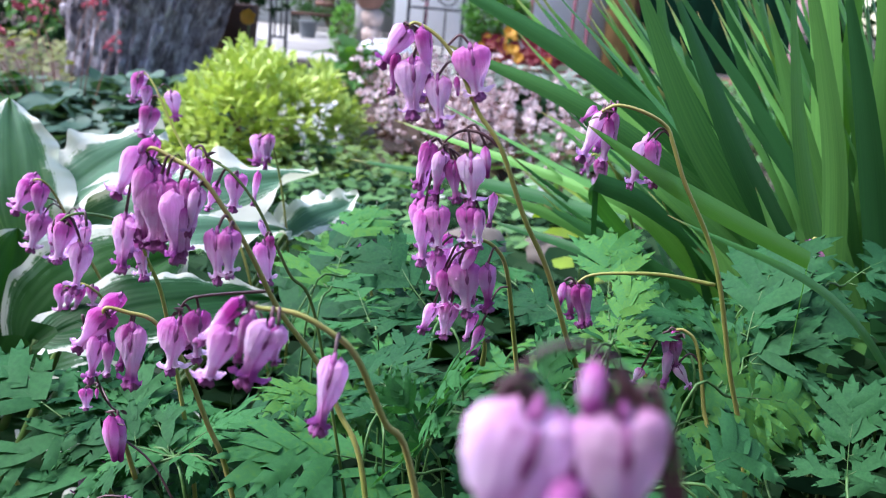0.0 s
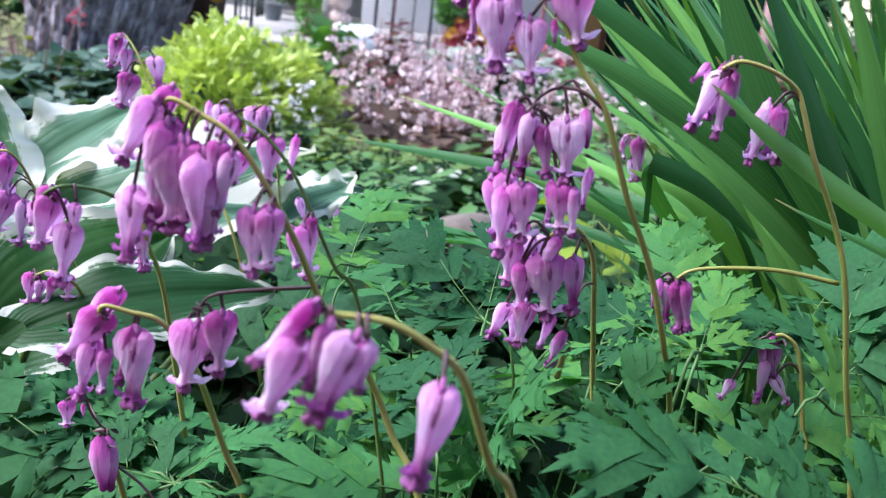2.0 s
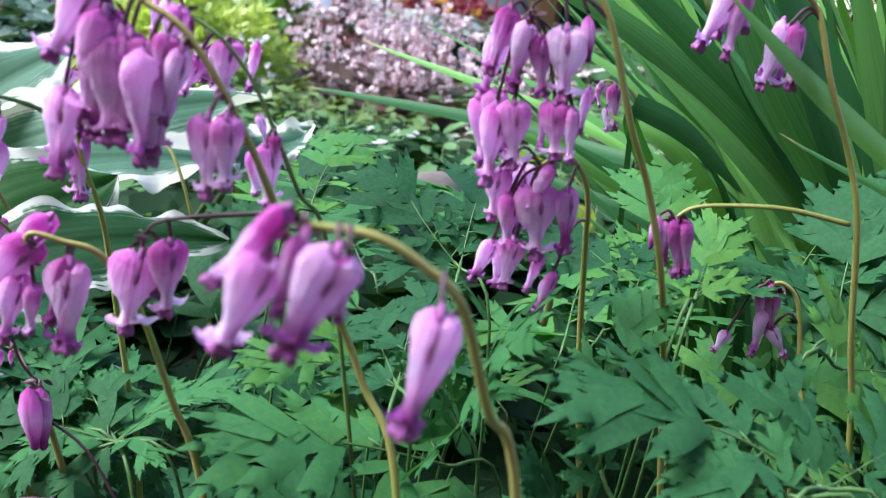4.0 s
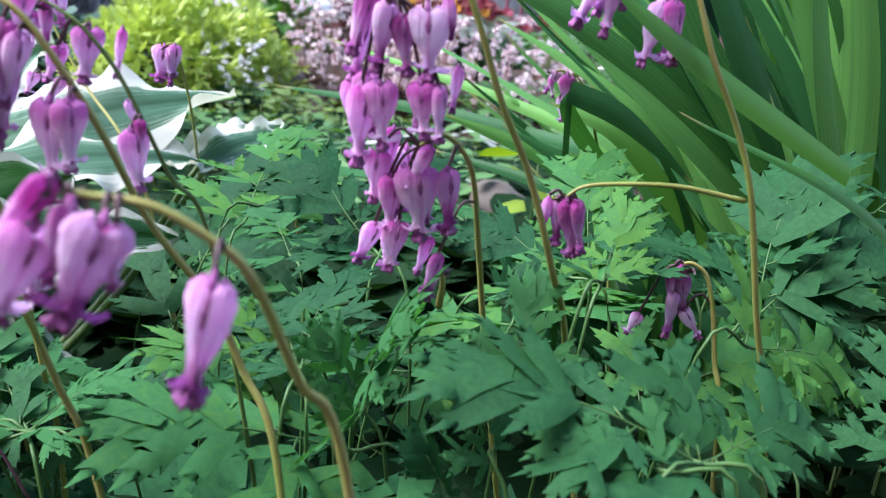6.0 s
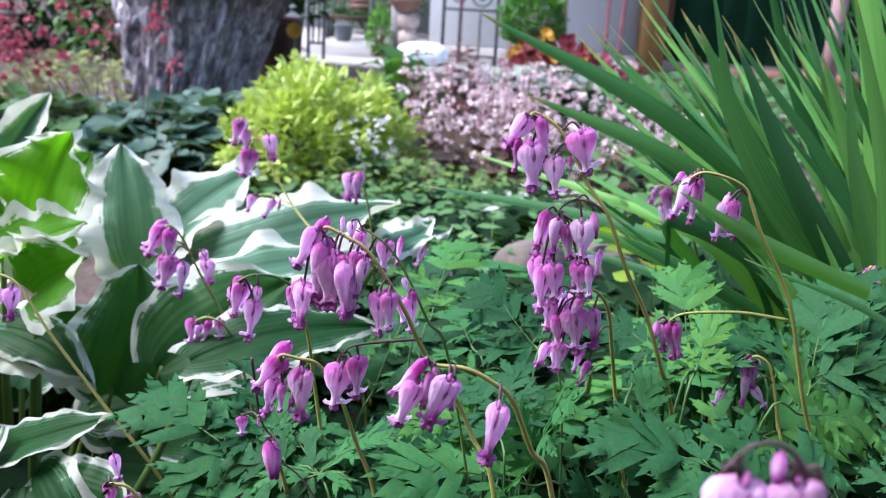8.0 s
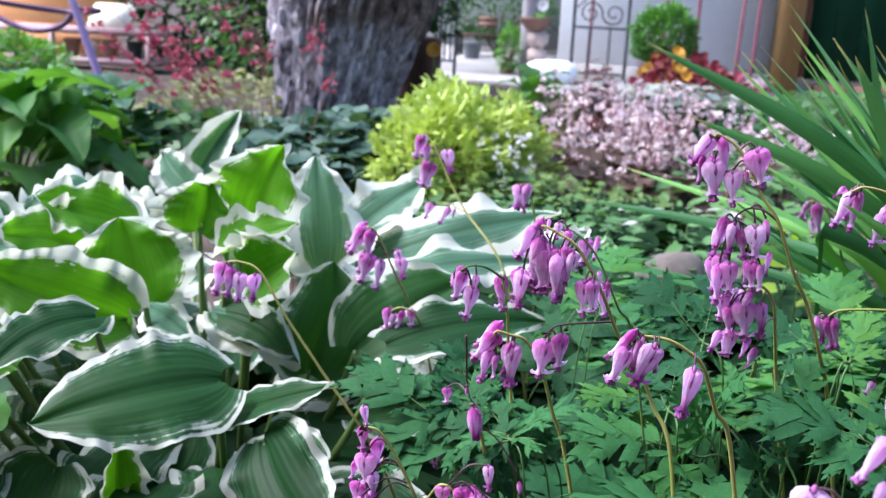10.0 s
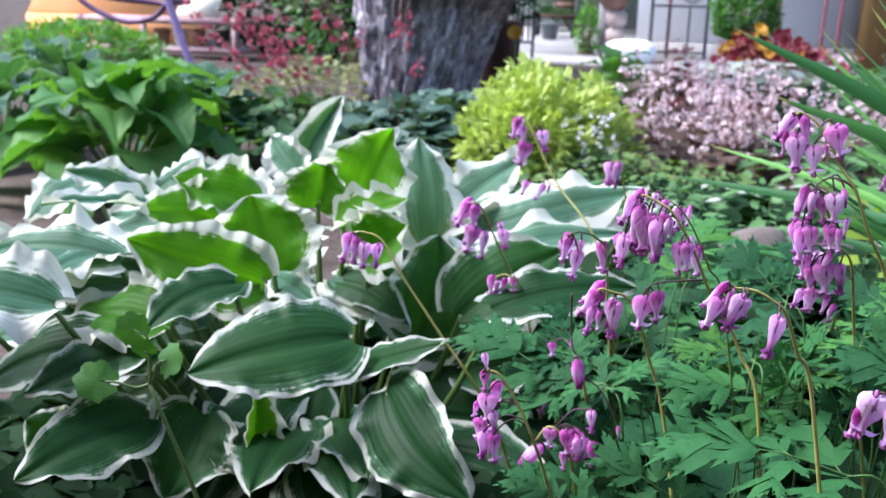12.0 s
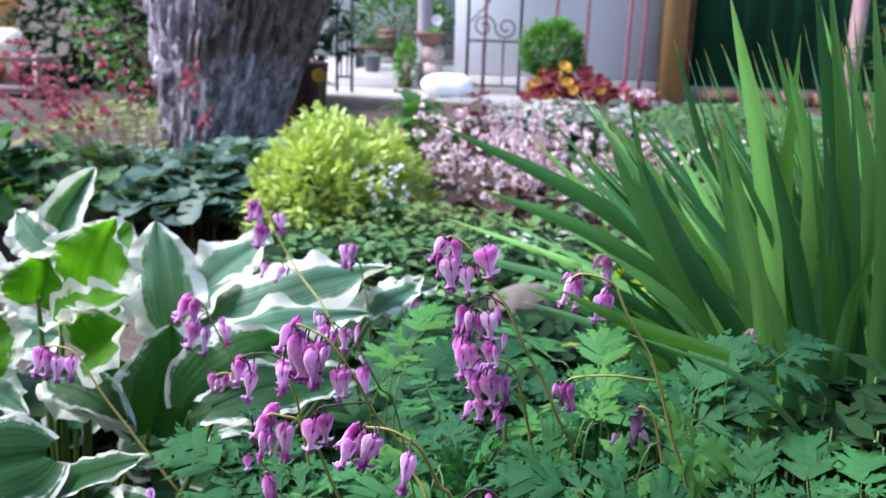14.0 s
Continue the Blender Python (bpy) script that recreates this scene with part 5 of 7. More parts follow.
def fern_mesh(seed, broad):
    """A divided leaf, one unit long along y, facing up."""
    r = random.Random(seed)
    s = Soup()
    up = Vector((0, 0, 1))
    spine = glide([(0, 0, 0), (r.uniform(-0.03, 0.03), 0.35, 0.05), (r.uniform(-0.05, 0.05), 0.66, 0.03)], 8)
    tube(s, spine, 0.006, 0.003, 5, 1)
    n = len(spine) - 1
    if broad:
        # a large end leaflet above one pair of smaller ones
        pairs, fat, end = ((0.06, 0.54, 62), (0.36, 0.30, 64)), (0.62, 0.76), (0.34, 0.70, 0.60, 3)
    else:
        pairs, fat, end = ((0.04, 0.52, 62), (0.40, 0.42, 54)), (0.62, 0.76), (0.46, 0.56, 0.46, 3)
    for f, ln, ang in pairs:
        for q in (-1, 1):
            a = radians(ang + r.uniform(-9, 9)) * q
            d = Vector((math.sin(a), math.cos(a), r.uniform(-0.12, 0.22)))
            at = spine[int((f + (0.07 if q > 0 else 0)) * n)]
            L = ln * r.uniform(0.88, 1.1)
            nn = (up + Vector((-q * 0.3, r.uniform(-0.35, 0.35), 0))).normalized()
            tube(s, [at, at + d * L * 0.1, at + d * L * 0.2], 0.005, 0.004, 5, 1)
            leaflet(s, at + d * L * 0.08, d, nn, L, L * r.uniform(*fat), 2, r, r.uniform(0.0, 0.30))
    at = spine[min(n, int(end[0] / 0.66 * n))]
    leaflet(s, at, Vector((r.uniform(-0.1, 0.1), 1, 0.02)), up, end[1], end[2], end[3], r, 0.22)
    return s.mesh("fern_leaf", [M["dicentra"], M["rachis"]])


FERNS = [fern_mesh(30 + k, k > 2) for k in range(6)]
FERNS += [fern_mesh(40 + k, k > 2) for k in range(6)]


tilt = random.Random(12)


def fern_leaf(plant, base, tip, roll=0.0, kind=0, size=1.15, stalk=True):
    base, tip = Vector(base), Vector(tip)
    y = tip - base
    k = y.length * size
    y.normalize()
    z = Vector((math.sin(radians(roll)) + tilt.uniform(-0.45, 0.45), -0.38 + tilt.uniform(-0.4, 0.4), 0.85))
    x = y.cross(z).normalized()
    z = x.cross(y)
    m = Matrix.Translation(base) @ Matrix((x, y, z)).transposed().to_4x4() @ Matrix.Diagonal((k, k, k, 1))
    leaf = part("leaf", FERNS[kind % 6 + 6 * (len(plant.children) % 2)], plant, at=m)
    if stalk:
        s = Soup()
        root = Vector((base.x + (base.x - tip.x) * 0.5, base.y + 0.03, 0))
        inv = m.inverted()
        pts = [inv @ q for q in (root, (root * 0.6 + base * 0.4) - y * 0.02, base - y * 0.022 - Vector((0, 0, 0.006)), base + y * 0.004)]
        tube(s, glide(pts, 5), 0.0007 / k, 0.0007 / k, 6)
        part("leaf_stalk", s.mesh("leaf_stalk", M["rachis"]), leaf)
    return leaf


heart_left = thing("bleeding_heart", "bleeding heart plant with drooping lilac-pink flowers beside the white-edged hosta", "bleeding heart", "bleeding hearts")
heart_right = thing("bleeding_heart", "bleeding heart plant with drooping lilac-pink flowers before the iris", "bleeding heart", "bleeding hearts")
heart_fore = thing("bleeding_heart", "bleeding heart with a dense cluster of pale lilac flowers", "bleeding heart", "bleeding hearts")
raceme(heart_left, [(0.054, 0.278, 0.000), (0.039, 0.270, 0.136), (0.014, 0.258, 0.272), (0.003, 0.250, 0.298), (-0.006, 0.240, 0.322), (-0.014, 0.237, 0.330), (-0.023, 0.235, 0.335), (-0.033, 0.234, 0.336), (-0.036, 0.232, 0.337)], [
    ("n", (-0.011, 0.230, 0.324), (-0.015, 0.230, 0.299), 0),
    ("n", (-0.038, 0.230, 0.339), (-0.050, 0.230, 0.324), 40),
    ("o", (-0.040, 0.230, 0.331), (-0.047, 0.230, 0.312), 30),
    ("o", (-0.029, 0.230, 0.333), (-0.037, 0.230, 0.312), 20),
    ("n", (-0.035, 0.230, 0.335), (-0.038, 0.230, 0.320), 70),
    ("n", (-0.027, 0.230, 0.332), (-0.028, 0.230, 0.320), 40),
    ("b", (-0.034, 0.230, 0.337), (-0.035, 0.230, 0.331), 0),
], crowd=0.0)
raceme(heart_right, [(0.125, 0.400, 0.000), (0.110, 0.392, 0.127), (0.085, 0.380, 0.253), (0.071, 0.360, 0.292), (0.059, 0.352, 0.322), (0.047, 0.345, 0.344), (0.035, 0.340, 0.371), (0.025, 0.340, 0.384), (0.017, 0.340, 0.399), (0.009, 0.340, 0.409), (0.000, 0.340, 0.414), (-0.003, 0.338, 0.413)], [
    ("o", (-0.004, 0.340, 0.412), (-0.014, 0.340, 0.396), 20),
    ("n", (-0.007, 0.340, 0.402), (-0.008, 0.340, 0.386), 60),
    ("o", (0.002, 0.340, 0.412), (0.006, 0.340, 0.391), 70),
    ("o", (-0.001, 0.340, 0.400), (0.002, 0.340, 0.377), 10),
    ("h", (0.009, 0.340, 0.395), (0.011, 0.340, 0.375), 0),
    ("h", (0.020, 0.340, 0.407), (0.025, 0.340, 0.386), 5),
    ("b", (0.016, 0.340, 0.396), (0.017, 0.340, 0.389), 0),
])
raceme(heart_right, [(0.035, 0.340, 0.371), (0.027, 0.340, 0.376), (0.020, 0.342, 0.376), (0.015, 0.341, 0.373), (0.013, 0.341, 0.370)], [
    ("n", (0.008, 0.340, 0.370), (0.005, 0.340, 0.351), 30),
    ("o", (0.013, 0.340, 0.367), (0.011, 0.340, 0.347), 50),
    ("n", (0.017, 0.340, 0.364), (0.020, 0.340, 0.347), 20),
    ("h", (0.024, 0.340, 0.367), (0.026, 0.340, 0.346), 0),
    ("b", (0.029, 0.340, 0.371), (0.031, 0.340, 0.359), 0),
    ("h", (0.013, 0.340, 0.346), (0.016, 0.340, 0.326), 10),
    ("o", (0.008, 0.340, 0.344), (0.008, 0.340, 0.320), 40),
    ("o", (0.024, 0.340, 0.347), (0.026, 0.340, 0.330), 0),
    ("p", (0.029, 0.340, 0.346), (0.031, 0.340, 0.330), 60),
], 0.0006, "pedicel")
raceme(heart_right, [(0.098, 0.410, 0.000), (0.083, 0.402, 0.121), (0.059, 0.390, 0.243), (0.049, 0.375, 0.293), (0.044, 0.365, 0.316), (0.039, 0.360, 0.326), (0.032, 0.355, 0.331), (0.026, 0.355, 0.327)], [
    ("h", (0.026, 0.355, 0.320), (0.030, 0.355, 0.296), 10),
    ("o", (0.018, 0.355, 0.317), (0.019, 0.355, 0.298), 50),
    ("n", (0.035, 0.355, 0.320), (0.037, 0.355, 0.299), 30),
    ("o", (0.015, 0.355, 0.302), (0.010, 0.355, 0.288), 40),
    ("o", (0.022, 0.355, 0.303), (0.020, 0.355, 0.286), 10),
    ("o", (0.029, 0.355, 0.327), (0.023, 0.355, 0.311), 80),
    ("n", (0.035, 0.355, 0.294), (0.031, 0.355, 0.280), 40),
    ("o", (0.014, 0.355, 0.324), (0.013, 0.355, 0.307), 0),
])
raceme(heart_right, [(0.205, 0.410, 0.000), (0.190, 0.402, 0.113), (0.165, 0.390, 0.226), (0.148, 0.380, 0.275), (0.135, 0.372, 0.316), (0.126, 0.370, 0.337), (0.112, 0.366, 0.360), (0.105, 0.365, 0.375), (0.101, 0.365, 0.382), (0.091, 0.362, 0.387), (0.080, 0.360, 0.389), (0.074, 0.360, 0.386)], [
    ("o", (0.076, 0.365, 0.384), (0.068, 0.365, 0.363), 30),
    ("o", (0.079, 0.365, 0.383), (0.077, 0.365, 0.361), 60),
    ("n", (0.078, 0.365, 0.387), (0.070, 0.365, 0.378), 0),
    ("h", (0.094, 0.365, 0.374), (0.089, 0.365, 0.354), 20),
    ("n", (0.097, 0.365, 0.375), (0.099, 0.365, 0.355), 40),
    ("o", (0.080, 0.365, 0.385), (0.082, 0.365, 0.370), 80),
])
raceme(heart_right, [(0.133, 0.373, 0.316), (0.110, 0.371, 0.319), (0.089, 0.370, 0.318), (0.079, 0.370, 0.316), (0.074, 0.370, 0.312)], [
    ("n", (0.075, 0.370, 0.311), (0.079, 0.370, 0.291), 30),
    ("n", (0.078, 0.370, 0.311), (0.082, 0.370, 0.293), 70),
    ("b", (0.069, 0.370, 0.312), (0.068, 0.370, 0.301), 0),
    ("n", (0.072, 0.370, 0.311), (0.074, 0.370, 0.295), 0),
], 0.0008, "stem")
raceme(heart_right, [(0.194, 0.450, 0.000), (0.175, 0.430, 0.110), (0.153, 0.405, 0.222), (0.147, 0.405, 0.246), (0.143, 0.405, 0.264), (0.138, 0.405, 0.279), (0.132, 0.405, 0.284), (0.128, 0.405, 0.284)], [
    ("n", (0.128, 0.405, 0.283), (0.128, 0.405, 0.268), 30),
    ("o", (0.127, 0.405, 0.273), (0.126, 0.405, 0.253), 50),
    ("n", (0.124, 0.405, 0.280), (0.126, 0.405, 0.265), 70),
    ("p", (0.131, 0.405, 0.266), (0.140, 0.405, 0.254), 20),
    ("o", (0.115, 0.405, 0.263), (0.111, 0.405, 0.254), 0),
    ("n", (0.128, 0.405, 0.279), (0.132, 0.405, 0.263), 0),
], crowd=0.0)
raceme(heart_left, [(0.024, 0.330, 0.000), (0.006, 0.325, 0.140), (-0.007, 0.325, 0.237), (-0.019, 0.330, 0.263), (-0.028, 0.328, 0.283), (-0.042, 0.317, 0.307), (-0.052, 0.310, 0.330), (-0.061, 0.305, 0.347), (-0.069, 0.303, 0.358), (-0.078, 0.303, 0.363), (-0.085, 0.303, 0.366), (-0.088, 0.303, 0.364)], [
    ("o", (-0.089, 0.302, 0.365), (-0.098, 0.302, 0.346), 30),
    ("o", (-0.086, 0.302, 0.359), (-0.091, 0.302, 0.332), 60),
    ("n", (-0.094, 0.302, 0.341), (-0.095, 0.302, 0.319), 0),
    ("o", (-0.082, 0.302, 0.355), (-0.083, 0.302, 0.328), 20),
    ("o", (-0.076, 0.302, 0.352), (-0.076, 0.302, 0.324), 70),
    ("o", (-0.080, 0.302, 0.355), (-0.082, 0.302, 0.332), 10),
    ("p", (-0.069, 0.302, 0.353), (-0.072, 0.302, 0.335), 50),
    ("h", (-0.062, 0.302, 0.339), (-0.062, 0.302, 0.318), 0),
    ("o", (-0.058, 0.302, 0.339), (-0.057, 0.302, 0.321), 40),
    ("o", (-0.073, 0.302, 0.347), (-0.074, 0.302, 0.327), 60),
    ("n", (-0.087, 0.302, 0.348), (-0.088, 0.302, 0.329), 20),
    ("o", (-0.072, 0.302, 0.356), (-0.074, 0.302, 0.342), 10),
])
raceme(heart_left, [(0.009, 0.370, 0.000), (-0.006, 0.362, 0.143), (-0.031, 0.350, 0.287), (-0.043, 0.340, 0.315), (-0.055, 0.335, 0.341), (-0.064, 0.333, 0.353), (-0.070, 0.333, 0.357), (-0.074, 0.333, 0.359)], [
    ("b", (-0.074, 0.335, 0.359), (-0.074, 0.335, 0.348), 0),
    ("o", (-0.063, 0.335, 0.353), (-0.064, 0.335, 0.337), 20),
    ("o", (-0.052, 0.335, 0.327), (-0.049, 0.335, 0.309), 50),
    ("o", (-0.071, 0.335, 0.347), (-0.075, 0.335, 0.337), 40),
    ("n", (-0.050, 0.335, 0.330), (-0.049, 0.335, 0.321), 10),
    ("o", (-0.079, 0.335, 0.361), (-0.079, 0.335, 0.351), 20),
], 0.0007, "green_stem")
raceme(heart_left, [(-0.035, 0.330, 0.000), (-0.052, 0.345, 0.150), (-0.065, 0.345, 0.220), (-0.074, 0.342, 0.247), (-0.081, 0.335, 0.273), (-0.086, 0.330, 0.286), (-0.092, 0.325, 0.296), (-0.100, 0.322, 0.299), (-0.107, 0.320, 0.301), (-0.109, 0.320, 0.298)], [
    ("o", (-0.107, 0.322, 0.298), (-0.121, 0.322, 0.280), 20),
    ("o", (-0.111, 0.322, 0.288), (-0.116, 0.322, 0.267), 50),
    ("o", (-0.107, 0.322, 0.286), (-0.108, 0.322, 0.271), 70),
    ("n", (-0.098, 0.322, 0.293), (-0.100, 0.322, 0.266), 10),
    ("n", (-0.099, 0.322, 0.294), (-0.103, 0.322, 0.274), 70),
])
raceme(heart_left, [(-0.044, 0.315, 0.315), (-0.061, 0.316, 0.312), (-0.070, 0.317, 0.310), (-0.076, 0.317, 0.308), (-0.079, 0.318, 0.304)], [
    ("h", (-0.079, 0.318, 0.299), (-0.083, 0.318, 0.275), 5),
    ("o", (-0.072, 0.318, 0.303), (-0.073, 0.318, 0.281), 30),
    ("n", (-0.075, 0.318, 0.302), (-0.076, 0.318, 0.287), 60),
], 0.0006, "pedicel")
raceme(heart_left, [(-0.090, 0.430, 0.000), (-0.099, 0.420, 0.173), (-0.103, 0.415, 0.211), (-0.107, 0.405, 0.253), (-0.108, 0.390, 0.285), (-0.109, 0.372, 0.306), (-0.111, 0.370, 0.317), (-0.112, 0.370, 0.319)], [
    ("n", (-0.112, 0.372, 0.317), (-0.109, 0.372, 0.294), 20),
    ("n", (-0.110, 0.372, 0.316), (-0.112, 0.372, 0.300), 60),
])
raceme(heart_left, [(-0.111, 0.370, 0.317), (-0.119, 0.360, 0.325), (-0.125, 0.345, 0.330), (-0.129, 0.340, 0.330), (-0.133, 0.340, 0.327)], [
    ("o", (-0.130, 0.342, 0.329), (-0.137, 0.342, 0.316), 20),
    ("o", (-0.131, 0.342, 0.327), (-0.135, 0.342, 0.308), 60),
    ("n", (-0.123, 0.342, 0.325), (-0.124, 0.342, 0.313), 0),
    ("p", (-0.125, 0.342, 0.318), (-0.129, 0.342, 0.296), 20),
    ("n", (-0.136, 0.342, 0.324), (-0.134, 0.342, 0.312), 40),
], 0.0007, "green_stem")
raceme(heart_left, [(-0.175, 0.660, 0.000), (-0.182, 0.652, 0.064), (-0.194, 0.640, 0.128), (-0.209, 0.600, 0.211), (-0.225, 0.590, 0.250), (-0.237, 0.585, 0.279), (-0.244, 0.580, 0.289), (-0.251, 0.580, 0.287)], [
    ("o", (-0.250, 0.580, 0.287), (-0.264, 0.580, 0.263), 20),
    ("o", (-0.244, 0.580, 0.286), (-0.248, 0.580, 0.259), 60),
    ("o", (-0.243, 0.580, 0.265), (-0.252, 0.580, 0.238), 30),
    ("p", (-0.235, 0.580, 0.261), (-0.237, 0.580, 0.233), 50),
    ("o", (-0.218, 0.580, 0.265), (-0.215, 0.580, 0.245), 0),
    ("o", (-0.249, 0.580, 0.267), (-0.255, 0.580, 0.247), 80),
])
raceme(heart_left, [(-0.170, 0.600, 0.000), (-0.177, 0.592, 0.085), (-0.188, 0.580, 0.169), (-0.194, 0.560, 0.214), (-0.200, 0.552, 0.228), (-0.209, 0.550, 0.232), (-0.217, 0.550, 0.229)], [
    ("o", (-0.220, 0.555, 0.228), (-0.224, 0.555, 0.207), 20),
    ("n", (-0.209, 0.555, 0.227), (-0.214, 0.555, 0.209), 50),
    ("o", (-0.201, 0.555, 0.229), (-0.202, 0.555, 0.213), 0),
    ("o", (-0.216, 0.555, 0.224), (-0.219, 0.555, 0.209), 60),
])
raceme(heart_left, [(-0.102, 0.720, 0.000), (-0.117, 0.712, 0.114), (-0.142, 0.700, 0.228), (-0.185, 0.730, 0.275), (-0.206, 0.740, 0.305), (-0.221, 0.745, 0.333), (-0.232, 0.750, 0.345), (-0.238, 0.750, 0.343)], [
    ("n", (-0.237, 0.750, 0.344), (-0.242, 0.750, 0.319), 20),
    ("o", (-0.231, 0.750, 0.335), (-0.232, 0.750, 0.316), 50),
    ("o", (-0.227, 0.750, 0.318), (-0.235, 0.750, 0.291), 30),
    ("o", (-0.211, 0.750, 0.332), (-0.206, 0.750, 0.307), 0),
    ("n", (-0.234, 0.750, 0.346), (-0.241, 0.750, 0.334), 70),
    ("o", (-0.232, 0.750, 0.316), (-0.238, 0.750, 0.296), 80),
])
raceme(heart_left, [(-0.185, 0.730, 0.275), (-0.206, 0.740, 0.281), (-0.219, 0.745, 0.279)], [
    ("o", (-0.224, 0.745, 0.278), (-0.229, 0.745, 0.261), 20),
    ("o", (-0.205, 0.745, 0.275), (-0.215, 0.745, 0.257), 40),
    ("b", (-0.199, 0.745, 0.276), (-0.201, 0.745, 0.266), 0),
], 0.0007, "stem")
raceme(heart_left, [(-0.120, 0.820, 0.000), (-0.119, 0.812, 0.086), (-0.118, 0.800, 0.173), (-0.117, 0.750, 0.250), (-0.123, 0.735, 0.292), (-0.129, 0.730, 0.308), (-0.135, 0.730, 0.305)], [
    ("o", (-0.134, 0.730, 0.306), (-0.137, 0.730, 0.280), 10),
    ("p", (-0.127, 0.730, 0.307), (-0.128, 0.730, 0.284), 40),
    ("n", (-0.131, 0.730, 0.302), (-0.129, 0.730, 0.278), 70),
])
raceme(heart_left, [(-0.048, 0.900, 0.121), (-0.058, 0.870, 0.179), (-0.069, 0.855, 0.211), (-0.077, 0.850, 0.215)], [
    ("o", (-0.077, 0.850, 0.214), (-0.080, 0.850, 0.188), 20),
    ("n", (-0.069, 0.850, 0.212), (-0.068, 0.850, 0.189), 60),
    ("o", (-0.062, 0.850, 0.193), (-0.055, 0.850, 0.182), 30),
    ("o", (-0.045, 0.850, 0.194), (-0.047, 0.850, 0.181), 60),
])
raceme(heart_right, [(0.219, 0.770, 0.000), (0.204, 0.762, 0.115), (0.179, 0.750, 0.229), (0.152, 0.700, 0.288), (0.137, 0.685, 0.313), (0.124, 0.680, 0.322), (0.116, 0.680, 0.320)], [
    ("o", (0.120, 0.680, 0.321), (0.113, 0.680, 0.306), 20),
    ("n", (0.127, 0.680, 0.319), (0.131, 0.680, 0.289), 40),
    ("o", (0.116, 0.680, 0.317), (0.120, 0.680, 0.304), 70),
    ("p", (0.124, 0.680, 0.305), (0.128, 0.680, 0.289), 10),
])
raceme(heart_left, [(-0.128, 0.350, 0.286), (-0.128, 0.360, 0.262), (-0.128, 0.370, 0.244), (-0.126, 0.375, 0.235), (-0.123, 0.376, 0.232)], [
    ("o", (-0.145, 0.396, 0.232), (-0.144, 0.394, 0.221), 30),
    ("b", (-0.122, 0.374, 0.230), (-0.120, 0.372, 0.209), 0),
    ("b", (-0.128, 0.365, 0.247), (-0.128, 0.365, 0.242), 0),
], 0.0006, "pedicel")
raceme(heart_left, [(-0.160, 0.460, 0.000), (-0.175, 0.452, 0.077), (-0.200, 0.440, 0.155), (-0.244, 0.440, 0.218), (-0.270, 0.440, 0.255), (-0.289, 0.442, 0.284), (-0.304, 0.442, 0.290), (-0.313, 0.442, 0.289)], [
    ("o", (-0.315, 0.442, 0.287), (-0.323, 0.442, 0.261), 20),
    ("n", (-0.310, 0.442, 0.284), (-0.313, 0.442, 0.261), 50),
    ("o", (-0.304, 0.442, 0.281), (-0.305, 0.442, 0.258), 10),
    ("o", (-0.293, 0.442, 0.281), (-0.296, 0.442, 0.259), 60),
])
raceme(heart_left, [(-0.102, 0.320, 0.000), (-0.113, 0.312, 0.086), (-0.131, 0.300, 0.171), (-0.140, 0.280, 0.214), (-0.150, 0.275, 0.239), (-0.160, 0.272, 0.256), (-0.168, 0.270, 0.259)], [
    ("n", (-0.170, 0.275, 0.256), (-0.170, 0.275, 0.241), 0),
    ("h", (-0.168, 0.275, 0.241), (-0.168, 0.275, 0.220), 0),
    ("o", (-0.164, 0.275, 0.230), (-0.163, 0.275, 0.213), 40),
    ("o", (-0.169, 0.275, 0.216), (-0.170, 0.275, 0.195), 60),
    ("o", (-0.163, 0.275, 0.215), (-0.162, 0.275, 0.193), 20),
    ("o", (-0.171, 0.275, 0.224), (-0.173, 0.275, 0.208), 0),
])
raceme(heart_left, [(-0.117, 0.360, 0.133), (-0.126, 0.352, 0.177), (-0.138, 0.350, 0.188), (-0.148, 0.350, 0.175)], [
    ("h", (-0.137, 0.350, 0.187), (-0.137, 0.350, 0.170), 0),
    ("o", (-0.126, 0.350, 0.187), (-0.125, 0.350, 0.165), 30),
    ("o", (-0.117, 0.350, 0.183), (-0.117, 0.350, 0.163), 60),
    ("b", (-0.142, 0.350, 0.173), (-0.160, 0.350, 0.152), 20),
    ("n", (-0.127, 0.350, 0.169), (-0.127, 0.350, 0.155), 0),
    ("o", (-0.107, 0.350, 0.180), (-0.108, 0.350, 0.160), 30),
    ("n", (-0.110, 0.350, 0.204), (-0.108, 0.350, 0.186), 0),
])
raceme(heart_left, [(-0.139, 0.420, 0.159), (-0.143, 0.410, 0.181), (-0.144, 0.400, 0.198)], [
    ("n", (-0.146, 0.400, 0.193), (-0.149, 0.400, 0.171), 20),
    ("o", (-0.140, 0.400, 0.192), (-0.141, 0.400, 0.175), 50),
])
raceme(heart_left, [(-0.116, 0.380, 0.197), (-0.120, 0.375, 0.219), (-0.123, 0.370, 0.229)], [
    ("b", (-0.124, 0.370, 0.232), (-0.122, 0.370, 0.210), 0),
    ("b", (-0.092, 0.370, 0.186), (-0.091, 0.370, 0.176), 0),
])
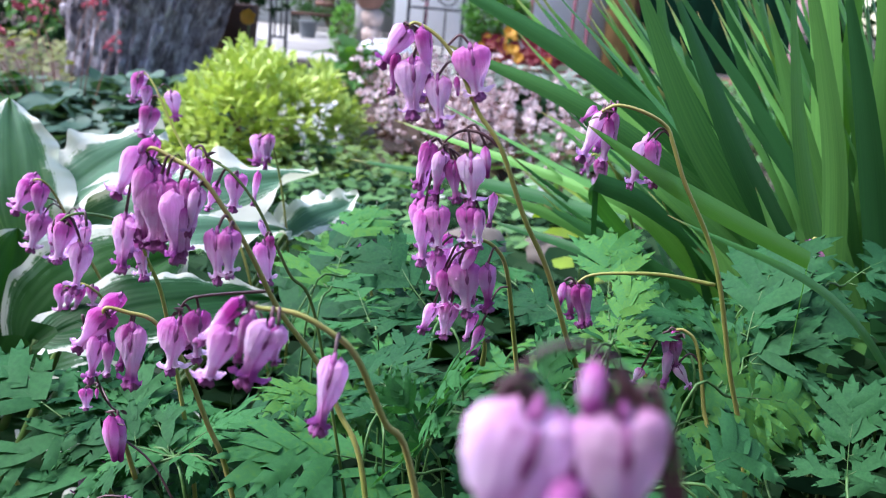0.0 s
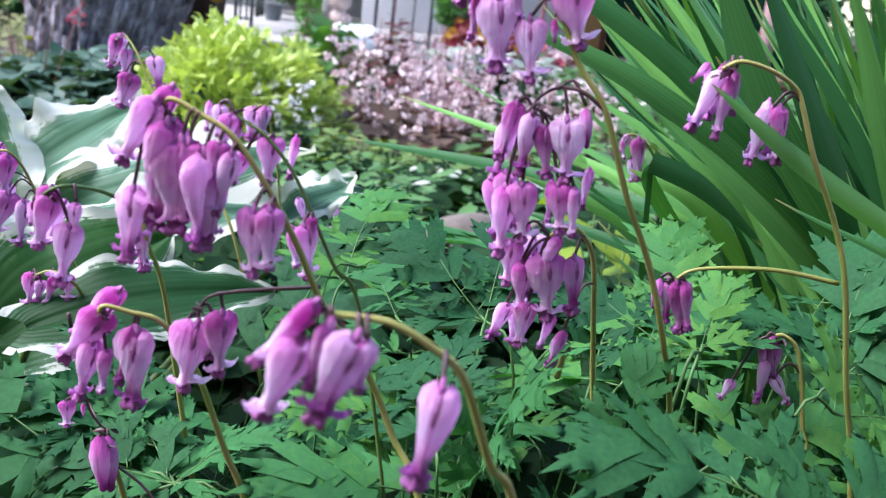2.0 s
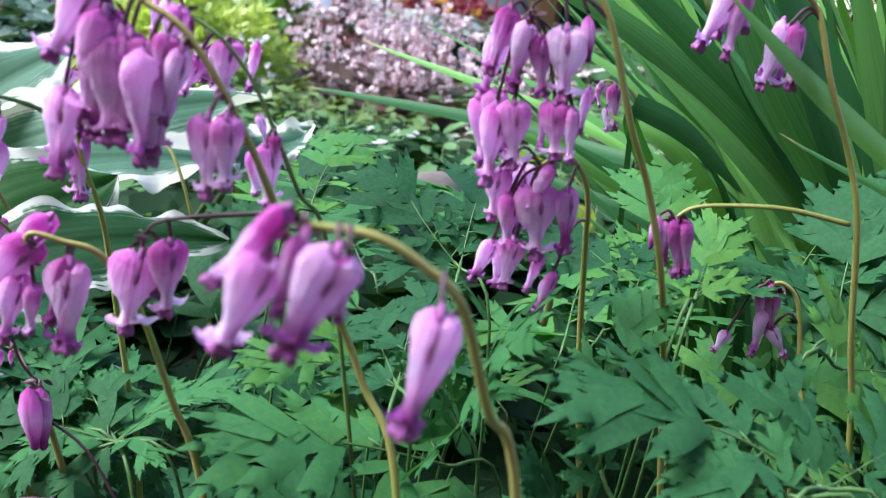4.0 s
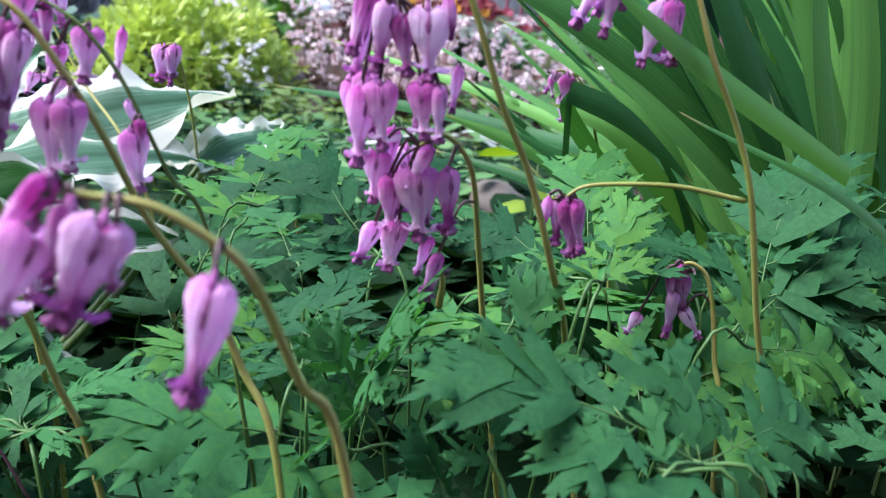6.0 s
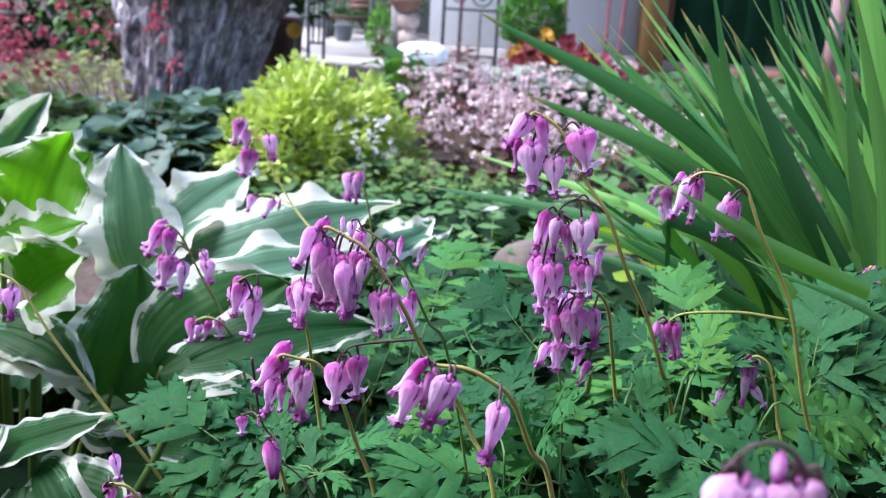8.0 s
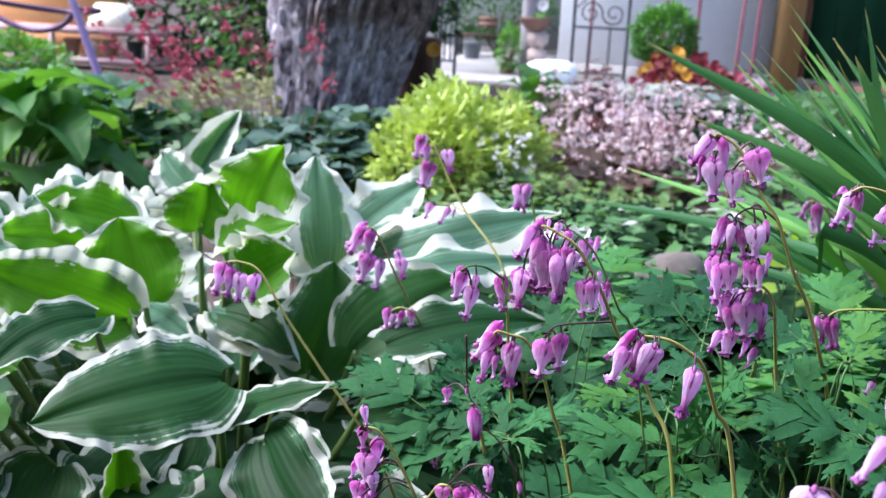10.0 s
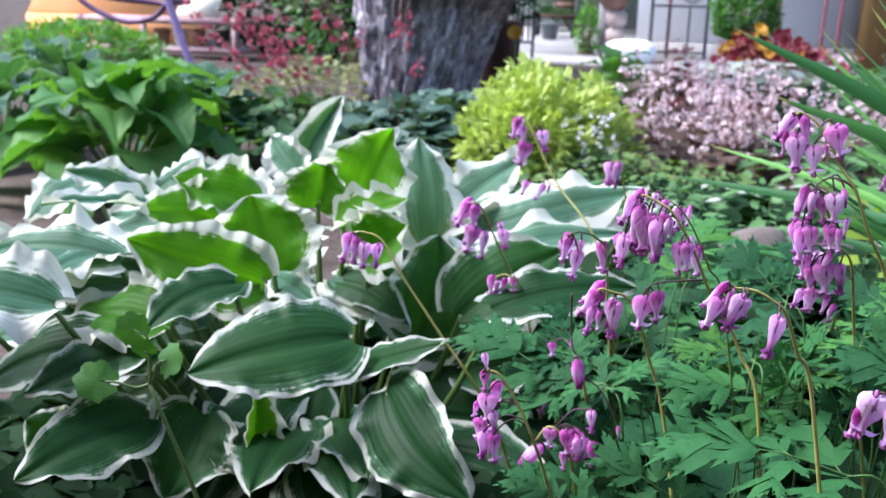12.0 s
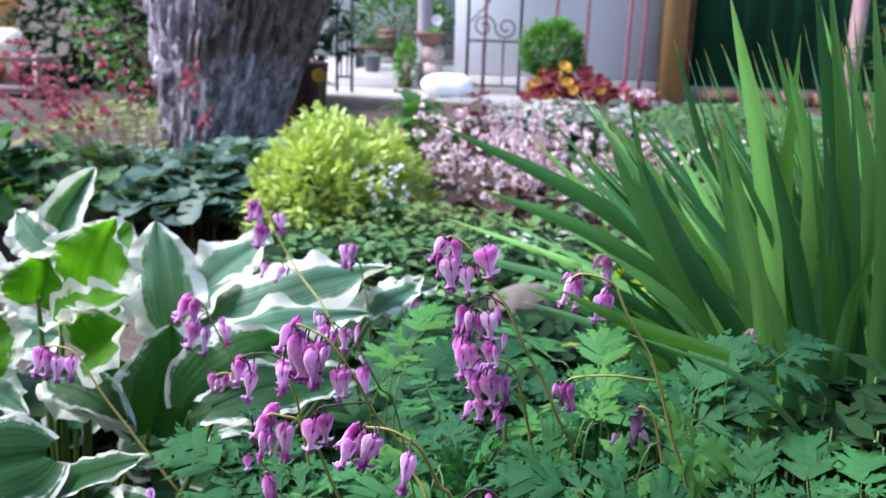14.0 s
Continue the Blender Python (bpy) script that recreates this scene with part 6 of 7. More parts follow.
raceme(heart_fore, [(0.0528, 0.074, 0.3297), (0.0473, 0.074, 0.3595), (0.0410, 0.074, 0.3794), (0.0347, 0.074, 0.3893), (0.0284, 0.074, 0.3903), (0.0238, 0.074, 0.3857)], [
    ("h", (0.0274, 0.074, 0.3830), (0.0229, 0.074, 0.3613), 10),
    ("h", (0.0365, 0.074, 0.3839), (0.0392, 0.074, 0.3640), 0),
    ("p", (0.0320, 0.074, 0.3758), (0.0311, 0.074, 0.3586), 60),
    ("o", (0.0229, 0.074, 0.3686), (0.0157, 0.074, 0.3541), 40),
    ("n", (0.0347, 0.074, 0.3704), (0.0356, 0.074, 0.3523), 30),
    ("o", (0.0428, 0.074, 0.3713), (0.0473, 0.074, 0.3568), 50),
    ("o", (0.0274, 0.074, 0.3631), (0.0274, 0.074, 0.3478), 20),
    ("n", (0.0392, 0.074, 0.3622), (0.0401, 0.074, 0.3451), 60),
    ("o", (0.0329, 0.074, 0.3595), (0.0311, 0.074, 0.3423), 10),
    ("o", (0.0464, 0.074, 0.3631), (0.0519, 0.074, 0.3451), 30),
    ("p", (0.0238, 0.074, 0.3559), (0.0211, 0.074, 0.3387), 40),
    ("b", (0.0329, 0.074, 0.3893), (0.0329, 0.074, 0.3812), 0),
    ("n", (0.0347, 0.074, 0.3812), (0.0356, 0.074, 0.3722), 0),
], 0.0006, "pedicel", 0.0)
raceme(heart_fore, [(0.0555, 0.074, 0.3279), (0.0573, 0.074, 0.3523), (0.0582, 0.074, 0.3622), (0.0546, 0.074, 0.3649)], [
    ("o", (0.0604, 0.086, 0.3561), (0.0586, 0.086, 0.3452), 30),
    ("h", (0.0641, 0.086, 0.3561), (0.0659, 0.086, 0.3425), 0),
    ("o", (0.0559, 0.086, 0.3516), (0.0559, 0.086, 0.3361), 40),
], 0.0006, "pedicel", 0.0)
raceme(heart_fore, [(0.063, 0.108, 0.000), (0.048, 0.100, 0.144), (0.0229, 0.074, 0.3080), (0.0184, 0.074, 0.3333), (0.0130, 0.074, 0.3496), (0.0067, 0.074, 0.3523), (0.0030, 0.074, 0.3496)], [
    ("h", (0.0058, 0.074, 0.3514), (0.0012, 0.074, 0.3333), 10),
    ("o", (0.0121, 0.074, 0.3478), (0.0112, 0.074, 0.3306), 40),
    ("p", (0.0157, 0.074, 0.3469), (0.0184, 0.074, 0.3297), 0),
    ("n", (0.0021, 0.074, 0.3460), (-0.0015, 0.074, 0.3333), 30),
], 0.0006, "pedicel", 0.0)
raceme(heart_right, [(0.253, 0.540, 0.000), (0.246, 0.532, 0.103), (0.236, 0.520, 0.207), (0.230, 0.505, 0.267), (0.226, 0.500, 0.306), (0.222, 0.500, 0.313), (0.220, 0.500, 0.310)], [
    ("p", (0.220, 0.500, 0.310), (0.229, 0.500, 0.287), 20),
    ("n", (0.224, 0.500, 0.312), (0.221, 0.500, 0.292), 50),
    ("o", (0.228, 0.500, 0.308), (0.233, 0.500, 0.290), 0),
])
raceme(heart_right, [(0.038, 0.370, 0.272), (0.038, 0.365, 0.282), (0.036, 0.362, 0.290)], [
    ("n", (0.035, 0.360, 0.290), (0.033, 0.360, 0.276), 30),
])
fern_leaf(heart_right, (0.110, 0.308, 0.255), (0.043, 0.315, 0.277), 0, 1, 1.15)
fern_leaf(heart_right, (0.110, 0.308, 0.255), (0.150, 0.335, 0.262), 0, 4, 1.10)
fern_leaf(heart_right, (0.099, 0.300, 0.256), (0.062, 0.300, 0.265), 0, 0, 1.05)
fern_leaf(heart_right, (0.064, 0.360, 0.255), (0.069, 0.368, 0.281), 0, 4, 1.30)
fern_leaf(heart_right, (0.057, 0.335, 0.236), (0.045, 0.340, 0.268), 0, 3, 1.05)
fern_leaf(heart_right, (0.045, 0.330, 0.222), (0.033, 0.330, 0.244), 0, 4, 1.20)
fern_leaf(heart_left, (0.016, 0.372, 0.216), (-0.065, 0.334, 0.239), 0, 0, 1.00)
fern_leaf(heart_left, (-0.006, 0.378, 0.241), (0.003, 0.422, 0.264), 0, 0, 1.10)
fern_leaf(heart_left, (-0.006, 0.378, 0.241), (-0.017, 0.424, 0.250), 0, 1, 1.10)
fern_leaf(heart_right, (0.017, 0.376, 0.229), (0.028, 0.345, 0.285), 0, 0, 1.05)
fern_leaf(heart_right, (0.017, 0.376, 0.229), (0.000, 0.372, 0.262), 0, 1, 1.05)
fern_leaf(heart_left, (-0.101, 0.390, 0.204), (-0.133, 0.446, 0.216), 0, 1, 1.20)
fern_leaf(heart_left, (-0.101, 0.390, 0.204), (-0.066, 0.398, 0.229), 0, 2, 1.10)
fern_leaf(heart_left, (-0.101, 0.390, 0.204), (-0.155, 0.400, 0.206), 0, 0, 1.10)
fern_leaf(heart_left, (-0.015, 0.412, 0.229), (-0.059, 0.378, 0.245), 0, 0, 1.00)
fern_leaf(heart_right, (0.098, 0.400, 0.275), (0.107, 0.414, 0.298), 0, 4, 1.30)
fern_leaf(heart_right, (0.098, 0.400, 0.275), (0.125, 0.440, 0.285), 0, 5, 1.10)
fern_leaf(heart_right, (0.154, 0.420, 0.235), (0.199, 0.440, 0.251), 0, 3, 1.00)
fern_leaf(heart_right, (0.151, 0.390, 0.259), (0.201, 0.410, 0.249), 0, 4)
fern_leaf(heart_right, (0.170, 0.430, 0.257), (0.193, 0.470, 0.312), 0, 5)
fern_leaf(heart_right, (0.170, 0.430, 0.257), (0.214, 0.450, 0.294), 10, 3)
fern_leaf(heart_right, (0.018, 0.450, 0.262), (-0.017, 0.480, 0.293), -10, 3)
fern_leaf(heart_right, (0.018, 0.450, 0.262), (0.028, 0.500, 0.293), 0, 3)
fern_leaf(heart_left, (-0.125, 0.420, 0.208), (-0.185, 0.450, 0.215), 0, 0)
fern_leaf(heart_left, (-0.125, 0.420, 0.208), (-0.156, 0.460, 0.237), 0, 2)
fern_leaf(heart_left, (-0.118, 0.400, 0.202), (-0.179, 0.430, 0.200), 0, 1)
fern_leaf(heart_left, (-0.090, 0.430, 0.184), (-0.064, 0.430, 0.214), 0, 3)
fern_leaf(heart_left, (-0.088, 0.420, 0.187), (-0.123, 0.430, 0.203), 0, 4)
fern_leaf(heart_right, (0.111, 0.480, 0.260), (0.113, 0.520, 0.298), 0, 5)
fern_leaf(heart_right, (0.140, 0.440, 0.264), (0.127, 0.470, 0.288), 0, 4)
fern_leaf(heart_right, (0.097, 0.450, 0.260), (0.062, 0.480, 0.274), 0, 3)
fern_leaf(heart_left, (-0.129, 0.400, 0.195), (-0.207, 0.420, 0.225), 0, 0)
fern_leaf(heart_left, (-0.095, 0.600, 0.162), (-0.038, 0.640, 0.264), 0, 2)
fern_leaf(heart_left, (-0.122, 0.700, 0.154), (-0.080, 0.740, 0.192), 0, 4)
fern_leaf(heart_right, (0.200, 0.360, 0.235), (0.204, 0.380, 0.270), 0, 5)
fern_leaf(heart_right, (0.244, 0.380, 0.223), (0.252, 0.440, 0.263), 0, 4, 0.95)
fern_leaf(heart_right, (0.181, 0.400, 0.212), (0.175, 0.440, 0.262), 0, 3, 1.2)
fern_leaf(heart_right, (0.268, 0.360, 0.240), (0.283, 0.400, 0.262), 0, 3)
fern_leaf(heart_right, (0.228, 0.470, 0.294), (0.272, 0.500, 0.309), 0, 4)
fern_leaf(heart_right, (0.120, 0.400, 0.229), (0.188, 0.420, 0.250), 0, 4)
fern_leaf(heart_right, (0.182, 0.500, 0.256), (0.226, 0.550, 0.284), 0, 3)
fern_leaf(heart_left, (-0.051, 0.550, 0.242), (-0.033, 0.620, 0.279), 0, 2)
fern_leaf(heart_left, (-0.044, 0.550, 0.251), (-0.008, 0.580, 0.259), 0, 1)
fern_leaf(heart_left, (-0.020, 0.480, 0.248), (-0.036, 0.520, 0.261), 0, 3)
fern_leaf(heart_left, (0.048, 0.300, 0.206), (-0.060, 0.300, 0.217), 0, 1, 1.05)
fern_leaf(heart_left, (-0.045, 0.300, 0.171), (-0.094, 0.300, 0.202), 0, 2)
fern_leaf(heart_left, (-0.106, 0.300, 0.152), (-0.153, 0.300, 0.174), 0, 0)
r = random.Random(77)
LOW_CLUSTERS = ((-0.128, 0.35), (-0.166, 0.275), (0.124, 0.405))
count = 0
for n in range(3000):
    if count >= 24:
        break
    x, y = r.uniform(-0.22, 0.42), r.uniform(0.17, 0.72)
    edge = -0.17 + 0.12 * max(0, y - 0.4)
    if x < edge or (y > 0.5 and x > 0.24):
        continue
    top = 0.17 if y < 0.30 else 0.20 if y < 0.45 else 0.24
    if x < 0.02:
        top *= 0.78
    if x > 0.12 and y > 0.36:
        continue
    if x < -0.085 and 0.2 < y < 0.40:
        continue
    # the low flower clusters stand clear of the leaves
    if any(abs(x - cx) < 0.10 and y < cy + 0.02 for cx, cy in LOW_CLUSTERS):
        continue
    z = top * (0.30 + 0.65 * r.random() ** 0.8)
    w = r.uniform(0, 2 * math.pi)
    k = r.uniform(0.07, 0.11)
    rise = r.uniform(-0.3, 0.75)
    b = Vector((x, y, z))
    t = b + Vector((math.cos(w) * k, math.sin(w) * k, rise * k)) / math.sqrt(1 + rise * rise)
    if t.z > top + 0.015 or t.y < 0.15 or any(abs(t.x - cx) < 0.05 and t.y < cy + 0.02 for cx, cy in LOW_CLUSTERS):
        continue
    fern_leaf(heart_left if x < 0 else heart_right, b, t, r.uniform(-45, 45), n % 3 + (0 if x < 0.0 else 3), 1.0 if x < 0.02 else 1.25)
    count += 1


# a lower storey of shaded leaves under the others
for n in range(26):
    x, y = r.uniform(-0.18, 0.44), r.uniform(0.20, 0.66)
    z = r.uniform(0.03, 0.10)
    w = r.uniform(0, 2 * math.pi)
    k = r.uniform(0.10, 0.15)
    b = Vector((x, y, z))
    fern_leaf(heart_left if x < 0 else heart_right, b, b + Vector((math.cos(w) * k, math.sin(w) * k, r.uniform(-0.01, 0.035))), r.uniform(-25, 25), n % 6, 1.25, False)


# ---- the bed behind ----
def leaf_cover(name, label, category, inside, count, mat, size, high, seed, shape="round", group="ground cover"):
    """Low foliage strewn over a stretch of the bed; inside(rng) gives a place and a height share."""
    r = random.Random(seed)
    s = Soup()
    for i in range(count):
        x, y, h = inside(r)
        z = 0.01 + high * h * r.uniform(0.55, 1.0)
        k = size * r.uniform(0.6, 1.25)
        w = any_way(r, 0.45)
        u = Vector((r.gauss(0, 0.35), r.gauss(-0.25, 0.35), 1))
        if shape == "round":
            round_leaf(s, (x, y, z), w, u, k)
        else:
            small_leaf(s, (x, y, z), w, u, k, k * 0.5)
        if i % 4 == 0:
            tube(s, [Vector((x + r.gauss(0, 0.01), y, 0)), Vector((x, y, z * 0.6)), Vector((x, y, z))], 0.0012, 0.0008, 4, 1)
    return thing(name, label, category, group, "stuff", me=s.mesh(name, [M[mat], M["green_stem"]]))


def oval(cx, cy, rx, ry):
    def f(r):
        w, k = r.uniform(0, 2 * math.pi), math.sqrt(r.random())
        return cx + rx * k * math.cos(w), cy + ry * k * math.sin(w), 1 - 0.55 * k ** 2
    return f


leaf_cover("blue_ground_cover", "blue-green round-leaved ground cover round the trunk", "ground cover", oval(-0.72, 2.28, 0.27, 0.44), 1150, "bluegreen", 0.052, 0.17, 1)
leaf_cover("blue_ground_cover", "grey-green low foliage beside the trunk", "ground cover", oval(-1.10, 2.45, 0.25, 0.3), 300, "bluegreen", 0.035, 0.12, 2)
leaf_cover("mixed_ground_cover", "low green creeping plants in the middle of the bed", "ground cover", oval(-0.15, 1.55, 0.42, 0.42), 1100, "midgreen", 0.03, 0.10, 3, "pointed")
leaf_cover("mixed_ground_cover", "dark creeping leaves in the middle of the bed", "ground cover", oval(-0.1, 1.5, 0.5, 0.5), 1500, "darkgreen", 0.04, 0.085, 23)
leaf_cover("silver_ground_cover", "white-marked creeping leaves in the middle of the bed", "ground cover", oval(0.05, 1.6, 0.3, 0.35), 80, "silver", 0.035, 0.10, 24, "pointed")
leaf_cover("mixed_ground_cover", "yellow-green seedling stems in the middle of the bed", "ground cover", oval(-0.22, 1.85, 0.36, 0.24), 600, "seedling", 0.026, 0.12, 4, "pointed")
leaf_cover("silver_ground_cover", "creeping plant with silvery white-marked leaves", "ground cover", oval(0.05, 1.25, 0.28, 0.3), 110, "silver", 0.04, 0.06, 5, "pointed")
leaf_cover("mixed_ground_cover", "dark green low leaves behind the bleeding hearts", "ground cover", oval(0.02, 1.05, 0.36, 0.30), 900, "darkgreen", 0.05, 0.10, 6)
leaf_cover("mixed_ground_cover", "fresh green sprigs among the creeping plants", "ground cover", oval(0.0, 1.3, 0.4, 0.5), 420, "midgreen", 0.034, 0.12, 25, "pointed")
leaf_cover("mixed_ground_cover", "mixed green foliage at the foot of the coral bells", "ground cover", oval(-1.15, 2.2, 0.30, 0.25), 260, "midgreen", 0.05, 0.16, 7)
leaf_cover("dry_ground_cover", "dry yellow-green stems beside the trunk", "ground cover", oval(-1.3, 2.9, 0.3, 0.35), 420, "oldgreen", 0.04, 0.22, 8, "pointed")
leaf_cover("back_foliage", "light green low foliage before the boarded bay", "ground cover", oval(0.9, 3.6, 0.6, 0.7), 1900, "midgreen", 0.055, 0.20, 9, "pointed")
leaf_cover("back_foliage", "white-edged low leaves behind the pink flowers", "ground cover", oval(0.25, 3.7, 0.42, 0.3), 420, "silver", 0.07, 0.20, 10, "pointed")
leaf_cover("back_foliage", "dark green leaves behind the pink flowers", "ground cover", oval(0.2, 3.5, 0.5, 0.35), 420, "darkgreen", 0.07, 0.12, 12)
# filler leaves whose near-black colour supplies the shade in the gaps below
leaf_cover("dark_undergrowth", "near-black filler leaves under the hosta, shade put into their colour", "ground cover", oval(-0.42, 0.55, 0.34, 0.36), 1500, "darkgreen", 0.04, 0.05, 13)
leaf_cover("dark_undergrowth", "near-black filler leaves under the bleeding hearts, shade put into their colour", "ground cover", oval(0.08, 0.42, 0.36, 0.34), 1300, "darkgreen", 0.045, 0.10, 14)
leaf_cover("dark_undergrowth", "near-black filler leaves at the foot of the iris, shade put into their colour", "ground cover", oval(0.37, 0.46, 0.20, 0.14), 2600, "darkgreen", 0.03, 0.30, 15, "pointed")


def bush(name, label, category, c, rad, count, leaf, mat, seed, stems=24, kind="pointed", group="", rough=0.25):
    """A rounded shrub of thin stems with small leaves standing along them."""
    r = random.Random(seed)
    b = thing(name, label, category, group, at=(c[0], c[1], 0))
    for i in range(stems):
        s = Soup()
        w = any_way(r, 0.9)
        w.z = abs(w.z)
        e = Vector((w.x * rad[0], w.y * rad[1], c[2] + w.z * rad[2])) * r.uniform(0.75, 1.0)
        e.z = max(e.z, 0.03)
        root = Vector((r.gauss(0, 0.03), r.gauss(0, 0.03), -0.01))
        line = glide([root, Vector((e.x * 0.45, e.y * 0.45, e.z * 0.6)), e], 5)
        tube(s, line, 0.004, 0.0012, 5)
        part("stem", s.mesh("stem", M["brownwood"]), b)
    s = Soup()
    for i in range(count):
        w = Vector((r.gauss(0, 1), r.gauss(0, 1), r.gauss(0, 1))).normalized()
        k = r.uniform(0.45, 1.0) ** 0.5 * (1 + rough * noise.noise(w * 3.0 + Vector((seed, 0, 0))))
        p = Vector((w.x * rad[0] * k, w.y * rad[1] * k, c[2] + w.z * rad[2] * k))
        if p.z < 0.01:
            continue
        d = (w + any_way(r) * 0.9)
        if kind == "pointed":
            small_leaf(s, p, d, Vector((0, 0, 1)) + any_way(r) * 0.5, leaf * r.uniform(0.6, 1.3), leaf * 0.45)
        else:
            round_leaf(s, p, d, Vector((0, 0, 1)) + any_way(r) * 0.5, leaf * r.uniform(0.6, 1.3))
    tagged(part("crown", s.mesh("crown", M[mat]), b), kind="stuff")
    return b


bush("lime_shrub", "rounded shrub with yellow-lime leaves", "shrub", (-0.41, 2.14, 0.075), (0.205, 0.38, 0.18), 10500, 0.030, "lime", 3, 40, rough=0.45)
bush("round_bush", "small clipped round green bush by the wall", "bush", (0.20, 5.05, 0.35), (0.165, 0.17, 0.15), 3200, 0.034, "bushgreen", 5)
bush("flowering_bush", "loose green bush before the shelf", "bush", (-3.02, 4.0, 0.09), (0.42, 0.3, 0.145), 3600, 0.042, "bushgreen", 6)
bush("dark_hedge", "dark green hedge beside the orange screen", "hedge", (-2.55, 5.9, 0.5), (0.7, 0.35, 0.7), 2200, 0.09, "darkgreen", 17)
bush("dark_hedge", "dark green hedge behind the tree", "hedge", (-1.7, 5.2, 0.5), (0.75, 0.4, 0.6), 2600, 0.09, "darkgreen", 7)
bush("green_shrub", "dull green shrub behind the garden bench", "shrub", (-1.22, 9.6, 0.38), (0.62, 0.3, 0.28), 1500, 0.07, "midgreen", 8)
bush("dark_hedge", "dark green shrub beside the shed", "hedge", (2.6, 5.4, 0.4), (0.6, 0.4, 0.7), 2200, 0.09, "darkgreen", 9)
bush("green_shrub", "loose mid-green shrub in front of the dark hedge", "shrub", (-1.75, 4.6, 0.4), (0.5, 0.2, 0.4), 620, 0.06, "midgreen", 27)
bush("green_shrub", "slender green shrub beside the stone pile", "shrub", (-0.76, 6.45, 0.17), (0.075, 0.07, 0.17), 420, 0.04, "bushgreen", 10)


def spires(name, label, category, c, rx, ry, stalks, tall, lean, floret, fl_mat, st_mat, leaf_mat, seed, per=22, leaf=0.06, leaves=120, head=0.5, spray=0.022):
    """A clump of thin stalks with many small florets over round leaves."""
    r = random.Random(seed)
    p = thing(name, label, category, at=(c[0], c[1], 0))
    for i in range(stalks):
        s, t = Soup(), Soup()
        w, k = r.uniform(0, 2 * math.pi), math.sqrt(r.random())
        a = Vector((rx * k * math.cos(w), ry * k * math.sin(w), 0))
        h = tall * r.uniform(0.65, 1.0)
        e = a + Vector((lean[0] + r.gauss(0, 0.03) + a.x * 0.3, lean[1] + r.gauss(0, 0.03), h))
        line = glide([a * 0.6, (a + e) / 2 + Vector((-lean[0] * 0.15, 0, 0.01)), e], 7)
        tube(s, line, 0.0016, 0.0008, 4)
        n = len(line)
        for j in range(per):
            q = line[int(n * (1 - head) + (n * head - 1) * r.random())]
            o = any_way(r) * r.uniform(0.003, spray)
            k = floret * r.uniform(0.7, 1.3)
            for j2 in range(5):
                small_leaf(t, q + o, any_way(r), any_way(r), k * 1.15, k * 1.1, 0, 0.4)
        stalk = part("stalk", s.mesh("stalk", M[st_mat]), p)
        tagged(part("blossom", t.mesh("blossom", M[fl_mat]), stalk), kind="stuff")
    s = Soup()
    for i in range(leaves):
        w, k = r.uniform(0, 2 * math.pi), math.sqrt(r.random())
        z = r.uniform(0.02, 0.10)
        round_leaf(s, (rx * k * math.cos(w), ry * k * math.sin(w), z), any_way(r, 0.4), Vector((r.gauss(0, 0.3), r.gauss(-0.3, 0.3), 1)), leaf * r.uniform(0.6, 1.2))
    tagged(part("foliage", s.mesh("foliage", M[leaf_mat]), p), kind="stuff")
    return p


spires("pink_foamflower", "dense clump of pale pink foamflowers on thin reddish stalks", "flowers", (-0.03, 2.50, 0), 0.165, 0.42, 80, 0.32, (0.0, 0.0), 0.0098, "pinkfloret", "rosestalk", "foamleaf", 3, 9, head=0.85, spray=0.017)
spires("pink_foamflower", "dense clump of pale pink foamflowers on thin reddish stalks", "flowers", (0.22, 2.55, 0), 0.22, 0.46, 70, 0.25, (0.0, 0.0), 0.0098, "pinkfloret", "rosestalk", "foamleaf", 4, 9, head=0.85, spray=0.017)
spires("white_foamflower", "small white foamflowers beside the lime shrub", "flowers", (-0.243, 1.92, 0), 0.042, 0.05, 8, 0.235, (0.0, 0.0), 0.0066, "whitefloret", "green_stem", "midgreen", 5, 9, leaves=30, spray=0.014)
spires("coral_bells", "red coral bells on thin arching stalks", "flowers", (-0.98, 2.2, 0), 0.12, 0.12, 20, 0.50, (-0.27, -0.05), 0.0084, "redfloret", "rosestalk", "midgreen", 6, 15, leaves=60, head=0.42, spray=0.009)
spires("coral_bells", "red coral bells on thin stalks before the trunk", "flowers", (-0.85, 2.15, 0), 0.16, 0.06, 5, 0.46, (0.08, -0.1), 0.0062, "redfloret", "rosestalk", "midgreen", 7, 10, leaves=10, head=0.2)
spires("red_heuchera", "heuchera with dark red leaves behind the foamflowers", "plant", (0.02, 3.1, 0), 0.12, 0.08, 10, 0.2, (0, 0), 0.004, "redfloret", "rosestalk", "redleaf", 8, 8, leaves=60, leaf=0.07)


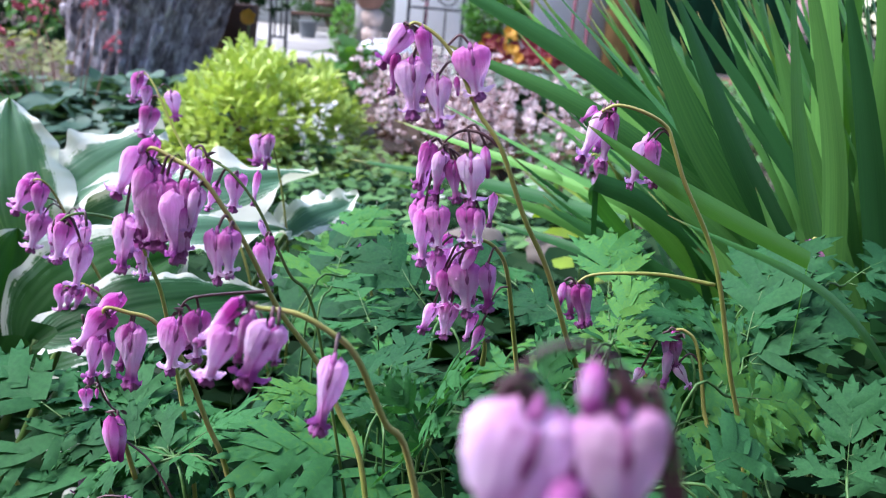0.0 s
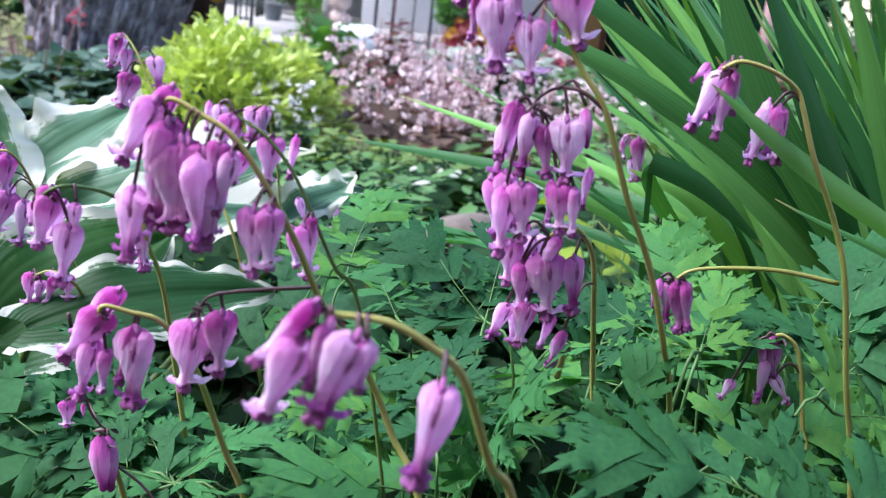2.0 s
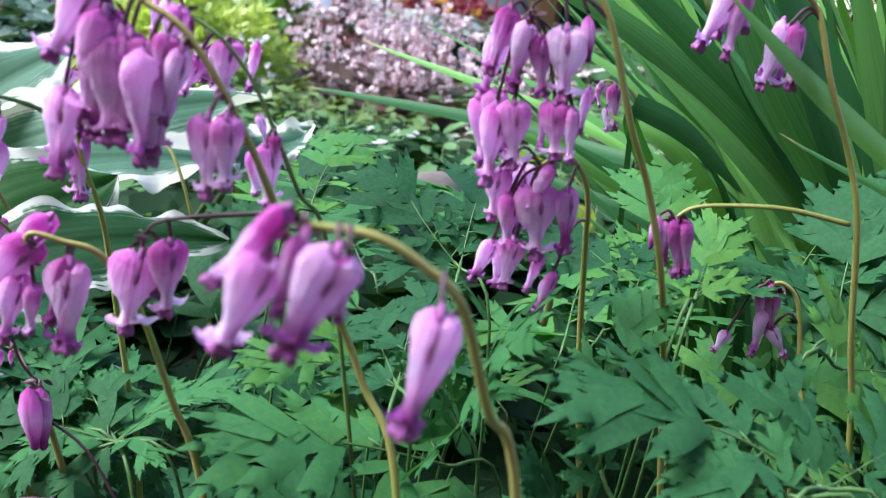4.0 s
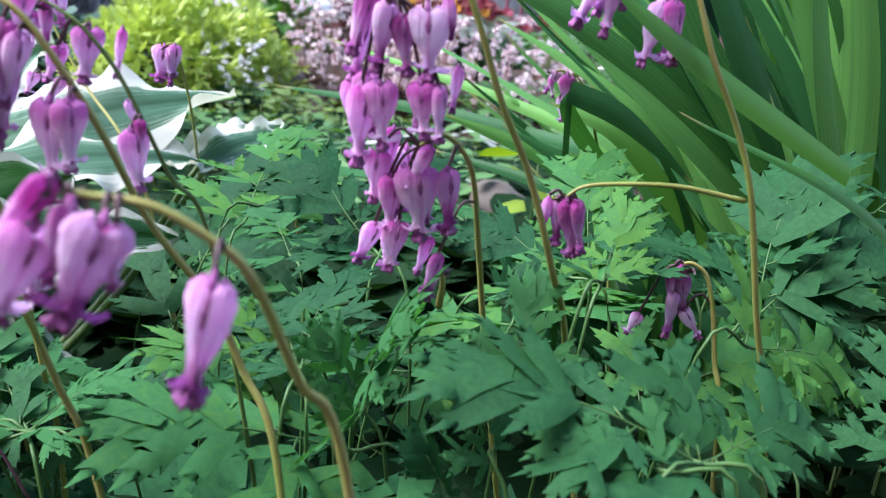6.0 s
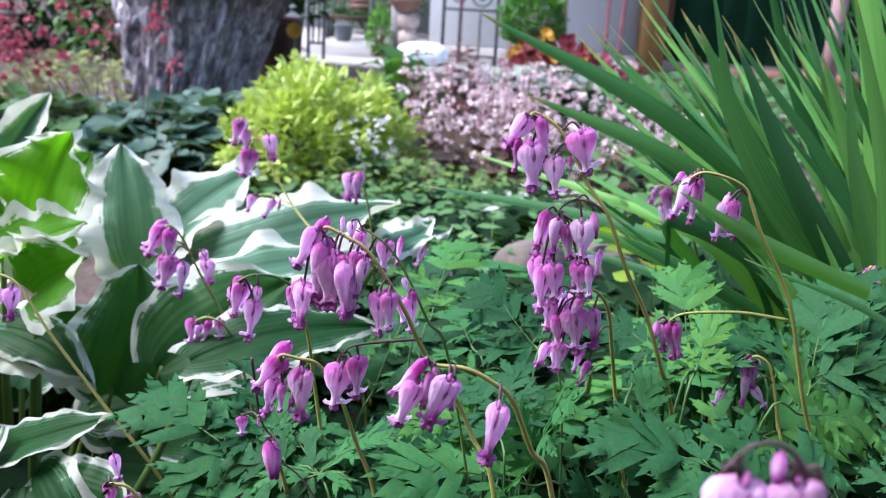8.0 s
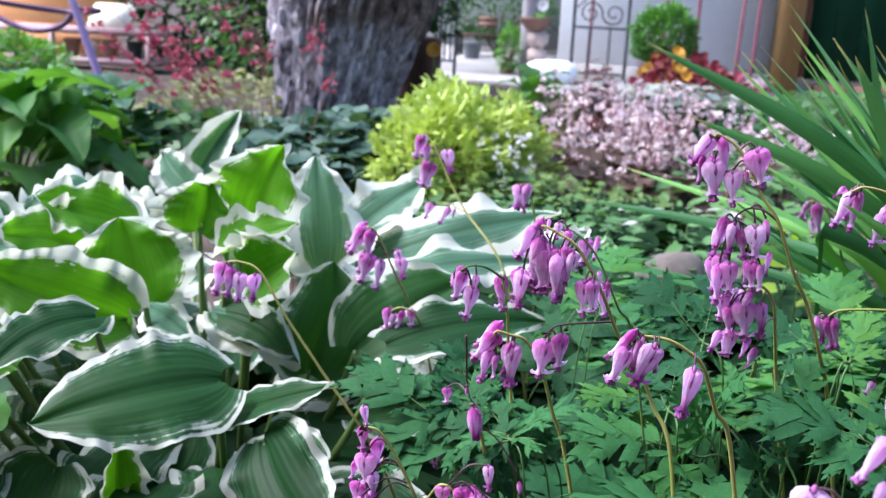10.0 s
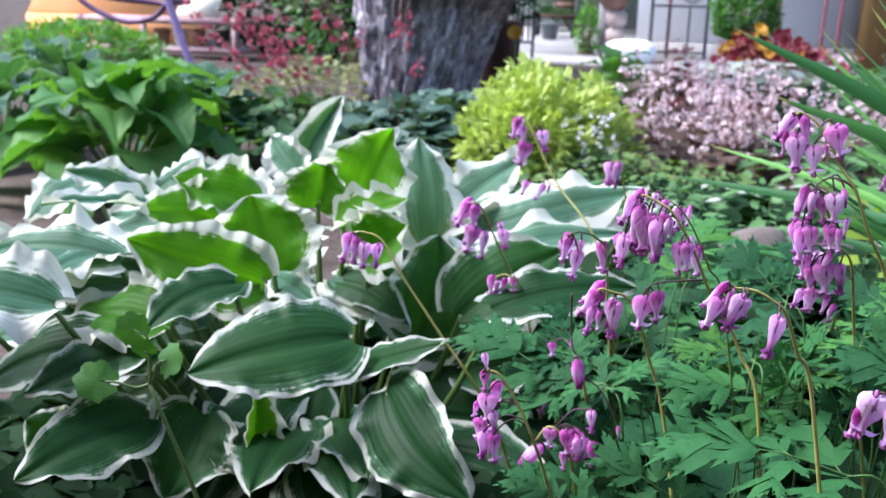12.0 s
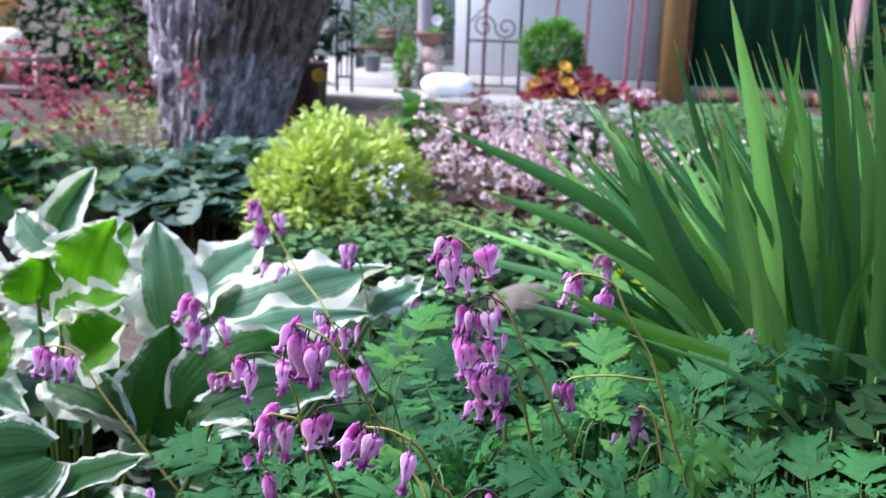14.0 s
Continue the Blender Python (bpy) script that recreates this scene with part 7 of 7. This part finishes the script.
def posy(name, label, c, rx, ry, z0, z1, count, mats, size, seed):
    """A mass of ruffled blooms over dark leaves."""
    r = random.Random(seed)
    p = thing(name, label, "flowers", at=(c[0], c[1], 0))
    for mat, share in mats:
        for i in range(int(count * share)):
            s = Soup()
            w, k = r.uniform(0, 2 * math.pi), math.sqrt(r.random())
            q = Vector((rx * k * math.cos(w), ry * k * math.sin(w), z0 + (z1 - z0) * (1 - 0.6 * k * k) * r.uniform(0.5, 1)))
            for j in range(5):
                a = 2 * math.pi * j / 5 + r.random()
                d = Vector((math.cos(a), -0.3, math.sin(a)))
                round_leaf(s, q, d, Vector((0, -1, 0.4)), size * r.uniform(0.7, 1.1), n=7)
            part("bloom", s.mesh("bloom", M[mat]), p)
    s = Soup()
    for i in range(260):
        w, k = r.uniform(0, 2 * math.pi), math.sqrt(r.random())
        q = Vector((rx * k * math.cos(w), ry * k * math.sin(w), z0 + (z1 - z0) * 0.7 * r.random()))
        small_leaf(s, q, any_way(r, 0.6), Vector((0, -0.3, 1)), 0.05, 0.025)
    tagged(part("foliage", s.mesh("foliage", M["redleaf"]), p), kind="stuff")
    for i in range(9):
        s = Soup()
        q = Vector((rx * r.uniform(-0.6, 0.6), ry * r.uniform(-0.6, 0.6), z0 + (z1 - z0) * 0.5))
        tube(s, glide([(q.x * 0.3, q.y * 0.3, -0.01), (q.x * 0.8, q.y * 0.8, q.z * 0.5), q], 4), 0.004, 0.002, 5)
        part("stem", s.mesh("stem", M["green_stem"]), p)
    return p


posy("pansies", "red, maroon and yellow pansies in a mass by the path", (0.28, 4.62, 0), 0.24, 0.15, 0.05, 0.31, 84, (("maroonpetal", 0.62), ("yellowpetal", 0.26), ("redfloret", 0.12)), 0.036, 4)
posy("pink_petunias", "small clump of pink and white petunias by the post", (0.62, 4.9, 0), 0.14, 0.1, 0.04, 0.2, 26, (("pinkfloret", 0.6), ("redfloret", 0.4)), 0.035, 5)


# ---- stones ----
def stone(at, size, seed, label):
    r = random.Random(seed)
    bm = bmesh.new()
    bmesh.ops.create_icosphere(bm, subdivisions=3, radius=1)
    o = Vector((r.uniform(0, 50), 0, 0))
    for v in bm.verts:
        k = 1 + 0.22 * noise.noise(v.co * 1.3 + o) + 0.06 * noise.noise(v.co * 4 + o)
        v.co = Vector((v.co.x * size[0] * k, v.co.y * size[1] * k, v.co.z * size[2] * k))
    me = bpy.data.meshes.new("stone")
    bm.to_mesh(me)
    bm.free()
    me.materials.append(M["stone"])
    me.polygons.foreach_set("use_smooth", [True] * len(me.polygons))
    return thing("stone", label, "stone", "stones in the bed", at=at, me=me)


stone((0.06, 1.22, 0.085), (0.055, 0.05, 0.05), 1, "rounded brown-grey stone among the ground cover")
stone((0.17, 1.30, 0.07), (0.05, 0.05, 0.04), 2, "smooth grey stone among the ground cover")
stone((0.24, 1.15, 0.03), (0.07, 0.05, 0.035), 3, "flat pale grey stone among the ground cover")
leaf_cover("red_foliage", "dark red-brown leaves beside the pink foamflowers", "foliage", oval(-0.10, 2.75, 0.07, 0.12), 90, "redleaf", 0.05, 0.34, 41, "pointed")


# ---- small plants and oddments ----
def scalloped(soup, at, way, up, size, slot=0):
    """A rounded leaf with blunt lobes."""
    d = Vector(way).normalized()
    s = d.cross(Vector(up)).normalized()
    n = s.cross(d)
    c = Vector(at) + d * size * 0.5
    v = [c + n * size * 0.03]
    m = 27
    for k in range(m):
        w = math.pi * (-0.95 + 1.9 * k / (m - 1))
        r = size * (0.5 + 0.045 * math.cos(w * 7) + 0.02 * math.sin(w * 13))
        v.append(c + d * (r * math.cos(w)) + s * (r * 0.95 * math.sin(w)) - n * (size * 0.05 * (1 + math.sin(w * 3))))
    soup.add(v, [(0, k + 1, k + 2) for k in range(m - 1)], slot)


def make_celandine():
    p = thing("celandine", "young celandine with rounded lobed leaves before the hosta", "plant")
    hub = Vector((-0.403, 0.280, 0.215))
    root = Vector((hub.x + 0.03, hub.y + 0.03, 0))
    s = Soup()
    tube(s, glide([root, (root + hub) / 2 + Vector((0.012, 0, 0)), hub], 6), 0.0022, 0.0014, 7)
    part("stem", s.mesh("stem", M["green_stem"]), p)
    for base, tip, size in (((-0.399, 0.275, 0.251), (-0.416, 0.265, 0.267), 0.023), ((-0.398, 0.275, 0.237), (-0.400, 0.262, 0.256), 0.019), ((-0.396, 0.280, 0.231), (-0.366, 0.270, 0.246), 0.026), ((-0.420, 0.270, 0.218), (-0.446, 0.258, 0.223), 0.029)):
        base, tip = Vector(base), Vector(tip)
        s = Soup()
        scalloped(s, base, tip - base, Vector((0, -0.8, 0.6)), size)
        tube(s, glide([hub, (hub + base) / 2 - Vector((0, 0, 0.003)), base, base + (tip - base) * 0.3], 4), 0.0010, 0.0007, 5, 1)
        part("leaf", s.mesh("celandine_leaf", [M["weed"], M["green_stem"]]), p)


make_celandine()


def make_stump():
    s = Soup()
    lathe(s, [(0.10, -0.02), (0.085, 0.03), (0.075, 0.12), (0.08, 0.26), (0.083, 0.34), (0.07, 0.345), (0.0, 0.34)], 26, wobble=0.25)
    thing("rotten_stump", "short rusty-brown rotten stump beside the trunk", "stump", at=(-0.752, 3.3, 0), me=s.mesh("rotten_stump", M["darkwood"]))
    y = thing("yellow_bloom", "single pale yellow flower beside the stump", "flower")
    s = Soup()
    tube(s, glide([(-0.652, 3.12, 0), (-0.657, 3.11, 0.15), (-0.662, 3.10, 0.31)], 5), 0.003, 0.002, 6)
    part("stem", s.mesh("stem", M["green_stem"]), y)
    for k in range(6):
        s = Soup()
        w = k * math.pi / 3
        round_leaf(s, (-0.662, 3.10, 0.31), (math.cos(w), -0.3, math.sin(w)), (0, -1, 0.3), 0.03)
        part("petal", s.mesh("petal", M["yellowpetal"]), y)


make_stump()


def make_edging():
    """A white hoop edging at the far side of the bed."""
    s = Soup()
    pts = [Vector((0.62 + 0.42 * f, 3.05 + 0.1 * f, 0.10 + 0.035 * math.sin(f * math.pi))) for f in [k / 12 for k in range(13)]]
    pts = [Vector((pts[0].x - 0.02, pts[0].y, -0.02))] + pts + [Vector((pts[-1].x + 0.02, pts[-1].y, -0.02))]
    tube(s, pts, 0.008, 0.008, 8)
    thing("hoop_edging", "low white plastic hoop edging in the bed", "edging", me=s.mesh("hoop_edging", M["cream"]))


make_edging()
leaf_cover("lime_seedling", "bright lime-green leaves behind the iris", "plant", oval(0.17, 0.98, 0.04, 0.05), 14, "limeleaf", 0.05, 0.30, 31, "pointed")
leaf_cover("mixed_ground_cover", "mixed green leaves between the bed's plants", "ground cover", oval(0.55, 2.2, 0.5, 0.7), 900, "midgreen", 0.05, 0.12, 32, "pointed")
leaf_cover("mixed_ground_cover", "dark leaves beside the iris", "ground cover", oval(0.55, 1.3, 0.4, 0.5), 500, "darkgreen", 0.06, 0.14, 33, "pointed")
